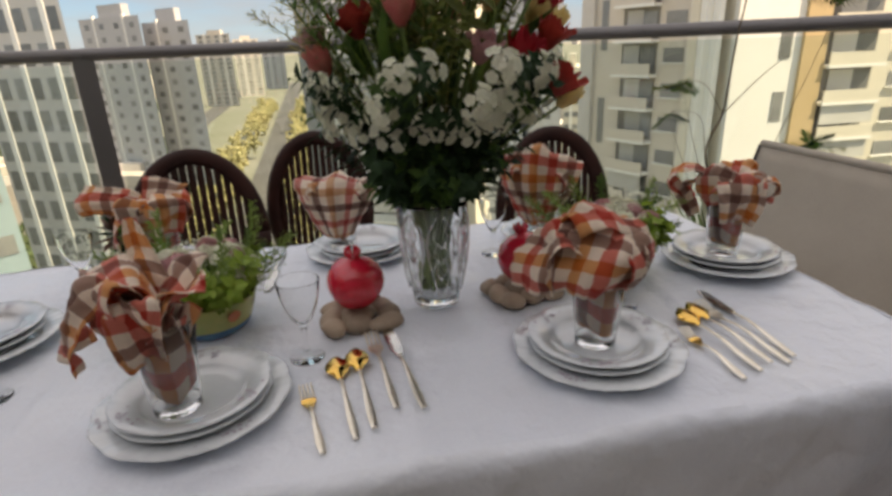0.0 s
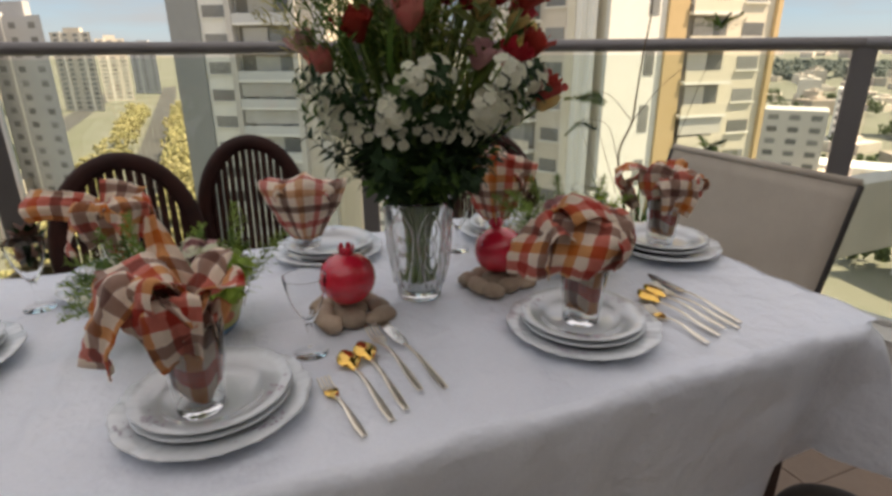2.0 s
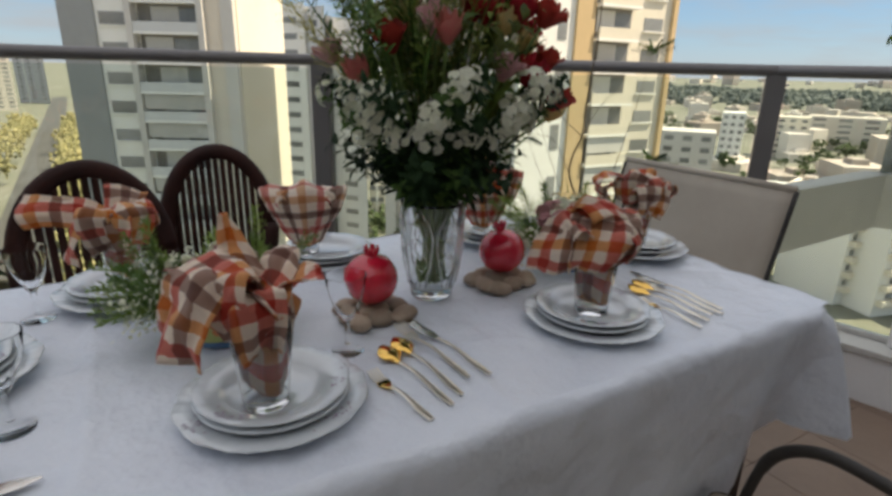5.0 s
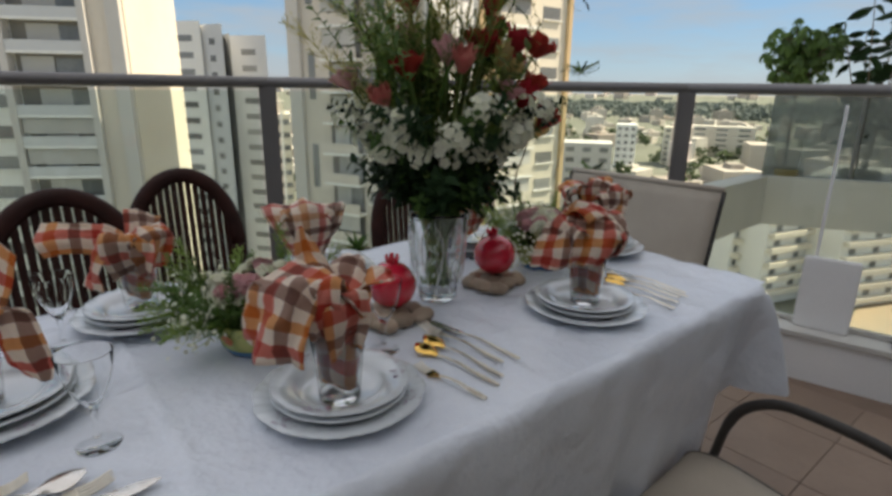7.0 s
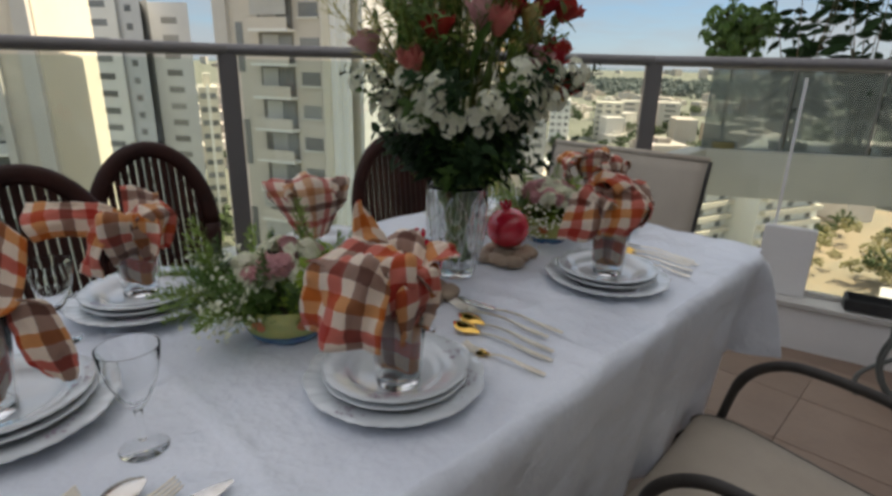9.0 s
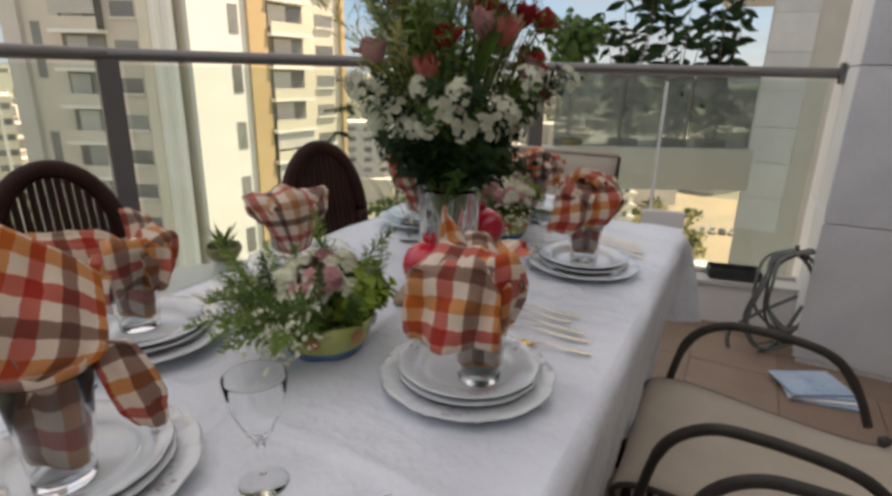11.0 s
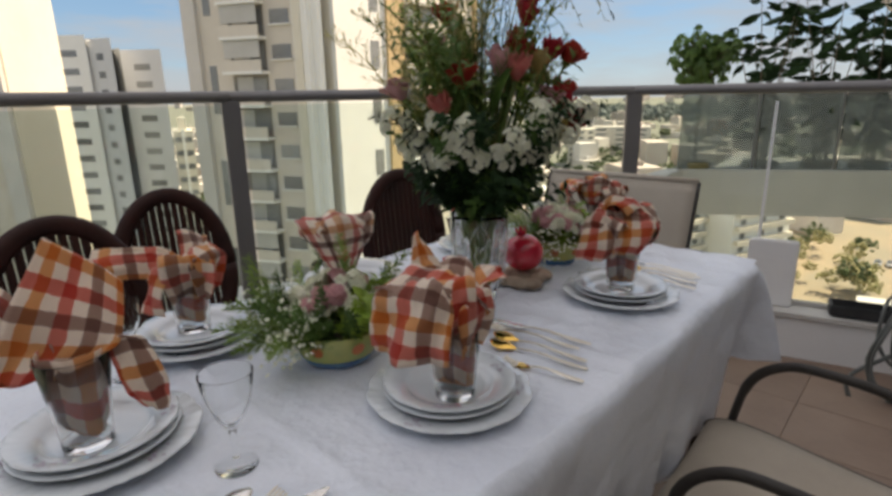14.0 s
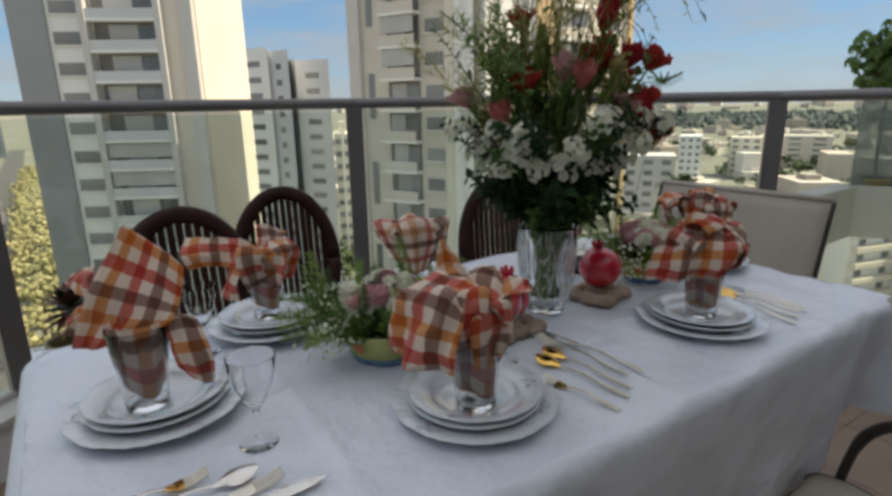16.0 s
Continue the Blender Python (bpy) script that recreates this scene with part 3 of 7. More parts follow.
part("upper_slab", Geo().box((9.7, 0.75, 2.45), (2.0, 0.8, 0.3)), M_STUCCO, terrace)
nwall = solid("wall_neighbour", Geo().box((8.62, -0.50, 1.2), (1.9, 1.74, 6.0)), M_STUCCO, "pale tiled wall of the neighbouring flat", "wall", "structure")

# ---- city ----
GROUND_Z = -42.0
solid("ground", Geo().sheet(lambda u, v: ((u - 0.5) * 60000, (v - 0.5) * 60000, GROUND_Z), 24, 24), M_GROUND, "city ground reaching to the hazy horizon", "ground", "structure")


def facade_frame(az0, d0, az1, d1):
    """Origin at the left foot, unit vector along the facade, outward normal, width."""
    a, b = bearing(az0, d0), bearing(az1, d1)
    t = (b - a).normalized()
    return a, t, Vector((t.y, -t.x, 0)), (b - a).length


def facing(a, t, n, s, out, z):
    """Pose of a piece on a facade: s along, out from the wall, height z."""
    p = a + t * s + n * out
    m = Matrix((t, -n, Vector((0, 0, 1)))).transposed().to_4x4()
    m.translation = (p.x, p.y, z)
    return m


def prism(pts, z0, z1):
    g = Geo()
    n = len(pts)
    g.add([(p.x, p.y, z) for z in (z0, z1) for p in pts],
          [tuple(reversed(range(n))), tuple(range(n, 2 * n))] + [(i, (i + 1) % n, n + (i + 1) % n, n + i) for i in range(n)])
    return g


WIN_MESH = {}


def window_mesh(w, h, mat, frame_mat=None):
    """A recessed pane with a proud sill and head; local x across, -y outwards."""
    key = (w, h, mat.name)
    if key not in WIN_MESH:
        g = Geo().box((0, -0.02, 0), (w, 0.06, h))
        WIN_MESH[key] = g.mesh("window", mat)
    return WIN_MESH[key]


SILL_MESH = {}


def sill_mesh(w, mat, h=0.22, d=0.5):
    key = (w, mat.name, h, d)
    if key not in SILL_MESH:
        SILL_MESH[key] = Geo().box((0, -d / 2, 0), (w, d, h)).mesh("ledge", mat)
    return SILL_MESH[key]


def windows(ob, fr, s, w, h, z_from, z_to, step, mat=None, ledge=None):
    a, t, n, _ = fr
    z = z_to
    while z > z_from:
        wn_ = part("window", window_mesh(w, h, mat or M_WIN), None, ob, at=facing(a, t, n, s, 0.0, z))
        if ledge:
            part("sill", sill_mesh(w + 0.3, ledge, 0.12, 0.25), None, wn_, at=Matrix.Translation((0, 0, -h / 2 - 0.1)))
        z -= step


def balconies(ob, fr, s, w, z_from, z_to, step, wall_mat, glass_mat, rnd):
    """Stacked loggias: recess shade as a dark panel, slab, parapet and some lowered shutters."""
    a, t, n, _ = fr
    # flat panel coloured dark to stand for shade; the wall is not cut
    back = Geo().box((0, 0.05, 0), (w, 0.16, step - 0.1)).mesh("loggia", M_B_RECESS_SHADE)
    slab_m = Geo().box((0, -0.6, 0), (w + 0.4, 1.3, 0.26)).mesh("slab", wall_mat)
    front = Geo().box((0, -1.15, 0), (w + 0.3, 0.1, 1.0)).mesh("parapet", glass_mat)
    shut = Geo().box((-0.1 * w, -0.12, 0), (0.45 * w, 0.08, 1.9)).mesh("shutter", M_SHUTTER)
    glz = Geo().box((0.26 * w, -0.10, 0), (0.4 * w, 0.06, 2.0)).mesh("glazed_door", M_WIN)
    full = Geo().box((0, -1.0, 0), (w, 0.06, 1.5)).mesh("shutter", M_SHUTTER)
    z = z_to
    while z > z_from:
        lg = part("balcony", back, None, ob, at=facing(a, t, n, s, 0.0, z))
        part("slab", slab_m, None, lg, at=Matrix.Translation((0, 0, -step / 2)))
        part("parapet", front, None, lg, at=Matrix.Translation((0, 0, -step / 2 + 0.6)))
        part("shutter", shut, None, lg, at=Matrix.Translation((0.1 * w * rnd.uniform(-1, 1), 0, 0.2)))
        part("glazed_door", glz, None, lg, at=Matrix.Translation((0, 0, 0)))
        if rnd.random() < 0.3:
            part("shutter", full, None, lg, at=Matrix.Translation((0, 0, 0.55)))
        z -= step


rnd = random.Random(5)
# white tower with slate stripe
t1 = thing("apartment_tower", "white apartment tower with slate stripe and loggias", "building", group="city towers")
F = facade_frame(-2.6, 75, 10.8, 67)
R = facade_frame(10.8, 67, 14.8, 84)
A, B, C = bearing(-2.6, 75), bearing(10.8, 67), bearing(14.8, 84)
part("wall", prism([A, B, C, A + (C - B)], GROUND_Z, 15.5), M_B_WHITE, t1)
W = F[3]


def stripe(ob, fr, s0, s1, out, z0, z1, mat, label=""):
    a, t, n, _ = fr
    p, q = a + t * s0, a + t * s1
    return part("wall_strip", prism([p + n * out, q + n * out, q - n * 0.5, p - n * 0.5], z0, z1), mat, ob, label)


stripe(t1, F, 0.0, 0.2 * W, 0.3, GROUND_Z, 14.6, M_B_BLUE, "slate grey cladding")
stripe(t1, F, 0.83 * W, 0.995 * W, 0.5, GROUND_Z, 14.0, M_B_BEIGE)
stripe(t1, F, 0.93 * W, 1.0 * W, 0.9, GROUND_Z, 16.4, M_B_GREY)
stripe(t1, R, 0.02, R[3], 0.15, GROUND_Z, 16.0, M_B_CREAM, "cream rendered flank")
windows(t1, F, 0.33 * W, 4.0, 1.25, -38, 11.3, 3.02, M_WIN, M_B_WHITE)
balconies(t1, F, 0.62 * W, 6.4, -38, 11.4, 3.02, M_B_WHITE, M_B_COOL, rnd)
for s0 in (0.62 * W - 4.0, 0.62 * W + 3.35):
    stripe(t1, F, s0, s0 + 0.65, 1.32, GROUND_Z, 14.2, M_B_GREY, "grey pilaster beside the loggias")
stripe(t1, F, 0.22 * W, 0.84 * W, 0.55, 13.3, 14.6, M_B_WHITE, "white beam over the loggias")
windows(t1, R, 0.55 * R[3], 4.0, 2.0, -38, 12, 3.6, M_WIN)

# slimmer towers between
t2 = thing("apartment_tower", "slim white and grey apartment towers farther back", "building", group="city towers")
for az0, az1, d, top, mat in ((14.3, 16.9, 119, 12.2, M_B_WHITE), (16.9, 18.7, 116, 11.6, M_B_COOL), (18.7, 19.3, 121, 10.4, M_B_BLUE), (19.3, 22.4, 117, 10.0, M_B_COOL)):
    f2 = facade_frame(az0, d + 4, az1, d)
    q2 = f2[0] + f2[1] * f2[3]
    part("wall", prism([f2[0], q2, q2 + q2.normalized() * 14, f2[0] + f2[0].normalized() * 14], GROUND_Z, top), mat, t2)
    if az1 - az0 > 1.5:
        windows(t2, f2, 0.5 * f2[3], 1.4 if az0 == 16.9 else 3.0, 1.1, -38, top - 3, 3.0, M_WIN)

# large tower complex
t3 = thing("apartment_tower", "tall beige and cream apartment tower with balconies", "building", group="city towers")
F3, E3 = facade_frame(24.4, 62, 34.6, 54), facade_frame(36.9, 53, 50.9, 66)
P1, P2, P3, P4 = bearing(24.4, 62), bearing(34.6, 54), bearing(36.9, 53), bearing(50.9, 66)
part("wall", prism([P1, P2, P2 + Vector((6, 10, 0)), P1 + Vector((8, 12, 0))], GROUND_Z, 24), M_B_BEIGE, t3)
part("wall", prism([P3, P4, P4 + Vector((-3, 16, 0)), P3 + Vector((-1, 16, 0))], GROUND_Z, 26), M_B_CREAM, t3)
part("wall", prism([P2 + Vector((0.3, 2.5, 0)), P3 + Vector((0, 2.5, 0)), P3 + Vector((0, 8, 0)), P2 + Vector((0, 8, 0))], GROUND_Z, 25), M_B_GREY, t3, "recess between the two wings")
for az, d, w in ((34.72, 52.7, 0.62), (35.75, 52.3, 0.42)):
    pier_foot = bearing(az, d)
    part("wall_strip", prism([pier_foot, pier_foot + Vector((w, -0.02, 0)), pier_foot + Vector((w, 2.2, 0)), pier_foot + Vector((0, 2.2, 0))], GROUND_Z, 25.4), M_B_WHITE, t3, "slim white corner pier")
W3, WE = F3[3], E3[3]
stripe(t3, F3, 0.94 * W3, 1.0 * W3, 0.8, GROUND_Z, 25, M_B_CREAM)
stripe(t3, F3, 0.0, 0.12 * W3, 0.5, GROUND_Z, 25, M_B_GREY)
balconies(t3, F3, 0.52 * W3, 3.9, -38, 20, 3.0, M_B_WHITE, M_B_BEIGE, rnd)
windows(t3, F3, 0.8 * W3, 2.0, 1.2, -38, 20.3, 3.0, M_WIN, M_B_WHITE)
windows(t3, F3, 0.2 * W3, 0.8, 4.5, -38, 20, 9.0, M_WIN)
stripe(t3, E3, 0.0, 0.30 * WE, 0.6, GROUND_Z, 26.5, M_B_WHITE, "sunlit white wall")
stripe(t3, E3, 0.30 * WE, 0.41 * WE, 0.9, GROUND_Z, 27, M_B_ORANGE, "ochre wall strip")
windows(t3, (E3[0] + E3[2] * 0.6, E3[1], E3[2], E3[3]), 0.23 * WE, 1.0, 2.4, -38, 20, 5.0, M_WIN)
balconies(t3, E3, 0.56 * WE, 5.0, -38, 20.5, 3.0, M_B_WHITE, M_B_CREAM, rnd)
windows(t3, E3, 0.85 * WE, 2.6, 1.2, -38, 20.7, 3.0, M_WIN, M_B_WHITE)
stripe(t3, E3, 0.97 * WE, 1.0 * WE, 0.4, GROUND_Z, 26, M_B_ORANGE)


def plain_tower(label, az0, az1, d, top, mat, cols, ww, wh, step, dd=0.0, deep=16):
    ob = thing("apartment_tower", label, "building", group="city towers")
    f = facade_frame(az0, d, az1, d + dd)
    q = f[0] + f[1] * f[3]
    part("wall", prism([f[0], q, q + q.normalized() * deep, f[0] + f[0].normalized() * deep], GROUND_Z, top), mat, ob)
    part("roof", prism([f[0] + f[1] * 0.3 * f[3] - f[2] * 0.2 * deep, f[0] + f[1] * 0.7 * f[3] - f[2] * 0.2 * deep, f[0] + f[1] * 0.7 * f[3] - f[2] * 0.6 * deep, f[0] + f[1] * 0.3 * f[3] - f[2] * 0.6 * deep], top - 0.2, top + 3), mat, ob)
    for k in range(cols):
        windows(ob, f, (k + 0.5) / cols * f[3], ww, wh, -39, top - 2, step, M_WIN)
    for k in range(1, cols, 2):
        stripe(ob, f, k / cols * f[3] - 0.3, k / cols * f[3] + 0.3, 0.12, GROUND_Z, top + 0.6, M_B_WHITE)
    return ob


plain_tower("grey tower with dense rows of windows", -27.5, -21.0, 70, 18, M_B_GREY, 6, 1.1, 1.9, 2.9, -9, 4)
plain_tower("low teal glass block beside the towers", -44, -27.9, 42, -4.2, M_B_TEAL, 4, 2.2, 1.2, 3.2)
plain_tower("concrete tower above the avenue, greyed with painted haze", -20.0, -15.6, 180, 10, M_B_HAZE, 4, 1.7, 1.3, 3.1, -19, 5)
plain_tower("concrete tower above the avenue, greyed with painted haze", -15.5, -11.8, 172, 8.6, M_B_HAZE, 3, 2.0, 1.3, 3.1, -14, 4)
plain_tower("cream distant tower above the avenue, dulled with painted haze", -11.4, -8.6, 520, 14, M_B_HAZE_CREAM, 4, 3.2, 1.8, 3.4, -18, 10)
plain_tower("cream distant tower above the avenue, dulled with painted haze", -8.4, -6.2, 600, 11, M_B_HAZE_CREAM, 3, 4.0, 1.8, 3.4)
plain_tower("distant tower above the avenue, greyed with painted haze", -6.0, -4.0, 700, 8, M_B_HAZE, 3, 3.0, 1.6, 3.6, -20, 10)
plain_tower("cream low block seen between the towers", 22.6, 24.2, 150, -6, M_B_CREAM, 2, 1.6, 1.3, 3.2)

# white terraced block below the neighbouring terrace
tb = thing("terraced_block", "white stepped apartment block with long balconies", "building", group="city towers")
for az0, az1, d, top in ((67.6, 70.4, 128, -24.5), (70.4, 75.0, 126, -22.0), (76.0, 80.5, 132, -23.0)):
    f = facade_frame(az0, d, az1, d + (az1 - az0) * 3.6)
    q = f[0] + f[1] * f[3]
    part("wall", prism([f[0], q, q - f[2] * 14, f[0] - f[2] * 14], GROUND_Z, top), M_B_WHITE, tb)
    z = top - 1.6
    while z > GROUND_Z + 1:
        part("balcony", sill_mesh(round(f[3] * 0.96, 2), M_B_CREAM, 1.0, 1.4), None, tb, at=facing(*f[:3], 0.5 * f[3], 0.0, z))
        for k in range(3):
            part("window", window_mesh(1.8, 1.2, M_WIN), None, tb, at=facing(*f[:3], (k + 0.5) / 3 * f[3], 0.0, z + 1.2))
        z -= 3.1

# avenue and its yellow trees
va, vb = bearing(-7.6, 170), bearing(-3.3, 800)
vd = (vb - va).normalized()
vn = Vector((vd.y, -vd.x, 0))
solid("road", prism([va - vd * 90 - vn * 7, va - vd * 90 + vn * 7, vb + vn * 7, vb - vn * 7], GROUND_Z - 0.5, GROUND_Z + 0.15), M_ROAD, "grey asphalt avenue between the towers", "road", "structure")
solid("road_side", prism([va - vd * 90 - vn * 62, va - vd * 90 - vn * 48, vb - vn * 48, vb - vn * 62], GROUND_Z - 0.5, GROUND_Z + 0.15), M_ROAD, "grey asphalt side road below the towers", "road", "structure")


solid("pavement", prism([bearing(76, 96), bearing(97, 96), bearing(97, 230), bearing(80, 230)], GROUND_Z - 0.5, GROUND_Z + 0.12), M_YARD, "sandy yard and car park below", "pavement", "structure")


def clump_crown(g, c, r, rnd, n=26, leaf=0.5):
    """A crown of many small tilted leaf clumps around c."""
    for _ in range(n):
        d = Vector((rnd.gauss(0, 1), rnd.gauss(0, 1), rnd.gauss(0, 0.8)))
        d = d.normalized() * r * rnd.uniform(0.45, 1.0)
        d.z *= 0.75
        p = Vector(c) + d
        s = r * leaf * rnd.uniform(0.5, 1.0)
        u = Vector((rnd.gauss(0, 1), rnd.gauss(0, 1), rnd.gauss(0, 1))).normalized()
        v = u.orthogonal().normalized()
        ax = [u * s, v * s * rnd.uniform(0.7, 1.0), u.cross(v) * s * rnd.uniform(0.5, 0.9)]
        g.add([p + ax[0], p + ax[1], p + ax[2], p - ax[0], p - ax[1], p - ax[2]],
              [(0, 1, 2), (1, 3, 2), (3, 4, 2), (4, 0, 2), (1, 0, 5), (3, 1, 5), (4, 3, 5), (0, 4, 5)])


gy, gt = Geo(), Geo()
for k in range(46):
    for side in (-1, 1):
        for row in (12, 21)[:1 if side < 0 else 2]:
            if rnd.random() < (0.40 if side < 0 else 0.40 if k < 9 else 0.0):
                continue
            p = va + vd * (k * 7.6 - 90 + rnd.uniform(-2, 2)) + vn * side * (row + rnd.uniform(-2, 2))
            h = rnd.uniform(6, 9)
            clump_crown(gy, (p.x, p.y, GROUND_Z + h), rnd.uniform(3.4, 5.4) if k < 9 else rnd.uniform(4.5, 7.0), rnd, 90, 0.20)
            gt.tube([(p.x, p.y, GROUND_Z), (p.x, p.y, GROUND_Z + h)], [0.5, 0.3], 5)
tagged(solid("avenue_trees", gy, M_TREE_YELLOW, "autumn-yellow street trees lining the avenue", "trees", "stuff"))
tagged(solid("avenue_trunks", gt, M_TWIG, "brown trunks of the avenue trees", "trees", "stuff"))

# yard below the neighbouring terrace
gy2, gy3 = Geo(), Geo()
for _ in range(24):
    p = bearing(rnd.uniform(79, 87.5), rnd.uniform(138, 185))
    r = rnd.uniform(1.6, 3.6)
    clump_crown(gy2 if rnd.random() < 0.65 else gy3, (p.x, p.y, GROUND_Z + r + rnd.uniform(0.6, 2.2)), r, rnd, 70, 0.22)
solid("yard_trees", gy2, M_TREE_YELLOW, "yellow trees at the edge of the yard", "trees", "stuff")
solid("yard_shrubs", gy3, M_TREE_GREEN, "green trees and shrubs at the edge of the yard", "trees", "stuff")


def parked_car():
    ob = thing("parked_car", "small parked car beside the sandy yard", "car", group="parked cars")
    part("body", Geo().soft_box((0, 0, 0.62), (1.75, 4.3, 0.62), 0.16), M_CAR, ob)
    part("cabin", Geo().soft_box((0, 0.15, 1.14), (1.5, 2.2, 0.52), 0.2), M_WIN, ob, "dark glazed cabin")
    wheel = Geo().tube([(-0.1, 0, 0), (0.1, 0, 0)], 0.32, 14)
    for sx in (-0.8, 0.8):
        for sy in (-1.35, 1.35):
            part("wheel", wheel.mesh("wheel", M_BLACK), None, ob, at=Matrix.Translation((sx, sy, 0.44)))
    return ob


car = parked_car()
for k in range(12):
    p = bearing(87.2 + 0.86 * k, 172 + 0.9 * k)
    m = Matrix.Translation((p.x, p.y, GROUND_Z + 0.12)) @ Matrix.Rotation(radians(-88 + 3 * (k % 3)), 4, "Z")
    if k == 0:
        car.matrix_basis = m
    elif k != 5:
        copy_thing(car, m)
low = thing("yard_shed", "low white flat-roofed shed beside the yard", "building", group="yard buildings")
part("wall", prism([bearing(86.5, 120), bearing(91.5, 122), bearing(91.2, 133), bearing(86.4, 131)], GROUND_Z, GROUND_Z + 3.2), M_B_WHITE, low)
part("roof", prism([bearing(86.3, 119.5), bearing(91.7, 121.5), bearing(91.4, 133.5), bearing(86.2, 131.5)], GROUND_Z + 3.2, GROUND_Z + 3.6), M_B_GREY, low)
for k in range(4):
    part("window", Geo().box((0, 0, 0), (0.12, 1.6, 1.2)), M_WIN, low, at=Matrix.Translation(bearing(87.2 + 1.1 * k, 120.2 + 0.4 * k) + Vector((-0.1, 0, GROUND_Z + 1.7))))
fence = thing("yard_wall", "cream rendered boundary wall along the yard", "wall", group="yard buildings")
part("wall", prism([bearing(94.6, 118), bearing(95.4, 118), bearing(94.4, 168), bearing(93.9, 168)], GROUND_Z, GROUND_Z + 2.6), M_B_CREAM, fence)
part("coping", prism([bearing(94.5, 117.5), bearing(95.5, 117.5), bearing(94.5, 168.5), bearing(93.8, 168.5)], GROUND_Z + 2.6, GROUND_Z + 2.8), M_B_WHITE, fence)

gg = Geo()
for _ in range(640):
    az, d = rnd.uniform(-30, 95), rnd.uniform(120, 620)
    if -13 < az < 0 or (az > 66 and d < 260):
        continue
    p = bearing(az, d)
    clump_crown(gg, (p.x, p.y, GROUND_Z + rnd.uniform(3, 7)), rnd.uniform(3, 6), rnd, 34, 0.32)
gf = Geo()
for _ in range(900):
    az = rnd.uniform(50, 100)
    p = bearing(az, rnd.uniform(900, 1900))
    clump_crown(gf, (p.x, p.y, GROUND_Z + rnd.uniform(0, 4)), rnd.uniform(10, 20), rnd, 12, 0.42)
solid("park_trees", gg, M_TREE_GREEN, "dark green belt of trees across the town", "trees", "stuff")

solid("far_wood", gf, M_TREE_FAR, "belt of woodland before the horizon, haze painted into its colour", "trees", "stuff")

gb = Geo()
for _ in range(520):
    az, d = rnd.uniform(-40, 105), rnd.uniform(170, 900) if rnd.random() < 0.75 else rnd.uniform(2000, 5000)
    if -14 < az < 1:
        continue
    p = bearing(az, d)
    far = d > 1500
    w, l, h = rnd.uniform(9, 26), rnd.uniform(9, 22), rnd.choice((5, 7, 9, 12, 16)) * rnd.uniform(0.8, 1.2)
    if far:
        w, l, h = 3 * w, 2 * l, h * 2.4
    g_rz = rnd.uniform(0, 3.1)
    gb.box((p.x, p.y, GROUND_Z + h / 2), (w, l, h), g_rz)
    if not far and rnd.random() < 0.7:
        gb.box((p.x, p.y, GROUND_Z + h + 1), (w * 0.35, l * 0.35, 2), g_rz)
solid("town_houses", gb, M_TOWN, "pale low town houses spread to the horizon", "houses", "stuff")
for az, d, w, h, mat in ((57.2, 300, 10, 26, M_B_WHITE), (61.8, 360, 16, 22, M_B_CREAM), (53.6, 190, 16, 26, M_B_GREY), (65.5, 420, 40, 20, M_B_BEIGE), (60.0, 205, 40, 9, M_B_WHITE), (66.0, 190, 30, 10, M_B_WHITE)):
    f = facade_frame(az - math.degrees(w / 2 / d), d, az + math.degrees(w / 2 / d), d)
    ob = thing("town_block", "pale town block among trees", "building", group="town blocks")
    q = f[0] + f[1] * f[3]
    part("wall", prism([f[0], q, q - f[2] * 14, f[0] - f[2] * 14], GROUND_Z, GROUND_Z + h), mat, ob)
    for k in range(3):
        windows(ob, f, (k + 0.5) / 3 * f[3], w / 6, 1.5, GROUND_Z + 2, GROUND_Z + h - 2, 3.4, M_WIN)

# far hills
gh = Geo()
hill = lambda u, v: (lambda p: (p.x, p.y, GROUND_Z + v * (60 + 55 * noise.noise((u * 9, 0.3, 0)) + 25 * noise.noise((u * 30, 2, 0)))))(bearing(-70 + 200 * u, 9000 + 1500 * v))
gh.sheet(hill, 120, 3)
solid("backdrop_hills", gh, M_HILL, "low hills on the horizon, blue with painted haze", "hills", "structure")

# ---- table ----
TX0, TX1, TY0, TY1 = -0.765, 0.824, 0.480, 1.285
table = thing("dining_table", "long dining table hidden under a white cloth", "table")
part("tabletop", Geo().soft_box(((TX0 + TX1) / 2, (TY0 + TY1) / 2, TABLE_Z - 0.022), (TX1 - TX0 - 0.03, TY1 - TY0 - 0.03, 0.03), 0.008), M_WOOD_DARK, table)
for sx in (TX0 + 0.1, TX1 - 0.1):
    for sy in (TY0 + 0.1, TY1 - 0.1):
        part("leg", Geo().soft_box((sx, sy, 0.355), (0.06, 0.06, 0.71), 0.006), M_WOOD_DARK, table)


def rounded_loop(n, r):
    """Points and outward normals round the table's edge, corners rounded by r; n per side, 8 per corner."""
    out = []
    cs = ((TX1 - r, TY0 + r, -90), (TX1 - r, TY1 - r, 0), (TX0 + r, TY1 - r, 90), (TX0 + r, TY0 + r, 180))
    for k, (cx, cy, a0) in enumerate(cs):
        for j in range(11):
            a = radians(a0 + 9 * j)
            out.append((Vector((cx + r * math.cos(a), cy + r * math.sin(a), 0)), Vector((math.cos(a), math.sin(a), 0)), j / 10, k))
        nx = cs[(k + 1) % 4]
        a = radians(a0 + 90)
        p = out[-1][0]
        b = radians(nx[2])
        q = Vector((nx[0] + r * math.cos(b), nx[1] + r * math.sin(b), 0))
        m = n if k % 2 else n // 2
        for j in range(1, m):
            out.append((p.lerp(q, j / m), Vector((math.cos(a), math.sin(a), 0)), -1, k))
    return out


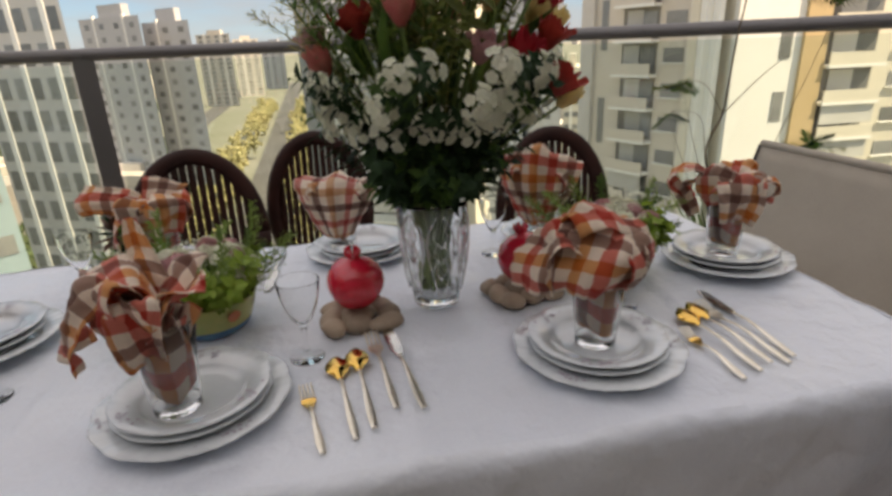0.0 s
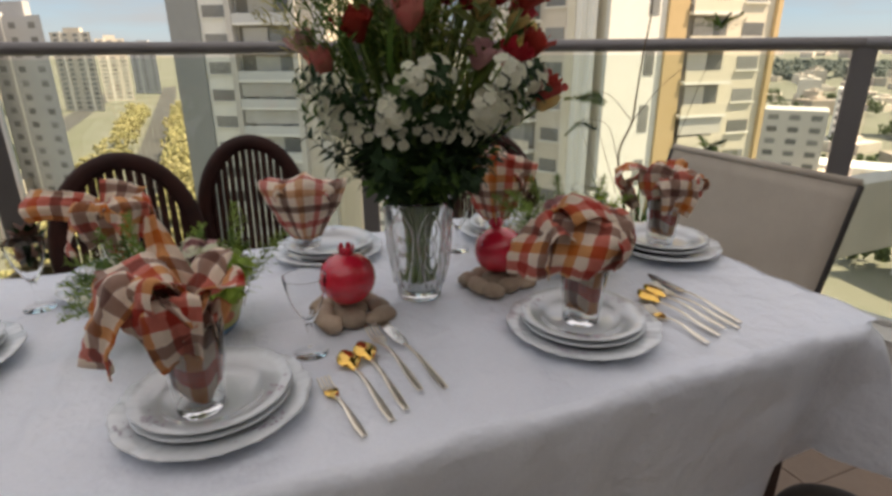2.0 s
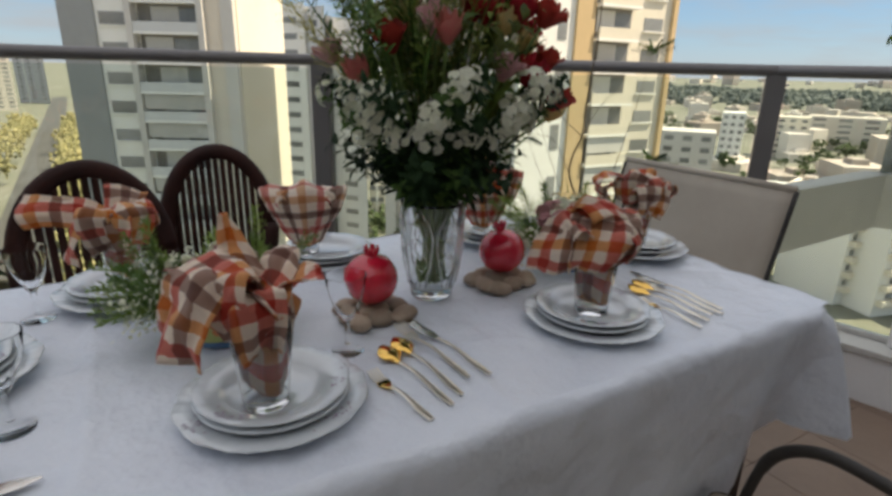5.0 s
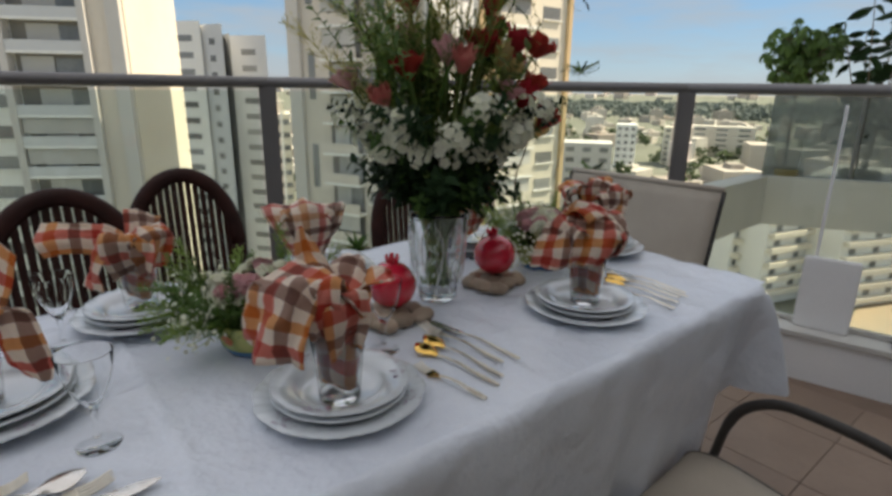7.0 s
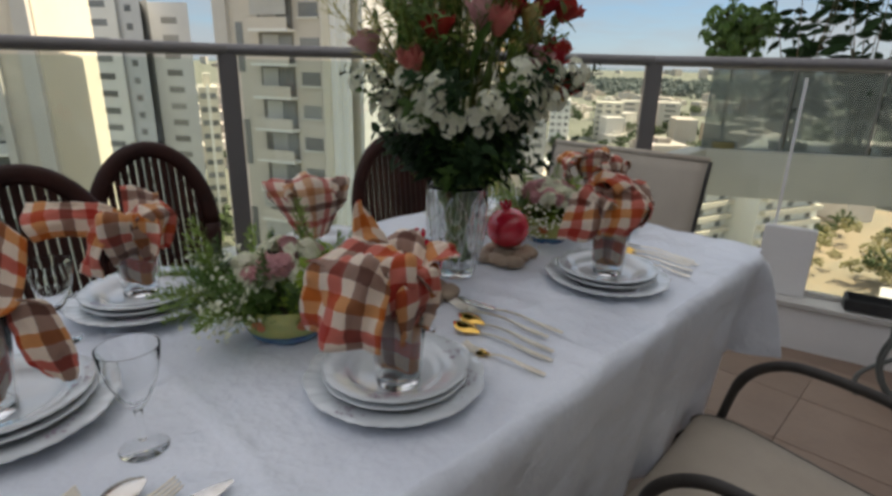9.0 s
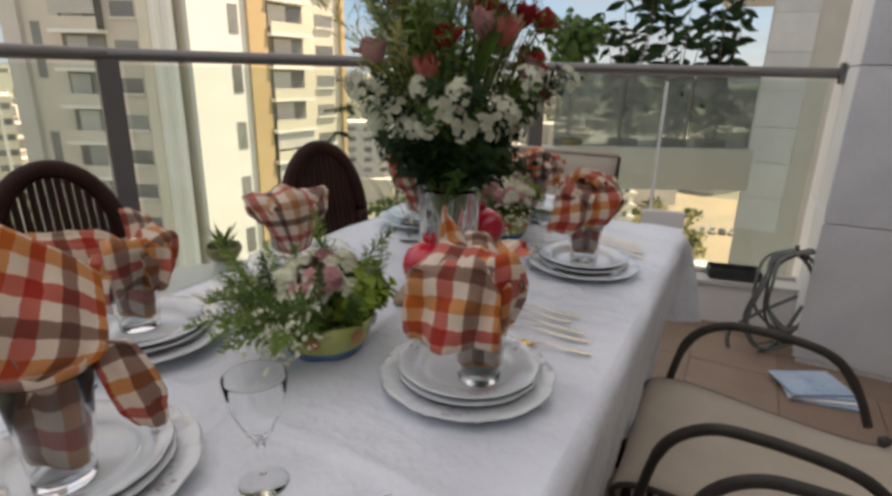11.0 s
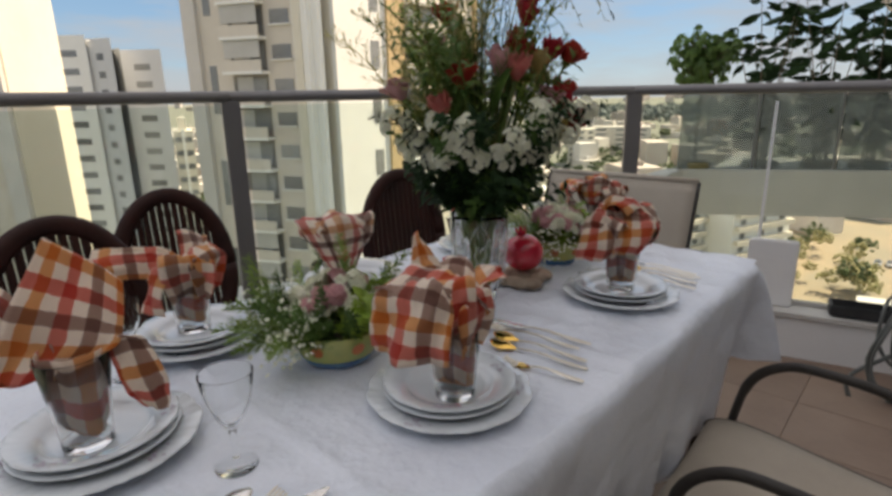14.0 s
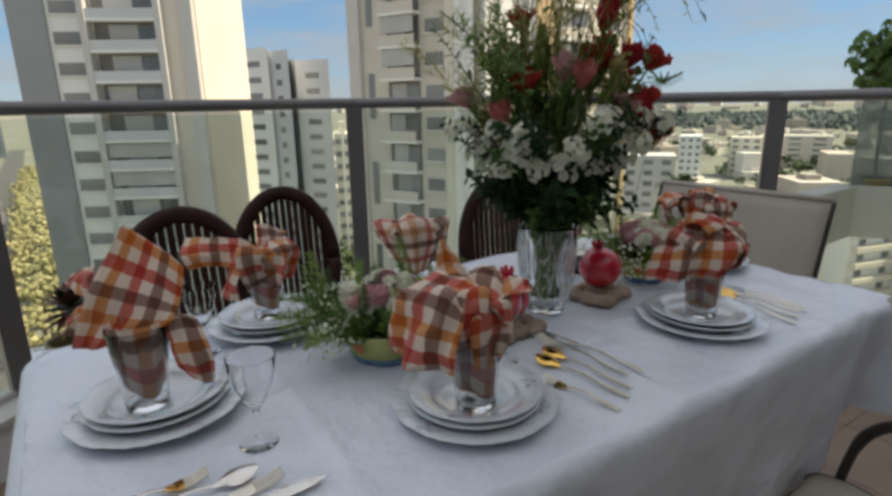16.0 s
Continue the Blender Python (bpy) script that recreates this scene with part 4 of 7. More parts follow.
def crease(x, y):
    """Ironed fold lines and slight unevenness of the cloth on the table."""
    z = 0.0
    for c in (-0.42, 0.06, 0.53):
        z += 0.0055 * math.exp(-((x - c - 0.006 * math.sin(9 * y)) / 0.007) ** 2)
    z += 0.0045 * math.exp(-((y - 0.86 - 0.004 * math.sin(7 * x)) / 0.007) ** 2)
    return z + 0.0070 * noise.noise((x * 4, y * 4, 1.7)) + 0.0085 * abs(noise.noise((x * 6 + y * 3, y * 7, 9.2))) + 0.0030 * abs(noise.noise((x * 11 - y * 6, y * 9 + x * 4, 3.3))) + 0.0014 * noise.noise((x * 15, y * 13, 4.2))


def rest(x, y, r):
    """Height at which a round foot of radius r comes to lie on the cloth."""
    ring = [(x + k * r * math.cos(a), y + k * r * math.sin(a)) for k in (0.0, 0.5, 1.0) for a in [j * 0.5236 for j in range(12)]]
    return TABLE_Z + max(crease(*p) for p in ring) + 0.0004


def tablecloth():
    g = Geo()
    loop = rounded_loop(70, 0.07)
    n = len(loop)
    nx, ny = 150, 76
    r = 0.012
    g.sheet(lambda u, v: (lambda x, y: (x, y, TABLE_Z + crease(x, y)))(TX0 + r + u * (TX1 - TX0 - 2 * r), TY0 + r + v * (TY1 - TY0 - 2 * r)), nx, ny)
    rows = [(-0.014, 0.0012), (-0.006, -0.001), (0.0, -0.004), (0.004, -0.010), (0.006, -0.02)] + [(0.008, -0.02 - 0.02 * k) for k in range(1, 20)]
    vs, fs = [], []
    for j, (o, dz) in enumerate(rows):
        for i, (p, nn, c, k) in enumerate(loop):
            deep = max(0.0, -dz - 0.02) / 0.38
            s = i / n * 2 * math.pi
            wave = 0.016 * math.sin(23 * s + 1.5 * math.sin(3 * s)) + 0.010 * math.sin(41 * s + 2) + 0.008 * noise.noise((p.x * 7, p.y * 7, dz * 3))
            corner = math.sin(math.pi * c) if c >= 0 else 0.0
            near = 0.7 if nn.y < -0.9 else 1.0
            out = o + near * deep * (0.012 * (near > 0.9) + wave) - 0.044 * deep * (near < 0.9) + (0.05 * deep + (0.055 * math.sqrt(deep) - 0.025 * deep if p.x > 0 else 0.0)) * corner
            skew = min(1.0, max(0.0, (p.x - 0.54) / 0.26))
            drop = dz * (1 + 0.12 * corner) * (1 - 0.40 * skew * skew * (3 - 2 * skew))
            q = p + nn * out
            if j < 2:
                q = p + nn * o
            vs.append((q.x, q.y, TABLE_Z + drop + (crease(p.x, p.y) if j < 2 else 0)))
    for j in range(len(rows) - 1):
        for i in range(n):
            i2 = (i + 1) % n
            fs.append((j * n + i, (j + 1) * n + i, (j + 1) * n + i2, j * n + i2))
    g.add(vs, fs)
    return g


cloth = solid("tablecloth", tablecloth(), M_CLOTH, "white cotton tablecloth with ironed creases draped over the table", "tablecloth", smooth=True)

# ---- place settings ----


def scallop(n, amp):
    def warp(r, z, a):
        k = max(0.0, (r - 0.075) / 0.05)
        return r + k * amp * abs(math.sin(n * a / 2)), z + k * (0.0022 * abs(math.sin(n * a / 2)) + 0.0011 * math.sin(3 * n * a + 40 * r))
    return warp


def plate_geo(r, h, deep):
    """A rimmed plate of radius r; deep: how far the well sinks."""
    t = 0.0035
    prof = [(0.0, t + 0.002), (r * 0.50, t + 0.002), (r * 0.60, t + 0.004), (r * 0.66, h * 0.55), (r * 0.70, h * 0.72), (r * 0.85, h * 0.85), (r * 0.985, h),
            (r, h - 0.0012), (r * 0.985, h - 0.003), (r * 0.84, h * 0.85 - t), (r * 0.68, h * 0.66 - t * 1.2), (r * 0.60, 0.0008), (r * 0.56, 0.0), (r * 0.5, 0.0), (0.0, 0.0)]
    return Geo().lathe(prof, 108, warp=scallop(12, 0.0045))


def motif_geo(r, h, seed):
    """Little printed sprigs on the rim."""
    g = Geo()
    q = random.Random(seed)
    for k in range(3):
        a0 = k * 2.09 + 0.5
        for _ in range(16):
            a, rr = a0 + q.gauss(0, 0.14), r * q.uniform(0.76, 0.95)
            c = Vector((rr * math.cos(a), rr * math.sin(a), h * (0.72 + 0.28 * (rr / r - 0.70) / 0.29) + 0.0014))
            s, b = q.uniform(0.0015, 0.0038), q.uniform(0, 6.3)
            g.add([c + Vector((s * math.cos(b + 1.05 * i) * (1 if i % 2 else 0.5), s * math.sin(b + 1.05 * i) * (1 if i % 2 else 0.5), 0.0)) for i in range(6)], [(0, 1, 2, 3, 4, 5)])
    return g


PLATE_BIG, PLATE_DEEP = plate_geo(0.1165, 0.016, 0.0).mesh("plate", M_PORCELAIN, True), plate_geo(0.0945, 0.0215, 0.012).mesh("plate", M_PORCELAIN, True)
PLATE_MID = plate_geo(0.0950, 0.0180, 0.0).mesh("plate", M_PORCELAIN, True)
MOTIF_BIG, MOTIF_DEEP = motif_geo(0.1165, 0.016, 2).mesh("motif", M_MOTIF), motif_geo(0.0945, 0.0215, 3).mesh("motif", M_MOTIF)


def tumbler_geo():
    def facet(r, z, a):
        k = 1 - 0.022 * abs(math.sin(5 * a)) * (1 if z < 0.085 else 0.3)
        return r * k, z
    wall = [(0.0285, 0.0125), (0.0292, 0.0144), (0.0338, 0.066), (0.0401, 0.1182), (0.0396, 0.1200), (0.0390, 0.1188), (0.0318, 0.066), (0.0272, 0.0190), (0.0262, 0.0135), (0.0, 0.0130), (0.0, 0.0125), (0.0285, 0.0125)]
    base = [(0.0, 0.0), (0.0262, 0.0004), (0.0284, 0.0024), (0.0288, 0.0120), (0.0, 0.0120)]
    return Geo().lathe(wall[:-1], 40, warp=facet), Geo().lathe(base, 40, warp=facet)


def wine_parts():
    """Bowl, stem and foot of a small stemmed glass."""
    flute = lambda r, z, a: (r * (1 - (0.07 * abs(math.sin(6 * a)) if 0.054 < z < 0.085 else 0)), z)
    bowl = Geo().lathe([(0.0, 0.049), (0.0042, 0.049), (0.0085, 0.054), (0.0165, 0.068), (0.0235, 0.085), (0.0284, 0.105), (0.0310, 0.1238), (0.0306, 0.1248), (0.0302, 0.1238), (0.0275, 0.105), (0.0225, 0.086), (0.0154, 0.070), (0.006, 0.0575), (0.0, 0.056)], 48, warp=flute)
    stem = Geo().lathe([(0.0, 0.012), (0.0046, 0.012), (0.0033, 0.026), (0.0036, 0.040), (0.0044, 0.0488), (0.0, 0.0488)], 16)
    foot = Geo().lathe([(0.0, 0.0), (0.0245, 0.0), (0.0250, 0.0012), (0.0225, 0.0026), (0.010, 0.0055), (0.0048, 0.0115), (0.0, 0.0118)], 40)
    return bowl, stem, foot


TUMBLER = [(n, g.mesh(n, M_TUMBLER, True, 50)) for n, g in zip(("wall", "base"), tumbler_geo())]
WINE = [(n, g.mesh(n, M_FINE_GLASS, True)) for n, g in zip(("bowl", "stem", "foot"), wine_parts())]

CELL = 0.102     # one repeat of the check, in metres


def cloth(g, rows, phase=0.0, crumple=0.005, n=7, shift=(0.0, 0.0), turn=0.0):
    """A fold of cloth through rows of guide points in centimetres, with soft pleats and crumples; the check follows its threads."""
    across = [smooth_path([(0.01 * x, 0.01 * y, 0.01 * z) for x, y, z in r], n) for r in rows]
    cols = [smooth_path([r[j] for r in across], n) for j in range(len(across[0]))]
    nv, nu = len(cols), len(cols[0])
    lu, lv = [0.0], [0.0]
    for i in range(1, nu):
        lu.append(lu[-1] + sum((c[i] - c[i - 1]).length for c in cols) / nv)
    for j in range(1, nv):
        lv.append(lv[-1] + sum((cols[j][i] - cols[j - 1][i]).length for i in range(nu // 3, nu)) / (nu - nu // 3))
    ca, sa = math.cos(turn), math.sin(turn)

    def fn(u, v):
        i, j = round(u * (nu - 1)), round(v * (nv - 1))
        p = cols[j][i].copy()
        du = cols[j][min(i + 1, nu - 1)] - cols[j][max(i - 1, 0)]
        dv = cols[min(j + 1, nv - 1)][i] - cols[max(j - 1, 0)][i]
        nn = du.cross(dv)
        nn = nn.normalized() if nn.length > 1e-9 else Vector((0, 0, 1))
        a, b = lu[i] * 40, lv[j] * 40
        k = crumple * min(1.0, 0.3 + 3 * u)
        p += nn * k * (1.1 * noise.noise((0.55 * a + phase, 0.8 * b, phase)) + 0.8 * abs(noise.noise((0.9 * a, 1.9 * b + phase, 2.0))) - 0.3 + 0.3 * noise.noise((2.1 * a, 2.4 * b, phase + 5)))
        p += nn * k * 0.7 * u * math.sin(2.1 * b + phase + 0.5 * a)
        x, y = lu[i] * ca - lv[j] * sa, lu[i] * sa + lv[j] * ca
        return p, (x / CELL + shift[0], y / CELL + shift[1])
    g.sheet(fn, nu - 1, nv - 1, cell=True)


def ruffle(g, seed, size=1.0, lift=0.0):
    """The crumpled rosette of cloth that wells out of the tumbler."""
    n1, n2 = 4 + seed % 2, 7 + seed % 3

    def fn(u, v):
        a = 2 * math.pi * v
        fold = math.sin(n1 * a + seed) + 0.6 * math.sin(n2 * a + 2.1 * seed)
        r = size * (0.014 + 0.050 * u ** 0.8 * (1 + 0.16 * fold))
        z = 0.100 + lift + size * (0.052 * math.sin(math.pi * min(1.0, 0.75 * u)) + u * 0.017 * fold - 0.028 * max(0.0, u - 0.6))
        z += 0.010 * noise.noise((r * 60 * math.cos(a), r * 60 * math.sin(a), seed))
        return (r * math.cos(a), r * math.sin(a), z), (0.5 + r * math.cos(a) * 1.7 / CELL, 0.5 + r * math.sin(a) * 1.7 / CELL)
    g.sheet(fn, 16, 72, cell=True)


def bunch(g, low=0.0175):
    """The gathered cloth inside the tumbler, coming to a tip at its foot."""
    def fn(u, v):
        a = 2 * math.pi * v
        r = (0.0266 + 0.0125 * u) * (1 - 0.10 * abs(math.sin(2.5 * a + 2 * u)) - 0.05 * (1 + math.sin(7 * a))) * min(1.0, 9 * u) ** 0.5
        return (r * math.cos(a), r * math.sin(a), low + (0.126 - low) * u + 0.012 * (1 - u) * math.sin(2 * a + 1) * min(1.0, 9 * u)), (u * 0.09 / CELL + 0.2, v * 1.6)
    g.sheet(fn, 14, 56, cell=True)


def loop(az, reach, rise, width, lean=0.0, hang=0.0):
    """Guide rows for a soft rounded loop that leaves the rim at bearing az and turns back under."""
    c, s_ = math.cos(radians(az)), math.sin(radians(az))
    out = []
    for r, z, w in ((0.2, 12.0, 0.45), (0.45 * reach, 12.5 + 0.75 * rise, 0.85), (0.85 * reach, 12.5 + rise, 1.0), (reach, 12.3 + 0.5 * rise - 0.4 * hang, 1.0), (0.75 * reach, 11.2 - hang, 0.7)):
        out.append([(r * c - k * w * width * s_, r * s_ + k * w * width * c, z + lean * k * w - 0.35 * w * k * k * width * 0.3) for k in (-1, -0.35, 0.35, 1)])
    return out


def petal(az, reach, rise, width, tip=0.0, cup=0.8):
    """Guide rows for a corner of the square that stands out as a cupped point."""
    c, s_ = math.cos(radians(az)), math.sin(radians(az))
    out = []
    for r, z, w in ((0.3, 11.5, 0.5), (0.30 * reach, 12.5 + 0.55 * rise, 0.9), (0.62 * reach, 12.5 + rise, 1.0), (0.86 * reach, 12.5 + 0.94 * rise + 0.5 * tip, 0.62), (reach, 12.5 + 0.8 * rise + tip, 0.12)):
        out.append([(r * c - k * w * width * s_, r * s_ + k * w * width * c, z + cup * w * (abs(k) - 0.5)) for k in (-1, -0.35, 0.35, 1)])
    return out


# guide rows of the large folds, in centimetres from the tumbler's foot
FOLDS = {
    "drape": [  # a square hangs out over the rim, a point stands up behind it
        ([[(-1, 2.2, 12.2), (-1.5, 1, 13), (-1.5, -0.6, 13), (-1, -2.0, 12.2)], [(-4.8, 4.6, 16.4), (-4.8, 1.4, 17.6), (-4.4, -1.4, 17.4), (-3.0, -3.0, 16.2)],
          [(-8.2, 5.6, 16.0), (-7.6, 1.2, 17.0), (-6.8, -2.4, 16.6), (-5.0, -4.6, 15.4)], [(-10.2, 5.4, 12.8), (-9.6, 0.8, 13.0), (-8.7, -2.8, 13.0), (-6.8, -5.4, 12.6)],
          [(-10.6, 5.2, 8.6), (-10.2, 0.8, 8.4), (-9.4, -2.6, 8.6), (-7.6, -5.6, 8.8)]], 0.3, 0.012, (0.05, 0.1)),
        ([[(2.6, 1.0, 11.5), (-0.5, 1.2, 12), (-3.6, 2.2, 12)], [(2.0, 1.8, 15.4), (-0.8, 1.8, 16.5), (-3.8, 3.4, 15.5)], [(0.3, 3.4, 18.8), (-1.6, 3.2, 19.6), (-3.4, 4.4, 18.8)], [(-1.4, 4.8, 22.8), (-1.9, 4.8, 23.2), (-2.5, 5.0, 22.8)]], 1.7, 0.008, (0.3, 0.0)),
        (petal(-24, 7.4, 4.2, 2.7, 1.2, 1.4), 2.2, 0.008, (0.55, 0.4)),
        (petal(30, 6.6, 5.6, 2.5, 1.0, -1.2), 3.9, 0.008, (0.1, 0.7)),
        (petal(-80, 5.6, 3.0, 2.8, -1.6, 1.2), 0.7, 0.008, (0.35, 0.9)),
        (loop(258, 4.9, 3.4, 3.0, 0.5, 3.2), 5.0, 0.010, (0.8, 0.2)),
        (loop(222, 5.6, 5.4, 2.6, 0.6, 0.6), 4.1, 0.009, (0.45, 0.25)),
        ([[(0, 2, 12.5), (1.5, 0, 12.5), (1.5, -2, 12.5)], [(-2.5, 4.2, 17), (-1, 0.5, 18), (0.2, -2.6, 16.8)], [(-6, 5.0, 17.4), (-4, 0.5, 18.4), (-1.8, -3.2, 16.8)], [(-9, 5.6, 16.4), (-7.4, 0.6, 17.6), (-4.0, -3.6, 16.0)]], 5.5, 0.010, (0.75, 0.55))],
    "fan": [  # the square slumps to one side, with a hump of folds on top
        ([[(-2, 2, 12.2), (-0.5, 0.5, 13), (1, -1, 13), (2, -2.5, 12.2)], [(-6, 5, 15.8), (-2.5, 1.5, 17.2), (1, -2, 17.4), (3.5, -5.2, 16)],
          [(-9.5, 4.5, 13.8), (-5.5, -0.5, 15), (-1.5, -4.3, 15.2), (3, -7.2, 14.2)], [(-11.2, 4.5, 10.4), (-7, -1.3, 11), (-3, -4.6, 11.2), (2.5, -6.4, 11.2)], [(-10.8, 5.2, 7.6), (-7, -0.5, 8.2), (-3, -3.6, 9), (1.5, -4.6, 10)]], 0.9, 0.012, (0.15, 0.3)),
        ([[(-3, 3, 12), (-1, 2.5, 12), (2, 1.5, 12)], [(-5, 4.5, 16.5), (-1.5, 4, 18), (3, 2, 17.5)], [(-4.5, 1, 19), (-0.5, 0, 19.6), (3.8, -1.5, 18.4)], [(-4, -2.5, 17), (0.2, -3.2, 17.6), (4.4, -4.4, 16.6)]], 2.6, 0.012, (0.4, 0.15)),
        (loop(-50, 6.4, 3.6, 3.6, 0.4, 0.6), 3.3, 0.010, (0.7, 0.6)),
        (loop(20, 5.6, 4.4, 3.4, -0.3), 1.2, 0.010, (0.2, 0.9)),
        (loop(110, 5.6, 5.4, 3.6, 0.5), 4.4, 0.010, (0.55, 0.05)),
        (loop(170, 7.4, 3.8, 3.8, -0.5, 1.6), 5.6, 0.010, (0.9, 0.35))],
    "panel": [  # a square flag stands open, a tail hangs down beside the glass
        ([[(0.7, 5.3, 25.0), (3.0, 3.9, 23.0), (5.2, 2.4, 21.0), (7.0, 0.9, 18.8)], [(-2.6, 4.8, 20.0), (0.6, 2.6, 18.4), (3.6, 0.4, 16.8), (5.8, -1.2, 15.2)],
          [(-5.8, 5.0, 14.0), (-2.2, 1.8, 13.1), (1.2, -1.8, 12.8), (4.2, -3.0, 12.6)], [(-8.0, 5.8, 8.4), (-5.0, 3.2, 8.6), (-1.8, 0.4, 10.0), (1.6, -2.4, 11.4)]], 0.4, 0.006, (0.12, 0.0)),
        ([[(2.0, 0, 12.4), (3.4, -1.2, 12.8), (4.4, -0.6, 12.4)], [(2.8, -2.0, 12.8), (5.0, -2.8, 13.4), (7.2, -2.6, 12.6)], [(3.4, -3.0, 9), (5.6, -4.0, 9), (8.0, -3.8, 9)], [(4.4, -3.4, 5.6), (6.4, -4.2, 5.0), (8.4, -4.0, 5.4)], [(5.8, -3.4, 3.4), (6.9, -3.9, 2.9), (7.9, -3.8, 3.2)]], 1.3, 0.008, (0.5, 0.6)),
        ([[(-1, 2, 12), (-1.5, 3, 13), (-1, 4, 13.5)], [(-4, 7, 14.5), (-4.4, 8, 16.8), (-3.2, 8.4, 18.6)], [(-6, 11.5, 15), (-6, 12, 17), (-4.6, 12, 18.4)], [(-7.2, 14.6, 15.6), (-6.9, 14.8, 16.0), (-6.5, 14.8, 16.4)]], 2.2, 0.008, (0.3, 0.35)),
        ([[(-1.5, 1, 12), (-2, 2.5, 12), (-1, 3.5, 12)], [(-5, 6.4, 12.6), (-5.2, 8, 13.4), (-3.5, 8.5, 13)], [(-7.8, 9.6, 10.4), (-7.6, 10.8, 11.4), (-6, 11, 10.8)], [(-9, 10.6, 8.4), (-8.6, 11.4, 8.8), (-7.8, 11.5, 8.4)]], 3.4, 0.008, (0.6, 0.1)),
        (loop(70, 4.8, 3.6, 3.4, 0.2), 4.0, 0.009, (0.8, 0.5))],
    "bow": [  # one wing out to the side, an upright square loop, a hanging tail
        ([[(-1.4, -2.6, 11.4), (-1.2, -1.2, 13), (-0.6, -0.4, 13.8)], [(-5, -2.0, 11.4), (-5, -0.8, 14.6), (-4.6, 0.8, 16.4)], [(-10, -0.6, 12.2), (-10, 0.4, 15.0), (-9.4, 1.8, 17.0)], [(-13.4, 0.2, 11.8), (-14.4, 1.2, 14.8), (-13.0, 2.8, 17.6)]], 0.6, 0.010, (0.1, 0.2)),
        ([[(-1.4, -2.2, 12.2), (0, -2.4, 12.4), (1.6, -1.8, 12.4)], [(-1.6, -2.6, 14), (0.8, -2.2, 14.2), (3.4, -0.6, 13.6)], [(-1.4, -1.8, 16.4), (1.8, -0.8, 16), (4.8, 1.0, 15)], [(-1.0, -0.8, 18.8), (2.4, 0.9, 17.8), (5.8, 2.8, 16.2)], [(0, 0.6, 17.6), (2.8, 2.4, 16.6), (5.2, 3.9, 15.4)]], 1.5, 0.004, (0.35, 0.55)),
        ([[(-1, -2, 12), (-2, -1.2, 12.4), (-2.4, 0, 12.4)], [(-4, -4, 12), (-5.2, -2.6, 12.8), (-5.6, -1, 12.8)], [(-6, -4.4, 9), (-7.4, -3, 9.6), (-7.8, -1.4, 9.6)], [(-6.2, -4.6, 5.6), (-8, -3.2, 6), (-9.0, -1.6, 6.4)]], 2.7, 0.008, (0.7, 0.3)),
        (loop(-65, 5.6, 2.6, 4.2, 0.3, 3.4), 3.6, 0.012, (0.2, 0.8)),
        (loop(250, 5.8, 2.4, 4.2, -0.2, 4.0), 5.2, 0.012, (0.6, 0.7)),
        (loop(200, 5.4, 2.4, 3.0, -0.2, 2.6), 0.2, 0.010, (0.4, 0.45)),
        (loop(15, 5.8, 2.4, 3.2, 0.3, 1.6), 4.5, 0.010, (0.9, 0.1))],
    "shield": [  # the square spreads upwards in front of the glass and folds over at the top
        ([[(-2.6, -3.6, 3.2), (-0.8, -4.4, 2.9), (1.1, -4.4, 3.0), (3.1, -3.6, 3.4)], [(-5.7, -3.6, 7.6), (-1.8, -5.0, 7.2), (2.1, -5.0, 7.4), (5.9, -3.8, 7.8)], [(-7.8, -2.4, 11.6), (-2.6, -4.4, 11.4), (2.8, -4.4, 11.6), (7.8, -3.0, 11.6)],
          [(-9.0, -0.6, 14.6), (-2.8, -2.6, 15.6), (3.1, -2.4, 15.0), (9.0, -1.2, 14.2)], [(-7.6, 2.4, 14.2), (-1.9, 1.2, 15.6), (2.8, 1.2, 15.0), (7.8, 1.8, 13.6)], [(-5.9, 4.8, 12.6), (-1.7, 4.4, 13.4), (2.4, 4.4, 13.2), (6.1, 4.4, 12.4)]], 0.8, 0.010, (0.2, 0.45)),
        (loop(-12, 6.8, 1.2, 3.2, 0.2, 2.2), 3.1, 0.010, (0.1, 0.6)),
        (loop(192, 6.8, 1.6, 3.2, -0.3, 2.0), 4.6, 0.010, (0.75, 0.75))],
    "ball": [  # a puff of soft folds with an open ear to one side
        (loop(145, 10.5, 4.2, 3.6, 0.2, 0.4), 0.5, 0.010, (0.2, 0.1)),
        (loop(125, 8.0, 1.4, 2.8, -0.3, 4.6), 1.1, 0.010, (0.6, 0.5)),
        (loop(-36, 7.8, 2.6, 2.4, 0.3, 0.4), 1.8, 0.011, (0.4, 0.8)),
        (loop(198, 5.6, 5.0, 3.6, 0.3, 0.8), 2.6, 0.012, (0.05, 0.35)),
        (loop(250, 6.8, 3.6, 4.0, -0.4, 3.6), 3.7, 0.012, (0.8, 0.65)),
        (loop(300, 5.6, 3.2, 3.0, 0.2, 0.4), 4.8, 0.011, (0.3, 0.95)),
        (loop(40, 5.0, 4.6, 3.2, 0.2, 0.4), 5.9, 0.011, (0.65, 0.25))],
}


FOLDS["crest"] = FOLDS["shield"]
NAPKIN_LABELS = {"drape": "orange, red and brown plaid napkin hanging over its tumbler", "fan": "plaid cotton napkin slumped low beside its tumbler",
                 "panel": "plaid cotton napkin standing open like a square flag", "bow": "plaid cotton napkin spread like a bow above its tumbler",
                 "crest": "plaid cotton napkin rising to a crest above its tumbler", "shield": "plaid cotton napkin, paled as if backlit, spread upwards out of its tumbler", "ball": "plaid cotton napkin puffed out of its tumbler"}


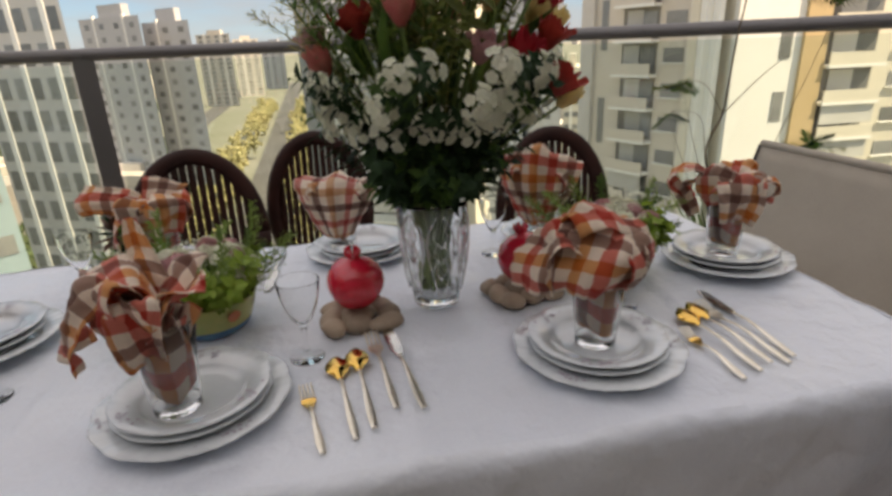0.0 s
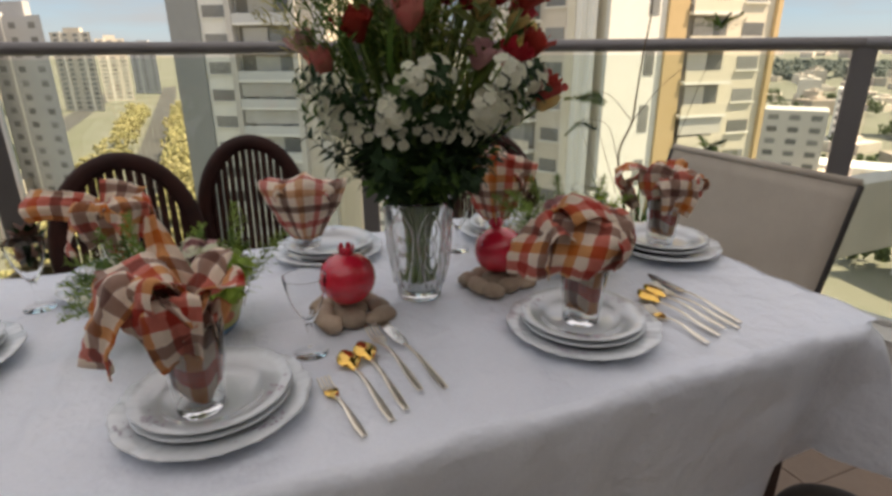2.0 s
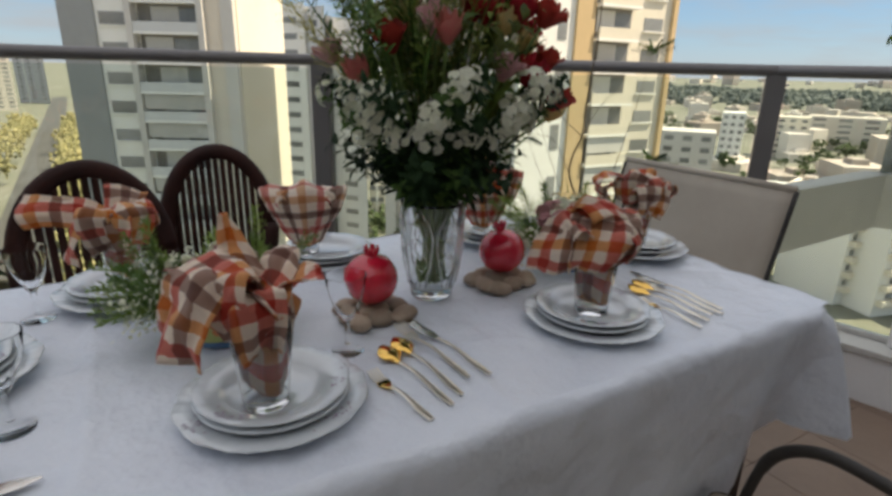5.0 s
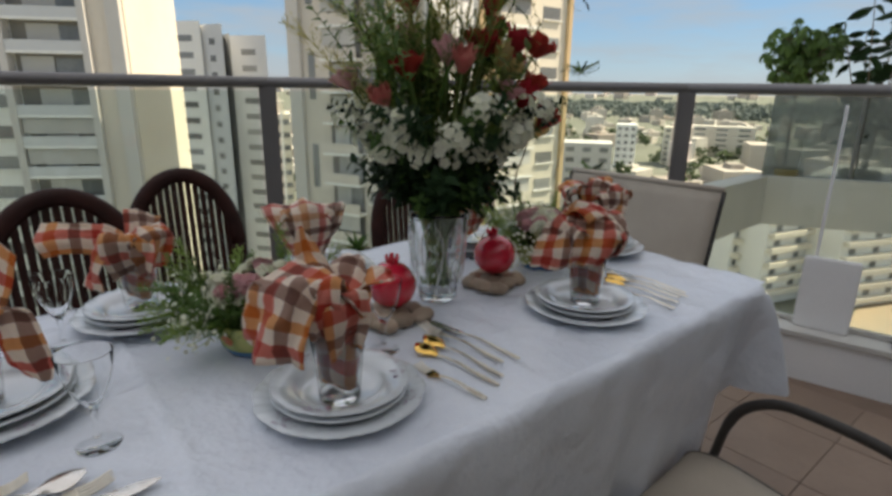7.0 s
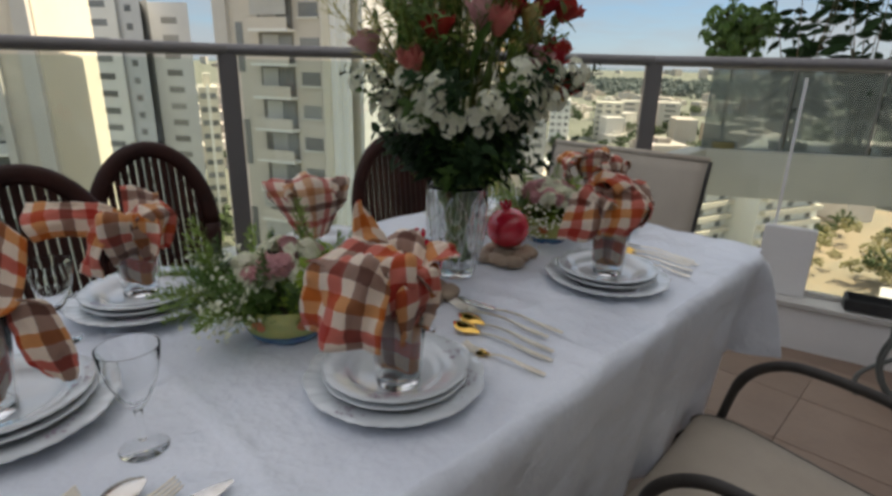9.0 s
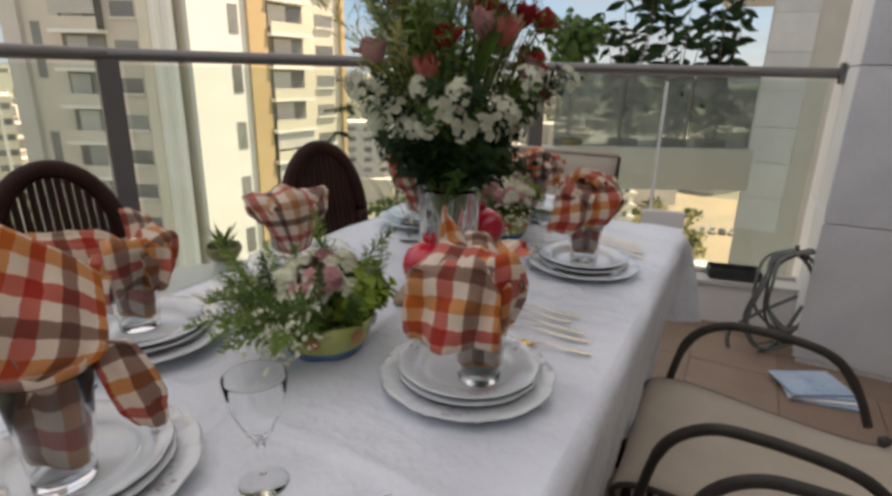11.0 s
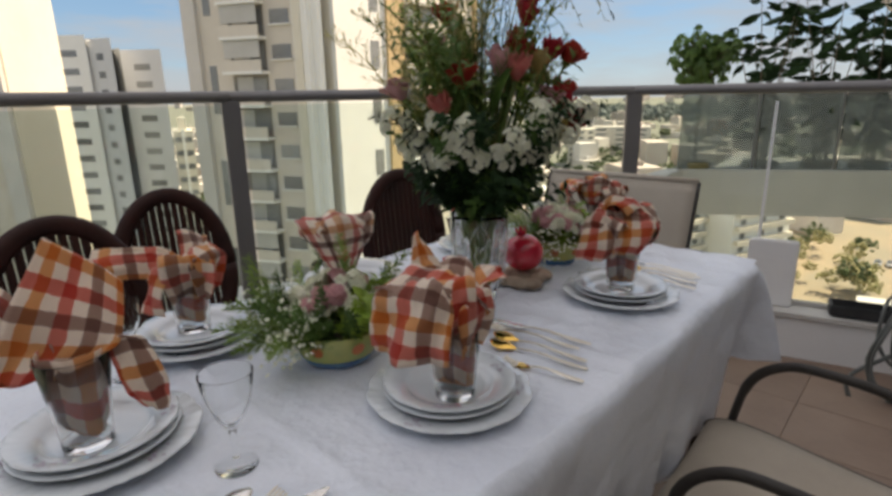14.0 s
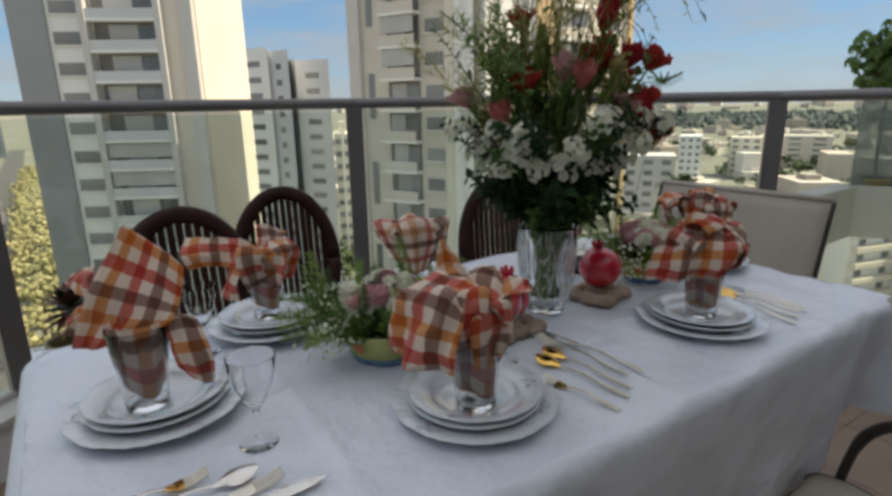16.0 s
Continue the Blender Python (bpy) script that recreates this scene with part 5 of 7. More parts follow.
def napkin(style, at, rz=0.0, tall=1.0):
    mat = M_NAPKIN_BACKLIT if style == "shield" else M_NAPKIN
    ob = thing("napkin", NAPKIN_LABELS[style], "napkin", at, rz, "plaid napkins")
    g = Geo()
    bunch(g)
    thicken(part("gathered_base", g, mat, ob, smooth=True), 0.0008)
    g = Geo()
    seed = int(abs(at[0]) * 100) % 7
    ruffle(g, seed, {"panel": 0.45, "ball": 0.85, "shield": 0.5, "crest": 0.5}.get(style, 0.66), -0.004 if style != "panel" else -0.012)
    thicken(part("ruffle", g, mat, ob, smooth=True), 0.0012)
    for rows, phase, crumple, shift in FOLDS[style]:
        g = Geo()
        cloth(g, [[(x, y, z if z < 12 else 12 + (z - 12) * tall) for x, y, z in r] for r in rows], phase, crumple, 7, shift)
        thicken(part("flap", g, mat, ob, smooth=True), 0.0012)
    return ob


# charger centre, tumbler offset, napkin style, turn of the napkin
SETTINGS = [
    ((-0.211, 0.657), (-0.014, -0.023), "drape", 0, 1.0),
    ((0.333, 0.646), (-0.006, -0.002), "fan", 0, 1.0),
    ((-0.590, 0.909), (-0.014, -0.012), "panel", 0, 1.0),
    ((-0.357, 1.135), (-0.002, 0.01), "bow", 0, 1.0),
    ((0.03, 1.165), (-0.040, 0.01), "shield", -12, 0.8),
    ((0.46, 1.130), (-0.04, -0.01), "crest", -30, 1.7),
    ((0.718, 0.892), (-0.01, 0.0), "ball", 0, 1.0),
]
for (px, py), (ox, oy), style, turn, tall in SETTINGS:
    base = rest(px, py, 0.066)
    big = thing("plate", "white scalloped porcelain dinner plate with printed sprigs", "plate", (px, py, base), rnd.uniform(0, 6), "dinner plates")
    part("dish", PLATE_BIG, None, big)
    tagged(part("printed_motif", MOTIF_BIG, None, big), kind="stuff")
    dx, dy = rnd.uniform(-0.003, 0.003), rnd.uniform(-0.003, 0.003)
    mid = thing("plate", "white porcelain side plate between two other plates", "plate", (px + dx, py + dy, base + 0.0060), rnd.uniform(0, 6), "middle plates")
    part("dish", PLATE_MID, None, mid)
    deep = thing("plate", "white porcelain soup plate resting on the dinner plate", "plate", (px + 2 * dx, py + 2 * dy, base + 0.0122), rnd.uniform(0, 6), "soup plates")
    part("dish", PLATE_DEEP, None, deep)
    tagged(part("printed_motif", MOTIF_DEEP, None, deep), kind="stuff")
    gz = base + 0.0190
    gob = thing("tumbler", "clear faceted glass tumbler standing on the plate", "glass", (px + ox, py + oy, gz), 0, "tumblers")
    for n, me in TUMBLER:
        part(n, me, None, gob).visible_shadow = False
    napkin(style, (px + ox, py + oy, gz), radians(turn), tall)

for x, y in ((-0.076, 0.750), (-0.494, 0.750), (-0.492, 1.085), (0.30, 1.07), (0.44, 0.775), (0.40, 1.03), (0.60, 1.03)):
    w = thing("wine_glass", "small clear stemmed wine glass", "glass", (x, y, rest(x, y, 0.024)), 0, "wine glasses")
    for n, me in WINE:
        part(n, me, None, w).visible_shadow = False

# ---- cutlery ----


def blade_geo(outline, z_line, thick=0.0022, dish=None, nu=26, nv=8):
    """A long flat piece along +y: outline gives half-widths, z_line heights; dish hollows it."""
    wid, zz = smooth_path([(w, 0, 0) for w in outline], 6), smooth_path([(z, 0, 0) for z in z_line], 6)
    length = 1.0

    def at(u, v, lift):
        a = u * (len(wid) - 1)
        i = min(int(a), len(wid) - 2)
        w = wid[i].lerp(wid[i + 1], a - i).x
        b = u * (len(zz) - 1)
        j = min(int(b), len(zz) - 2)
        z = zz[j].lerp(zz[j + 1], b - j).x
        vv = 2 * v - 1
        d = dish(u) * (vv * vv - 1) if dish else 0
        return Vector((w * vv, u * length, z + d + lift * (1 - 0.5 * vv * vv)))
    return at, nu, nv, thick


def closed_sheet(at, nu, nv, thick, length):
    g = Geo()
    sc = lambda q: (q.x, q.y * length, q.z)
    g.sheet(lambda u, v: sc(at(u, 1 - v, thick / 2)), nu, nv)
    g.sheet(lambda u, v: sc(at(u, v, -thick / 2)), nu, nv)
    for v in (0, 1):
        g.sheet(lambda u, k, v=v: sc(at(u, v, thick * (k - 0.5) * (1 if v else -1))), nu, 1)
    for u in (0, 1):
        g.sheet(lambda v, k, u=u: sc(at(u, v, thick * (k - 0.5) * (1 if not u else -1))), nv, 1)
    return g


HANDLE = dict(outline=[0.0036, 0.0050, 0.0042, 0.0030, 0.0025, 0.0025], z_line=[0.003, 0.004, 0.006, 0.009, 0.009, 0.006])


def handle_mesh(length):
    at, nu, nv, th = blade_geo(HANDLE["outline"], HANDLE["z_line"], 0.003)
    return closed_sheet(at, nu, nv, th, length)


def spoon_parts():
    at, nu, nv, th = blade_geo([0.003, 0.0075, 0.0152, 0.0172, 0.0138, 0.0038], [0.006, 0.0065, 0.007, 0.0075, 0.009, 0.011], 0.0014, lambda u: -0.0 + 0.006 * math.sin(math.pi * u) ** 0.8 * -1)
    bowl = closed_sheet(at, 26, 10, th, 0.052)
    return bowl


def fork_head(width, length):
    g = Geo()
    at, nu, nv, th = blade_geo([0.003, 0.005, width, width * 1.03], [0.006, 0.005, 0.004, 0.005], 0.0018)
    inner = closed_sheet(at, 16, 6, th, length * 0.48)
    g.add(inner.v, inner.f)
    return g


def tine_mesh(length):
    pts = [(0, length * 0.46, 0.005), (0, length * 0.6, 0.0045), (0, length * 0.8, 0.007), (0, length, 0.012)]
    return Geo().tube(smooth_path(pts, 4), [0.0016] * 12 + [0.0006], 6).mesh("tine", M_CHAMPAGNE, True)


def knife_blade():
    at, nu, nv, th = blade_geo([0.004, 0.0085, 0.0095, 0.0095, 0.0085, 0.002], [0.006, 0.005, 0.004, 0.004, 0.004, 0.0045], 0.0016)
    return closed_sheet(at, 26, 4, th, 0.098)


HANDLE_L, HANDLE_S = handle_mesh(0.128).mesh("handle", M_CHAMPAGNE, True), handle_mesh(0.088).mesh("handle", M_CHAMPAGNE, True)
SPOON_BOWL, FORK_HEAD = spoon_parts().mesh("bowl", M_GOLD, True), fork_head(0.0105, 0.066).mesh("fork_head", M_CHAMPAGNE, True)
FORK_SMALL, BLADE = fork_head(0.009, 0.050).mesh("fork_head", M_GOLD, True), knife_blade().mesh("blade", M_SILVER, True)
SPOON_SILVER = spoon_parts().mesh("bowl", M_SILVER, True)
TINE_L, TINE_S = tine_mesh(0.066), tine_mesh(0.050)
HANDLE_LS, HANDLE_SS = handle_mesh(0.128).mesh("handle", M_SILVER, True), handle_mesh(0.088).mesh("handle", M_SILVER, True)


def cutlery(kind, foot, tip, silver=False):
    """Lays a piece from the handle's end towards its head."""
    d = Vector((tip[0] - foot[0], tip[1] - foot[1], 0))
    rz = math.atan2(d.y, d.x) - math.pi / 2
    names = {"spoon": "gold-plated spoon with ornate handle on the tablecloth", "fork": "gold-plated dinner fork on the tablecloth",
             "small_fork": "small gold-plated dessert fork on the tablecloth", "knife": "dinner knife with gilt handle on the tablecloth"}
    ob = thing("fork" if "fork" in kind else kind, names[kind], "cutlery", (foot[0], foot[1], max(rest(0.7 * foot[0] + 0.3 * tip[0], 0.7 * foot[1] + 0.3 * tip[1], 0.05), rest(*tip, 0.02)) - 0.0015), rz, "cutlery")
    small = kind == "small_fork"
    hl = 0.088 if small else 0.128
    part("handle", (HANDLE_SS if small else HANDLE_LS) if silver else (HANDLE_S if small else HANDLE_L), None, ob)
    head = {"spoon": SPOON_BOWL, "fork": FORK_HEAD, "small_fork": FORK_SMALL, "knife": BLADE}[kind]
    if silver and kind == "spoon":
        head = SPOON_SILVER
    hd = part({"spoon": "bowl", "knife": "blade"}.get(kind, "fork_head"), head, None, ob, "polished steel blade" if kind == "knife" else "silver head" if silver and kind == "spoon" else "gilt head", at=Matrix.Translation((0, hl - 0.004, 0)))
    if "fork" in kind:
        for k in range(4):
            part("tine", TINE_S if small else TINE_L, None, hd, at=Matrix.Translation(((0.009 if small else 0.0105) * (-0.84 + 0.56 * k), 0, 0)))
    return ob


for (kind, fx, fy, tx, ty) in (("knife", 0.071, 0.578, 0.049, 0.766), ("fork", 0.038, 0.583, 0.020, 0.772), ("spoon", 0.008, 0.553, -0.008, 0.744),
                               ("spoon", -0.014, 0.540, -0.034, 0.706), ("small_fork", -0.052, 0.526, -0.076, 0.660),
                               ("knife", 0.590, 0.570, 0.592, 0.780), ("fork", 0.571, 0.556, 0.560, 0.745), ("spoon", 0.545, 0.560, 0.535, 0.740),
                               ("spoon", 0.520, 0.548, 0.512, 0.715), ("small_fork", 0.490, 0.540, 0.486, 0.660)):
    cutlery(kind, (fx, fy), (tx, ty))
for k, kind in enumerate(("small_fork", "spoon", "fork", "knife")):
    cutlery(kind, (-0.700 + 0.008 * k, 0.70 - 0.028 * k), (-0.51 + 0.008 * k, 0.705 - 0.028 * k), True)
for k, kind in enumerate(("fork", "fork", "knife")):
    cutlery(kind, (-0.20 + 0.03 * k, 1.235 - 0.006 * k), (-0.215 + 0.03 * k, 1.05), True)
# ---- crystal vase ----
VX, VY = 0.143, 0.880


def vase_geo():
    def cut(r, z, a):
        if 0.012 < z < 0.175 and r > 0.03 and r > 0.97 * (0.0392 + 0.125 * min(z, 0.13)):
            k = math.sin(8 * a + 46 * z) * math.sin(8 * a - 46 * z)
            return r * (1 + 0.026 * k), z
        return r * (1 + (0.02 * abs(math.sin(9 * a)) if z > 0.18 else 0)), z
    prof = [(0.0, 0.0), (0.0385, 0.0), (0.0405, 0.005), (0.0425, 0.02), (0.0455, 0.04), (0.0490, 0.06), (0.0545, 0.095), (0.0580, 0.125), (0.0590, 0.150), (0.0600, 0.176), (0.0618, 0.184), (0.0604, 0.186),
            (0.0562, 0.178), (0.0538, 0.12), (0.0455, 0.06), (0.0385, 0.022), (0.0355, 0.014), (0.0, 0.0135)]
    return Geo().lathe([(0.97 * r, z) for r, z in prof], 96, warp=cut)


vase = thing("vase", "tall cut crystal vase filled with flower stems", "vase", (VX, VY, rest(VX, VY, 0.04)))
part("body", vase_geo(), M_VASE, vase, smooth=True).visible_shadow = False


def vase_radius(z):
    return 0.97 * (0.0415 + 0.0175 * math.sin(0.5 * math.pi * min(1.0, max(0.0, (z - 0.010) / 0.125))) + 0.0015)


def cut_line(points, r=0.0018):
    """A bevelled ridge of the cut pattern, laid on the wall; points are (turn, height)."""
    path = smooth_path([(a, 0, z) for a, z in points], 7)
    return Geo().tube([(vase_radius(p.z) * math.cos(p.x), vase_radius(p.z) * math.sin(p.x), p.z) for p in path], r, 6)


for k in range(7):
    a = k * 2 * math.pi / 7 + 0.25
    w = 0.36
    for s in (-1, 1):
        ridge = part("cut_ridge", cut_line([(a + s * 0.05, 0.172), (a + s * w, 0.135), (a + s * w * 0.9, 0.085), (a + s * 0.10, 0.028)]), M_CRYSTAL, vase, smooth=True)
        ridge.visible_shadow = False
        for m in range(3):
            z = 0.155 - 0.028 * m
            ridge = part("cut_ridge", cut_line([(a + s * 0.06, z), (a + s * 0.20, z - 0.022), (a - s * 0.02, z - 0.040)], 0.0011), M_CRYSTAL, vase, smooth=True)
            ridge.visible_shadow = False

# ---- flowers and leaves ----


def leaf(g, base, direction, length, width, bend=0.3, up=Vector((0, 0, 1))):
    """A pointed leaf of six faces, folded along its rib."""
    d = Vector(direction).normalized()
    s = d.cross(up)
    s = s.normalized() if s.length > 1e-4 else Vector((1, 0, 0))
    n = s.cross(d)
    rows = []
    for t, w in ((0.0, 0.08), (0.3, 0.85), (0.6, 0.9), (1.0, 0.02)):
        c = Vector(base) + d * length * t - n * (bend * length * t * t)
        rows.append((c - s * width * w * 0.5 + n * width * 0.12 * w, c, c + s * width * w * 0.5 + n * width * 0.12 * w))
    vs = [p for r in rows for p in r]
    fs = []
    for i in range(3):
        for j in range(2):
            fs.append((3 * i + j, 3 * i + j + 1, 3 * i + j + 4, 3 * i + j + 3))
    g.add(vs, fs)


def sprig_mesh(seed, length, leaves, ll, lw, mat, droop=0.25):
    """A stem along +z with alternating leaves."""
    q = random.Random(seed)
    g = Geo()
    pts = [Vector((droop * length * (t ** 2) * 0.5, 0.0, length * t)) for t in (0, 0.25, 0.5, 0.75, 1.0)]
    g.tube(pts, [0.0018, 0.0016, 0.0013, 0.001, 0.0006], 5)
    for k in range(leaves):
        t = 0.18 + 0.8 * k / leaves
        i = min(int(t * 4), 3)
        p = pts[i].lerp(pts[i + 1], t * 4 - i)
        a = k * 2.4 + q.uniform(-0.4, 0.4)
        leaf(g, p, (math.cos(a), math.sin(a), q.uniform(0.3, 0.9)), ll * q.uniform(0.7, 1.15) * (1.1 - 0.4 * t), lw * q.uniform(0.8, 1.2), q.uniform(0.1, 0.45))
    return g.mesh("sprig", mat, False)


def feather_mesh(seed, length, mat, fine=70):
    """A fern-like spray of hair-thin leaflets."""
    q = random.Random(seed)
    g = Geo()
    pts = smooth_path([(0, 0, 0), (0.04 * length, 0.01, 0.4 * length), (0.16 * length, 0, 0.75 * length), (0.34 * length, 0, length)], 5)
    g.tube(pts, 0.0009, 4)
    for k in range(fine):
        t = 0.12 + 0.86 * k / fine
        s = t * (len(pts) - 1)
        i = min(int(s), len(pts) - 2)
        p = pts[i].lerp(pts[i + 1], s - i)
        a = k * 2.4
        l = 0.30 * length * (1 - 0.75 * t) * q.uniform(0.6, 1.1)
        d = Vector((math.cos(a), math.sin(a) * 0.8, q.uniform(0.5, 1.0))).normalized()
        leaf(g, p, d, l, 0.0032, q.uniform(0.0, 0.4))
        for m in range(3):
            leaf(g, p + d * l * (0.3 + 0.22 * m), d + Vector((q.uniform(-1, 1), q.uniform(-1, 1), q.uniform(-0.3, 0.6))), l * 0.45, 0.0028, 0.1)
    return g.mesh("fern", mat, False)


def floret(g, c, axis, r, q, petals=5):
    ax = Vector(axis).normalized()
    s = ax.orthogonal().normalized()
    o = ax.cross(s)
    a0 = q.uniform(0, 6.3)
    for k in range(petals):
        a = a0 + 2 * math.pi * k / petals
        d = s * math.cos(a) + o * math.sin(a)
        e = ax.cross(d)
        c0 = Vector(c)
        vs = [c0 + ax * 0.0, c0 + d * r * 0.5 - e * r * 0.50 + ax * r * 0.22, c0 + d * r * 0.98 - e * r * 0.40 + ax * r * 0.12, c0 + d * r * 1.05 + e * r * 0.34 + ax * r * 0.05, c0 + d * r * 0.55 + e * r * 0.50 + ax * r * 0.2]
        g.add(vs, [(0, 1, 2), (0, 2, 3), (0, 3, 4)])


def phlox_mesh(seed, mat, n=8, spread=0.027, r=0.0108):
    """A rounded head of small five-petalled florets, facing +z."""
    q = random.Random(seed)
    g = Geo()
    for k in range(n):
        a, t = k * 2.4, math.sqrt((k + 0.5) / n)
        d = Vector((math.cos(a) * t * 1.0, math.sin(a) * t * 1.0, 1.15 - 0.8 * t * t))
        floret(g, d * spread * q.uniform(0.85, 1.1), d, r * q.uniform(0.85, 1.15), q)
    return g.mesh("white_flower_head", mat, False)


def tulip_mesh(seed, mat, h=0.054, r=0.0195, open_=0.0):
    """Overlapping, slightly crumpled petals in two whorls along +z."""
    q = random.Random(seed)
    g = Geo()
    for k in range(9):
        outer = k < 5
        a = k * 2 * math.pi / (5 if outer else 4) + q.uniform(-0.25, 0.25)
        size = (1.0 if outer else 0.70) * q.uniform(0.9, 1.1)
        tall = h * (q.uniform(0.80, 1.02) if outer else q.uniform(1.0, 1.10))
        lip = (q.uniform(-0.1, 0.22) + 0.15 * open_) if outer else -0.1

        def fn(u, v, a=a, size=size, tall=tall, lip=lip):
            vv = 2 * v - 1
            rr = size * r * (math.sin(math.pi * (0.10 + 0.52 * u)) + (lip + 0.45 * open_) * u ** 3 + 0.02)
            w = 0.92 * math.sin(math.pi * min(1, 0.14 + 0.74 * u)) ** 0.7
            b = a + vv * w
            rr *= 1 + 0.16 * u * noise.noise((3 * u, 2.5 * b, seed)) + 0.07 * u * math.sin(9 * b + seed)
            z = tall * u * (1.0 - 0.16 * u * u * vv * vv) + 0.16 * tall * u * noise.noise((2.0 * b, seed, 3.0))
            return Vector((rr * math.cos(b), rr * math.sin(b), z))
        g.sheet(fn, 7, 6)
    return g.mesh("tulip_head", mat, True)


def aim(p, d, spin=0.0):
    """Pose at p with local +z along d."""
    m = Vector(d).to_track_quat("Z", "Y").to_matrix().to_4x4()
    m.translation = p
    return m @ Matrix.Rotation(spin, 4, "Z")


q = random.Random(11)
bouquet = thing("bouquet", "large bouquet of white phlox, tulips and greenery in the vase", "flowers", (VX, VY, TABLE_Z + 0.02))
SPRIGS = [sprig_mesh(s, 0.20, 16, 0.052, 0.020, m) for s, m in ((1, M_LEAF_DARK), (2, M_LEAF_DARK), (3, M_LEAF), (4, M_LEAF_DARK), (5, M_LEAF_DARK))]
LIGHT_SPRIGS = [sprig_mesh(s, 0.22, 22, 0.030, 0.009, m) for s, m in ((6, M_LEAF_OLIVE), (7, M_LEAF_LIGHT), (8, M_LEAF_MID))]
FERNS = [feather_mesh(s, 0.25, m, 40) for s, m in ((21, M_LEAF_MID), (22, M_LEAF_OLIVE), (23, M_STRAW))]
PHLOX = [phlox_mesh(s, M_PETAL_WHITE) for s in range(31, 36)]
STEM_TOP = 0.185
for k in range(110):
    a, b = q.uniform(0, 6.28), q.uniform(0, 6.28)
    r0, r1 = 0.031 * math.sqrt(q.random()), 0.050 * math.sqrt(q.random())
    g = Geo().tube(smooth_path([(r0 * math.cos(a), r0 * math.sin(a), 0.018), (0.6 * r0 * math.cos(b), 0.6 * r0 * math.sin(b), 0.09), (r1 * math.cos(b), r1 * math.sin(b), STEM_TOP), (1.6 * r1 * math.cos(b), 1.6 * r1 * math.sin(b), 0.26)], 4), q.uniform(0.0022, 0.0038), 6)
    part("stem", g, M_STEM, bouquet, smooth=True)


def around(el_lo, el_hi):
    a, e = q.uniform(0, 2 * math.pi), radians(q.uniform(el_lo, el_hi))
    return Vector((math.cos(a) * math.cos(e), math.sin(a) * math.cos(e), math.sin(e)))


MOUTH = Vector((0, 0, 0.165))
for k in range(150):
    d = around(20, 75)
    part("leaf_sprig", SPRIGS[k % 5], None, bouquet, at=aim(MOUTH + Vector((d.x, d.y, 0)) * 0.035 + d * q.uniform(0.0, 0.05), d + Vector((0, 0, 0.25)), q.uniform(0, 6)) @ Matrix.Scale(q.uniform(0.45, 0.75), 4))
for k in range(60):
    turn = 2.4 * k + q.uniform(-0.25, 0.25)
    flat = Vector((math.cos(turn), math.sin(turn), 0))
    z = (k % 8 + q.random()) / 8
    c = flat * (0.104 + 0.080 * z ** 0.7) * q.uniform(0.78, 1.12) + Vector((0.004, 0, 0.272 + 0.105 * z))
    part("white_flower_head", PHLOX[k % 5], None, bouquet, at=aim(c, flat + Vector((0, 0, q.uniform(0.0, 0.8))), q.uniform(0, 6)) @ Matrix.Scale(q.uniform(0.7, 1.1), 4))
    if k % 3:
        part("leaf_sprig", SPRIGS[(k + 2) % 5], None, bouquet, at=aim(Matrix.Rotation(0.22, 4, 'Z') @ c * 0.80 + Vector((0, 0, 0.05)), flat + Vector((0, 0, 0.5)), q.uniform(0, 6)) @ Matrix.Scale(q.uniform(0.42, 0.6), 4))
BROAD = [sprig_mesh(s, 0.17, 12, 0.062, 0.026, m) for s, m in ((12, M_LEAF_MID), (13, M_LEAF_LIGHT), (14, M_LEAF_OLIVE))]
for k in range(24):
    d = around(35, 85)
    c = Vector((0.15 * d.x, 0.15 * d.y, q.uniform(0.31, 0.47)))
    part("leaf_sprig", BROAD[k % 3], None, bouquet, at=aim(c, d + Vector((0, 0, 0.2)), q.uniform(0, 6)) @ Matrix.Scale(q.uniform(0.4, 0.75), 4))
for k in range(60):
    d = around(42, 89)
    if k % 2 and d.x - 0.8 * d.y > 0.1:
        d = Vector((-d.x, -d.y, d.z))
    base = MOUTH + Vector((d.x, d.y, 0)) * 0.14 + Vector((0, 0, q.uniform(0.10, 0.24)))
    me = (LIGHT_SPRIGS + FERNS)[k % 6]
    part("light_sprig" if k % 6 < 3 else "fern_spray", me, None, bouquet, at=aim(base, d + Vector((0, 0, 0.35)), q.uniform(0, 6)) @ Matrix.Scale(q.uniform(0.75, 1.15), 4))
for k in range(22):
    a = q.uniform(-1.6, 1.2) if k % 3 else q.uniform(0, 6.28)
    h, out = q.uniform(0.50, 0.66), q.uniform(0.10, 0.24)
    path = smooth_path([(0.03 * math.cos(a), 0.03 * math.sin(a), 0.25), (0.45 * out * math.cos(a), 0.45 * out * math.sin(a), 0.25 + 0.6 * (h - 0.25)), (0.8 * out * math.cos(a + 0.1), 0.8 * out * math.sin(a + 0.1), h),
                        (1.12 * out * math.cos(a + 0.2), 1.12 * out * math.sin(a + 0.2), h - 0.01), (1.3 * out * math.cos(a + 0.25), 1.3 * out * math.sin(a + 0.25), h - 0.06)], 6)
    g = Geo().tube(path, [0.0013 - 0.0009 * i / len(path) for i in range(len(path))], 5)
    for i in range(8, len(path), 2):
        leaf(g, path[i], (q.uniform(-1, 1), q.uniform(-1, 1), q.uniform(-0.2, 1)), q.uniform(0.012, 0.026), 0.004, 0.3)
    part("curled_twig", g, (M_LEAF, M_LEAF_DARK, M_STRAW)[k % 3], bouquet)
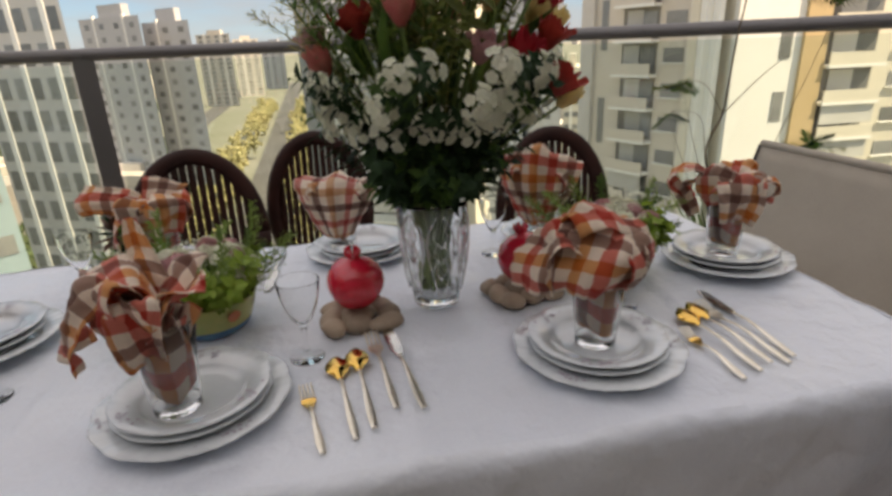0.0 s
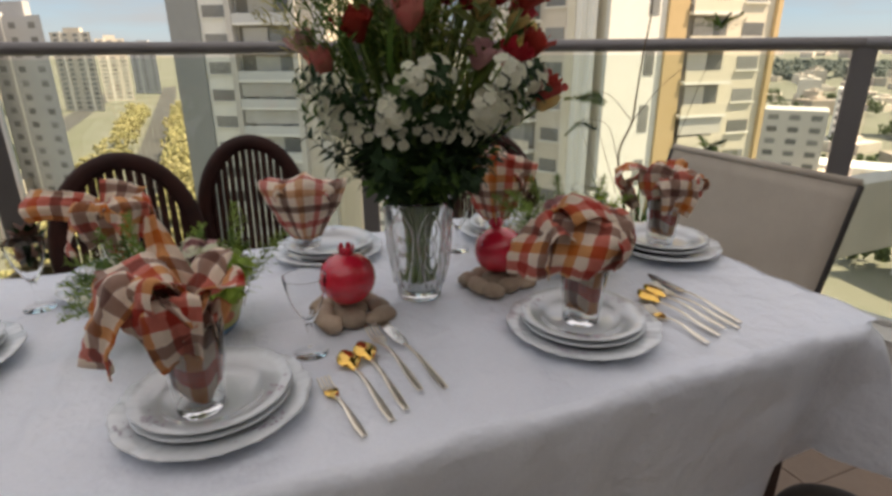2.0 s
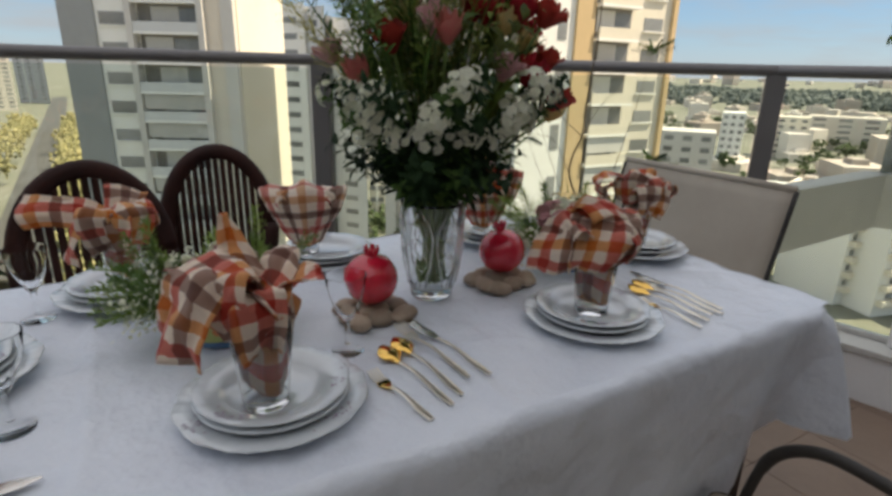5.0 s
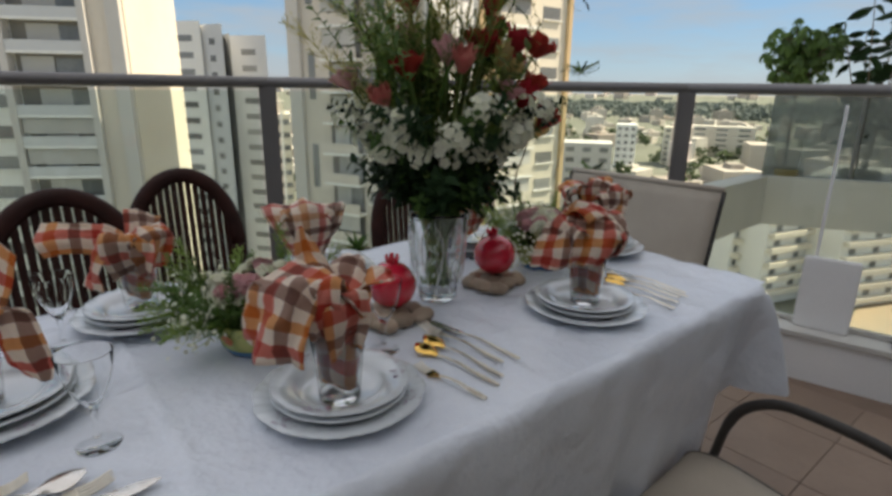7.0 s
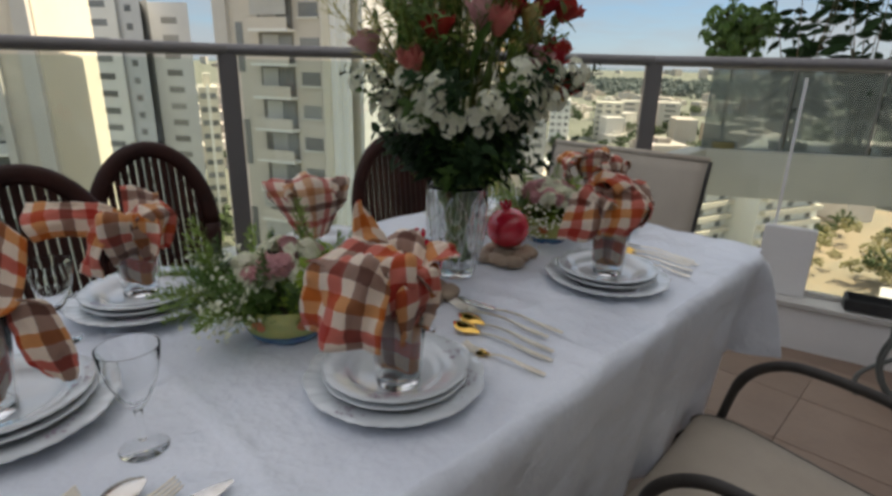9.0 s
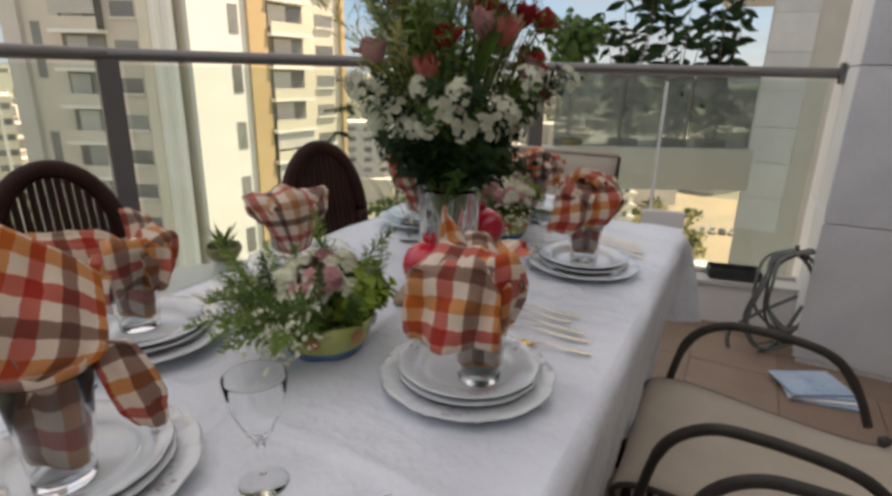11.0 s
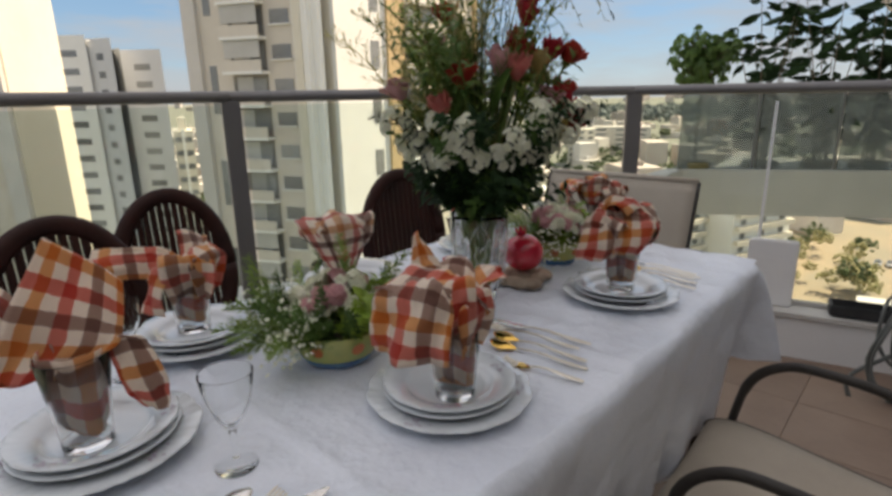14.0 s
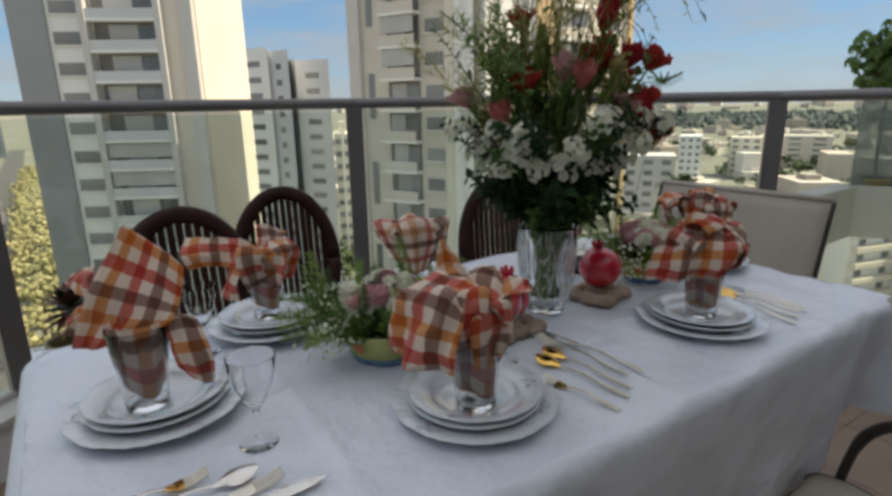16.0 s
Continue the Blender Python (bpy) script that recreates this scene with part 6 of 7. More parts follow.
TULIPS = {n: tulip_mesh(50 + i, m, open_=o) for i, (n, m, o) in enumerate((("red", M_PETAL_RED, 0.5), ("pink", M_PETAL_PINK, 0.25), ("yellow", M_PETAL_YELLOW, 0.3), ("orange", M_PETAL_ORANGE, 0.9), ("blush", M_PETAL_BLUSH, 0.8)))}
TULIP_AT = [("pink", -0.21, -0.02, 0.415), ("pink", -0.045, -0.17, 0.435), ("red", 0.02, -0.09, 0.49), ("yellow", 0.09, -0.12, 0.475), ("red", 0.15, -0.15, 0.43), ("orange", 0.20, -0.10, 0.42),
            ("yellow", 0.215, -0.04, 0.45), ("red", 0.26, -0.03, 0.49), ("blush", -0.06, -0.10, 0.475), ("orange", 0.22, -0.14, 0.385), ("blush", -0.20, 0.08, 0.42), ("red", 0.16, 0.04, 0.53),
            ("pink", 0.19, 0.00, 0.585), ("red", 0.23, 0.07, 0.50), ("yellow", 0.27, 0.05, 0.47), ("orange", -0.05, 0.10, 0.56), ("blush", 0.04, 0.18, 0.50), ("pink", 0.13, 0.19, 0.47),
            ("orange", -0.16, -0.06, 0.47), ("red", 0.06, 0.02, 0.60), ("red", 0.10, -0.08, 0.50), ("red", 0.08, -0.07, 0.55), ("red", 0.10, -0.06, 0.60), ("orange", 0.20, -0.15, 0.47), ("red", 0.15, -0.12, 0.50), ("yellow", 0.24, -0.10, 0.36), ("blush", 0.10, -0.16, 0.40)]
for n, x, y, z in TULIP_AT:
    x, y, z = 0.72 * x + q.uniform(-0.02, 0.02), 0.72 * y + q.uniform(-0.02, 0.02), z - 0.04 + q.uniform(0.0, 0.07)
    d = Vector((x * 1.2, y * 1.2, 0.22 + z * 0.4))
    part("tulip_head", TULIPS[n], None, bouquet, n + " tulip", at=aim((x, y, z - 0.02), d, q.uniform(0, 6)) @ Matrix.Diagonal((q.uniform(0.85, 1.1), q.uniform(0.8, 1.05), q.uniform(0.65, 0.95), 1)))
    g = Geo().tube(smooth_path([(0.2 * x, 0.2 * y, 0.17), (0.55 * x, 0.55 * y, 0.17 + 0.5 * (z - 0.17)), (x, y, z - 0.018)], 4), 0.0026, 6)
    part("stem", g, M_STEM, bouquet, smooth=True)

for k in range(16):
    a, z = q.uniform(0, 6.28), q.uniform(0.28, 0.44)
    g = Geo()
    leaf(g, (0, 0, 0), (0, 0, 1), q.uniform(0.09, 0.15), q.uniform(0.026, 0.044), q.uniform(0.2, 0.5), Vector((1, 0, 0)))
    part("tulip_leaf", g, (M_LEAF, M_LEAF_LIGHT, M_LEAF_OLIVE)[k % 3], bouquet, at=aim((0.09 * math.cos(a), 0.09 * math.sin(a), z), (0.5 * math.cos(a), 0.5 * math.sin(a), 1), q.uniform(0, 6)))

# ---- pomegranates on stones ----


def pomegranate(at, tilt, rz, r=0.047):
    ob = thing("pomegranate", "glossy red pomegranate resting on river stones", "fruit", at, rz, "pomegranates")

    def lump(rr, z, a):
        return rr * (1 + 0.025 * math.sin(3 * a + 1) + 0.018 * math.sin(5 * a)), z
    prof = [(0, -r)] + [(r * math.sin(math.pi * t), -r * math.cos(math.pi * t) * 0.95) for t in (0.06, 0.12, 0.2, 0.3, 0.4, 0.5, 0.6, 0.7, 0.8, 0.88, 0.93)] + [(r * 0.20, r * 0.98), (0, r * 0.97)]
    part("fruit", Geo().lathe(prof, 32, warp=lump), M_POMEGRANATE, ob, smooth=True, at=Matrix.Rotation(tilt, 4, "X"))
    crown = Geo()
    for k in range(6):
        a = k * math.pi / 3

        def fn(u, v, a=a):
            b = a + (v - 0.5) * 1.02 * (1 - 0.45 * u)
            rr = r * (0.17 + 0.10 * math.sin(2.4 * u))
            return Vector((rr * math.cos(b), rr * math.sin(b), r * (0.93 + 0.33 * u)))
        crown.sheet(fn, 4, 3)
    thicken(part("crown", crown, M_POMEGRANATE, ob, smooth=True, at=Matrix.Rotation(tilt, 4, "X")), 0.002)
    return ob


def pebble(c, s, rz, seed, group):
    g = Geo()
    bm = bmesh.new()
    bmesh.ops.create_icosphere(bm, subdivisions=3, radius=1.0)
    bm.verts.index_update()
    vs = []
    for w in bm.verts:
        k = 1 + 0.18 * noise.noise(w.co * 1.1 + Vector((seed, 0, 0))) + 0.05 * noise.noise(w.co * 4 + Vector((0, seed, 0)))
        vs.append((w.co.x * k * s[0], w.co.y * k * s[1], w.co.z * k * s[2]))
    g.add(vs, [[w.index for w in f.verts] for f in bm.faces])
    bm.free()
    ob = tagged(new("stone", g.mesh("stone", M_PEBBLE, True)), "smooth brown river stone on the tablecloth", "stone", group)
    ob.matrix_basis = Matrix.Translation(c) @ Matrix.Rotation(rz, 4, "Z")
    return ob


for i, (cx, cy) in enumerate(((0.005, 0.842), (0.292, 0.868))):
    for k in range(8):
        a = k * 0.785 + 0.3 * i
        rr = 0.043 + 0.010 * math.sin(3 * k)
        pebble((cx + rr * math.cos(a) * 1.15, cy + rr * math.sin(a), TABLE_Z + 0.0135), (0.026 + 0.005 * math.sin(2 * k), 0.019, 0.013), a + 1.3, 3.1 * k + i, "river stones")
    pebble((cx, cy, TABLE_Z + 0.016), (0.03, 0.028, 0.014), 0.4, 40 + i, "river stones")
    pomegranate((cx + (0.0, 0.008)[i], cy + 0.004, TABLE_Z + 0.072), (0.06, -0.15)[i], 0.6 * i)

# ---- flower bowls ----


def gypsophila_mesh(seed, length):
    """Hair-thin branching stems tipped with tiny white dots, along +z."""
    q = random.Random(seed)
    stems, dots = Geo(), Geo()
    for k in range(16):
        t = length * q.uniform(0.25, 0.7)
        a, b = q.uniform(0, 6.28), length * q.uniform(0.12, 0.42)
        tip = Vector((b * math.cos(a), b * math.sin(a), t + length * q.uniform(0.1, 0.35)))
        stems.tube([(0, 0, 0), (0.2 * tip.x, 0.2 * tip.y, t * 0.7), tip], 0.0005, 3)
        for m in range(5):
            p = tip + Vector((q.gauss(0, 1), q.gauss(0, 1), q.gauss(0, 1))) * 0.010
            floret(dots, p, Vector((q.gauss(0, 1), q.gauss(0, 1), 1.5)), 0.0035, q)
    return stems.mesh("stem", M_LEAF_LIGHT), dots.mesh("tiny_blossoms", M_PETAL_WHITE)



def flower_bowl(at, seed, r, pink, fern_to, label):
    q = random.Random(seed)
    ob = thing("flower_bowl", label, "flowers", (at[0], at[1], TABLE_Z + 0.002), 0, "flower bowls")
    h = 0.062
    prof = [(0.0, 0.006), (r * 0.55, 0.007), (r * 0.85, 0.030), (r * 0.97, h - 0.003), (r, h), (r * 1.02, h - 0.003), (r * 0.93, 0.034), (r * 0.87, 0.020)]
    part("bowl", Geo().lathe(prof + [(r * 0.86, 0.018)], 40), M_BOWL_G, ob, "green and yellow painted ceramic bowl", smooth=True)
    part("foot_band", Geo().lathe([(r * 0.865, 0.0185), (r * 0.78, 0.008), (r * 0.70, 0.0), (0.0, 0.0)], 40), M_BOWL_B, ob, "blue glazed band", smooth=True)
    for k in range(7):
        a = k * 0.9
        g = Geo()
        c = Vector((r * 0.985 * math.cos(a), r * 0.985 * math.sin(a), h * 0.68))
        n = Vector((math.cos(a), math.sin(a), -0.35)).normalized()
        s = n.orthogonal().normalized()
        o = n.cross(s)
        g.add([c + n * 0.0016 + (s * math.cos(t * 0.785) + o * math.sin(t * 0.785)) * 0.0115 for t in range(8)], [tuple(range(8))])
        part("painted_dot", g, M_BOWL_O, ob, "orange painted spot")
    part("soil", Geo().lathe([(0.0, h * 0.75), (r * 0.9, h * 0.72), (r * 0.8, h * 0.5), (0, h * 0.5)], 24), M_SOIL, ob)
    fern = feather_mesh(seed + 1, 0.15, M_LEAF_MID, 70)
    fern2 = feather_mesh(seed + 2, 0.18, M_LEAF_LIGHT, 70)
    sp = sprig_mesh(seed + 3, 0.09, 16, 0.026, 0.011, M_LEAF)
    for k in range(44 if pink < 0.5 else 18):
        a = fern_to + q.gauss(0, 0.95) if k % 3 else fern_to + q.gauss(0, 1.6)
        d = Vector((math.cos(a), math.sin(a), q.uniform(0.45, 1.2)))
        part("fern_spray" if k % 3 else "leaf_sprig", (sp, fern, fern2)[k % 3], None, ob,
             at=aim(Vector((0.35 * r * d.x, 0.35 * r * d.y, h * 0.7)), d, q.uniform(0, 6)) @ Matrix.Scale(q.uniform(0.7, 1.0), 4))
    tuft = sprig_mesh(seed + 5, 0.10, 26, 0.034, 0.018, M_LEAF_LIME)
    for k in range(36):
        a = q.gauss(-0.6, 0.6)
        part("leaf_sprig", tuft, None, ob, at=aim(Vector((0.4 * r * math.cos(a), 0.4 * r * math.sin(a), h * 0.75)), (math.cos(a), math.sin(a), q.uniform(0.8, 1.7)), q.uniform(0, 6)) @ Matrix.Scale(q.uniform(0.6, 1.0), 4))
    for k in range(40):
        a, rr = q.uniform(0, 6.28), 1.0 * r * math.sqrt(q.random())
        part("flower_head", phlox_mesh(seed + 10 + k % 4, M_PETAL_BLUSH if q.random() < pink else M_PETAL_WHITE, 9, 0.015, 0.0100), None, ob,
             at=aim((rr * math.cos(a), rr * math.sin(a), h + 0.066 - 6.5 * rr * rr + q.uniform(-0.012, 0.010)), (0.6 * math.cos(a), 0.6 * math.sin(a), 1), q.uniform(0, 6)))
    if pink > 0.5:
        for k in range(9):
            a = 0.4 + 0.7 * k + q.uniform(-0.2, 0.2)
            g = Geo()
            leaf(g, (0, 0, 0), (0, 0, 1), q.uniform(0.07, 0.11), q.uniform(0.032, 0.046), 0.5, Vector((1, 0, 0)))
            part("broad_leaf", g, (M_LEAF_OLIVE, M_LEAF_LIGHT)[k % 2], ob, at=aim((0.5 * r * math.cos(a), 0.5 * r * math.sin(a), h), (math.cos(a), math.sin(a), q.uniform(0.5, 1.3)), q.uniform(0, 6)))
    gyp = [gypsophila_mesh(seed + 40 + k, 0.11) for k in range(3)]
    for k in range(6):
        a = fern_to + 0.5 + q.gauss(0, 1.2)
        m = aim(Vector((0.6 * r * math.cos(a), 0.6 * r * math.sin(a), h * 0.8)), (math.cos(a), math.sin(a), q.uniform(0.05, 1.0)), q.uniform(0, 6)) @ Matrix.Scale(q.uniform(0.7, 1.1), 4)
        spray = part("blossom_spray", gyp[k % 3][0], None, ob, at=m)
        tagged(part("tiny_blossoms", gyp[k % 3][1], None, spray), kind="stuff")
    return ob


flower_bowl((-0.232, 0.888), 71, 0.074, 0.35, 2.6, "painted ceramic bowl of white blossoms and feathery ferns")
flower_bowl((0.480, 0.890), 95, 0.062, 0.55, 1.3, "painted ceramic bowl of pink and white blossoms")

# ---- wooden chairs ----


def wooden_chair(rx):
    ob = thing("dining_chair", "dark mahogany dining chair with an oval slatted back", "chair", group="wooden dining chairs")
    rz_, cz = 0.235, 0.662
    lean = lambda z: 0.10 + 0.16 * (z - 0.45)
    ring = []
    for k in range(49):
        a = 2 * math.pi * k / 48
        z = cz + rz_ * math.sin(a)
        ring.append((rx * math.cos(a), lean(z), z))
    part("back_frame", Geo().tube(ring, 0.016, 10, 1.55), M_WOOD_DARK, ob, smooth=True)
    n = 13
    for k in range(n):
        x = (rx - 0.022) * (-1 + 2 * (k + 0.5) / n)
        hh = rz_ * math.sqrt(max(0.0, 1 - (x / rx) ** 2)) - 0.012
        a, b = cz - hh, cz + hh
        hw = (rx - 0.022) / n * 0.78
        line = [(lean(a), a), (lean((a + b) / 2) + 0.006, (a + b) / 2), (lean(b), b)]
        ring_of = [[(x - hw, y - 0.004, z), (x - 0.4 * hw, y - 0.0065, z), (x + 0.4 * hw, y - 0.0065, z), (x + hw, y - 0.004, z), (x + hw, y + 0.005, z), (x - hw, y + 0.005, z)] for y, z in line]
        fs = [(6 * i + j, 6 * i + (j + 1) % 6, 6 * i + 6 + (j + 1) % 6, 6 * i + 6 + j) for i in range(2) for j in range(6)]
        part("slat", Geo().add([p for r6 in ring_of for p in r6], fs + [(5, 4, 3, 2, 1, 0), (12, 13, 14, 15, 16, 17)]), M_WOOD_DARK, ob)
    part("seat", Geo().soft_box((0, -0.12, 0.44), (0.46, 0.44, 0.035), 0.014), M_WOOD_DARK, ob)
    for sx in (-0.19, 0.19):
        part("leg", Geo().tube([(sx, -0.30, 0.0), (sx, -0.30, 0.43)], [0.015, 0.022], 10), M_WOOD_DARK, ob, smooth=True, angle=40)
        part("leg", Geo().tube([(sx, 0.13, 0.0), (sx, 0.09, 0.43), (sx * 0.95, lean(0.5), 0.52)], [0.015, 0.022, 0.018], 10), M_WOOD_DARK, ob, smooth=True, angle=40)
    return ob


chair = wooden_chair(0.172)
chair.matrix_basis = pose(-0.412, 1.545, 0, 0, 0, 4)
narrow = wooden_chair(0.156)
narrow.matrix_basis = pose(-0.097, 1.750, 0, 0, 0, -8)
copy_thing(narrow, pose(0.62, 1.50, 0, 0, 0, -14))

# ---- sling armchairs ----


def sling_chair(label, w=0.265, back=0.0):
    """A patio armchair: facing +y, floor at its base, front edge of the seat near y = 0.28."""
    ob = thing("armchair", label, "chair", group="sling armchairs")
    k = w / 0.265
    side = [(0.292, 0.360), (0.306, 0.392), (0.275, 0.416), (0.20, 0.420), (0.0, 0.392), (-0.16, 0.378), (-0.215, 0.40), (-0.26, 0.50), (-0.32, 0.68), (-0.380, 0.897)]
    prof = smooth_path([(y, 0, z) for y, z in side], 6)

    def fn(u, v):
        i = u * (len(prof) - 1)
        j = min(int(i), len(prof) - 2)
        p = prof[j].lerp(prof[j + 1], i - j)
        sag = 0.018 * (1 - (2 * v - 1) ** 2) * math.sin(math.pi * u)
        return Vector((w * (2 * v - 1), p.x - sag * 0.4, p.z - sag))
    s = part("sling", Geo().sheet(fn, 48, 12), M_SLING, ob, "beige woven mesh sling", smooth=True)
    thicken(s, 0.004)
    for sx in (-1, 1):
        part("side_rail", Geo().tube([(sx * (w + 0.003), p.x, p.z - 0.004) for p in prof], 0.0065, 8), M_FRAME, ob, smooth=True)
        arm = smooth_path([(sx * k * 0.285, 0.255, 0.0), (sx * k * 0.285, 0.262, 0.30), (sx * k * 0.285, 0.250, 0.44), (sx * k * 0.285, 0.222, 0.535), (sx * k * 0.285, 0.16, 0.585), (sx * k * 0.285, 0.08, 0.592), (sx * k * 0.285, -0.03, 0.580), (sx * k * 0.283, -0.09 - back, 0.552), (sx * k * 0.280, -0.135 - back, 0.490), (sx * k * 0.274, -0.165 - back, 0.42)], 6)
        part("arm_frame", Geo().tube(arm, [0.0095 if p.z < 0.5 else 0.0112 for p in arm], 10, 0.85), M_FRAME, ob, "dark bronze tube arm", smooth=True)
        part("leg", Geo().tube(smooth_path([(sx * k * 0.274, -0.20, 0.40), (sx * k * 0.28, -0.24, 0.2), (sx * k * 0.285, -0.30, 0.0)], 5), 0.0135, 10), M_FRAME, ob, smooth=True)
    part("cross_bar", Geo().tube([(-w, 0.285, 0.355), (w, 0.285, 0.355)], 0.011, 8), M_FRAME, ob, smooth=True)
    part("cross_bar", Geo().tube([(-w, -0.382, 0.897), (w, -0.382, 0.897)], 0.0095, 8), M_SLING, ob, "fabric-wrapped bar", smooth=True)
    return ob


sling = sling_chair("patio armchair with beige mesh sling and dark tube frame", 0.216)
sling.matrix_basis = pose(0.345, 0.192, 0, 0, 0, 1)
copy_thing(sling, pose(-0.215, 0.10, 0, 0, 0, 4))
head_chair = sling_chair("patio armchair with beige mesh sling and dark tube frame", 0.265, 0.06)
head_chair.matrix_basis = pose(0.72, 1.00, 0, 0, 0, 92)

# ---- small things on and round the balcony ----
succ = thing("succulent_pot", "small succulent in an olive glazed bowl on a stand", "plant", (0.89, 2.47, 0.2815))
part("stand", Geo().lathe([(0, 0.002), (0.045, 0.002), (0.05, -0.02), (0.058, -0.07), (0.06, -0.08), (0, -0.08)], 24), M_STUCCO, succ, "pale stone stand", smooth=True, angle=40)
part("pot", Geo().lathe([(0, 0.01), (0.05, 0.012), (0.074, 0.04), (0.072, 0.068), (0.078, 0.072), (0.084, 0.045), (0.064, 0.008), (0.045, 0.0025), (0, 0.0025)], 28), M_POT, succ, smooth=True)
part("soil", Geo().lathe([(0, 0.058), (0.055, 0.056), (0.05, 0.05), (0, 0.05)], 20), M_SOIL, succ)
for k in range(16):
    a = k * 2.4
    g = Geo()
    leaf(g, (0, 0, 0.055), (math.cos(a), math.sin(a), 0.7 + 0.10 * k), 0.09 + 0.004 * k, 0.02, 0.15)
    part("leaf", g, M_LEAF, succ)

rosette = thing("rosette_plant", "red-brown rosette succulent on a short stem in a dark pot", "plant", (-0.70, 1.84, 0.0))
part("pot", Geo().lathe([(0, 0.02), (0.05, 0.02), (0.06, 0.3), (0.066, 0.56), (0.072, 0.57), (0.076, 0.55), (0.066, 0.28), (0.055, 0), (0, 0)], 28), M_POT, rosette, smooth=True)
part("soil", Geo().lathe([(0, 0.54), (0.064, 0.53), (0.06, 0.5), (0, 0.5)], 20), M_SOIL, rosette)
part("stem", Geo().tube([(0, 0, 0.53), (0.004, 0, 0.64)], [0.012, 0.016], 8), M_TWIG, rosette, smooth=True)
for k in range(48):
    a, rise = k * 2.4, -0.75 + 0.045 * k
    g = Geo()
    leaf(g, (0, 0, 0.635 + 0.0008 * k), (math.cos(a), math.sin(a), rise), 0.086 - 0.0005 * k, 0.033, -0.12)
    part("leaf", g, (M_LEAF_RUST, M_LEAF_RUST, M_LEAF_DARK)[k % 3], rosette)

# slender potted shrub on the ledge by the railing
q = random.Random(23)
shrub = thing("potted_shrub", "slender branching shrub with feathery fronds in a pot by the railing", "plant", (1.30, 1.62, 0.0))
part("pot", Geo().lathe([(0, 0.02), (0.10, 0.02), (0.13, 0.32), (0.14, 0.33), (0.145, 0.31), (0.115, 0), (0, 0)], 28), M_POT, shrub, smooth=True)
part("soil", Geo().lathe([(0, 0.30), (0.125, 0.29), (0.12, 0.25), (0, 0.25)], 20), M_SOIL, shrub)
FRONDS = []
for s_ in range(3):
    g = Geo()
    qq = random.Random(s_)
    for k in range(9):
        for side in (-1, 1):
            leaf(g, (0, 0, 0.016 * k), (side * (1.0 - 0.06 * k), qq.uniform(-0.2, 0.2), qq.uniform(0.5, 0.9)), (0.055 - 0.003 * k) * qq.uniform(0.8, 1.15), 0.011, 0.2)
    g.tube([(0, 0, 0), (0, 0.004, 0.15)], 0.0012, 4)
    FRONDS.append(g.mesh("frond", (M_LEAF_DARK, M_LEAF, M_LEAF_OLIVE)[s_]))


def twig(points, r0):
    p = smooth_path(points, 6)
    part("branch", Geo().tube(p, [r0 * (1 - 0.6 * i / len(p)) for i in range(len(p))], 6), M_TWIG, shrub, smooth=True)
    return p


STEM = [(0.0, 0.0, 0.29), (0.02, 0.02, 0.52), (-0.077, 0.063, 0.768), (-0.050, 0.042, 0.921), (-0.045, 0.039, 1.011), (-0.038, 0.034, 1.165), (-0.030, 0.027, 1.262), (-0.027, 0.025, 1.446)]
twig(STEM, 0.0048)
twig([STEM[3], (0.30, 0.30, 1.02), (0.40, 0.28, 1.10)], 0.0022)
twig([STEM[3], (0.14, 0.42, 0.98), (0.08, 0.48, 1.00)], 0.0018)
twig([STEM[2], (0.12, 0.40, 0.86), (0.06, 0.50, 0.88)], 0.0018)
for (x, y, z), n, lift in (((0.416, 0.139, 1.253), 7, 0.3), ((0.033, -0.245, 0.857), 6, 0.1), ((0.08, 0.48, 0.98), 5, -0.5), ((0.06, 0.52, 0.86), 4, -0.7)):
    twig([(0.4 * x, 0.4 * y, 0.62 * z), (0.8 * x, 0.8 * y, 0.86 * z), (x, y, z)], 0.0016)
    for k in range(n):
        a = 2 * math.pi * k / n + q.uniform(-0.4, 0.4)
        part("frond", FRONDS[k % 3], None, shrub, at=aim((x, y, z), (math.cos(a), math.sin(a), lift + q.uniform(-0.3, 0.4)), q.uniform(0, 6)) @ Matrix.Scale(q.uniform(0.55, 0.8), 4))
for k in range(30):
    a = k * 2.4
    g = Geo()
    leaf(g, (0.04 * math.cos(a), 0.04 * math.sin(a), 0.29), (0.35 * math.cos(a), 0.35 * math.sin(a), 1), q.uniform(0.25, 0.5), 0.018, 0.15)
    part("grass_blade", g, M_LEAF, shrub)

# hose, tray, papers, board
hose = thing("garden_hose", "grey garden hose coiled on the wall pier", "hose", (1.785, 0.095, 0.335), radians(-62))
part("hook", Geo().tube([(0, -0.02, 0.13), (0, 0.05, 0.13), (0, 0.06, 0.16)], 0.009, 8), M_FRAME, hose, smooth=True)
q = random.Random(4)
for k in range(8):
    rx, rz2, ph = q.uniform(0.09, 0.16), q.uniform(0.17, 0.24), q.uniform(-0.3, 0.3)
    ring = [(rx * math.sin(2 * math.pi * t / 30) + ph * 0.25 * math.cos(2 * math.pi * t / 30), 0.012 + 0.008 * k + 0.012 * math.sin(t), 0.14 - rz2 + rz2 * math.cos(2 * math.pi * t / 30)) for t in range(31)]
    part("coil", Geo().tube(ring, 0.0068, 8), M_HOSE, hose, smooth=True)
part("coil", Geo().tube(smooth_path([(0.02, 0.02, -0.05), (-0.12, 0.06, -0.16), (-0.20, 0.09, -0.26), (-0.16, 0.08, -0.36), (-0.02, 0.05, -0.30), (0.06, 0.03, -0.10)], 8), 0.0085, 8), M_HOSE, hose, smooth=True)

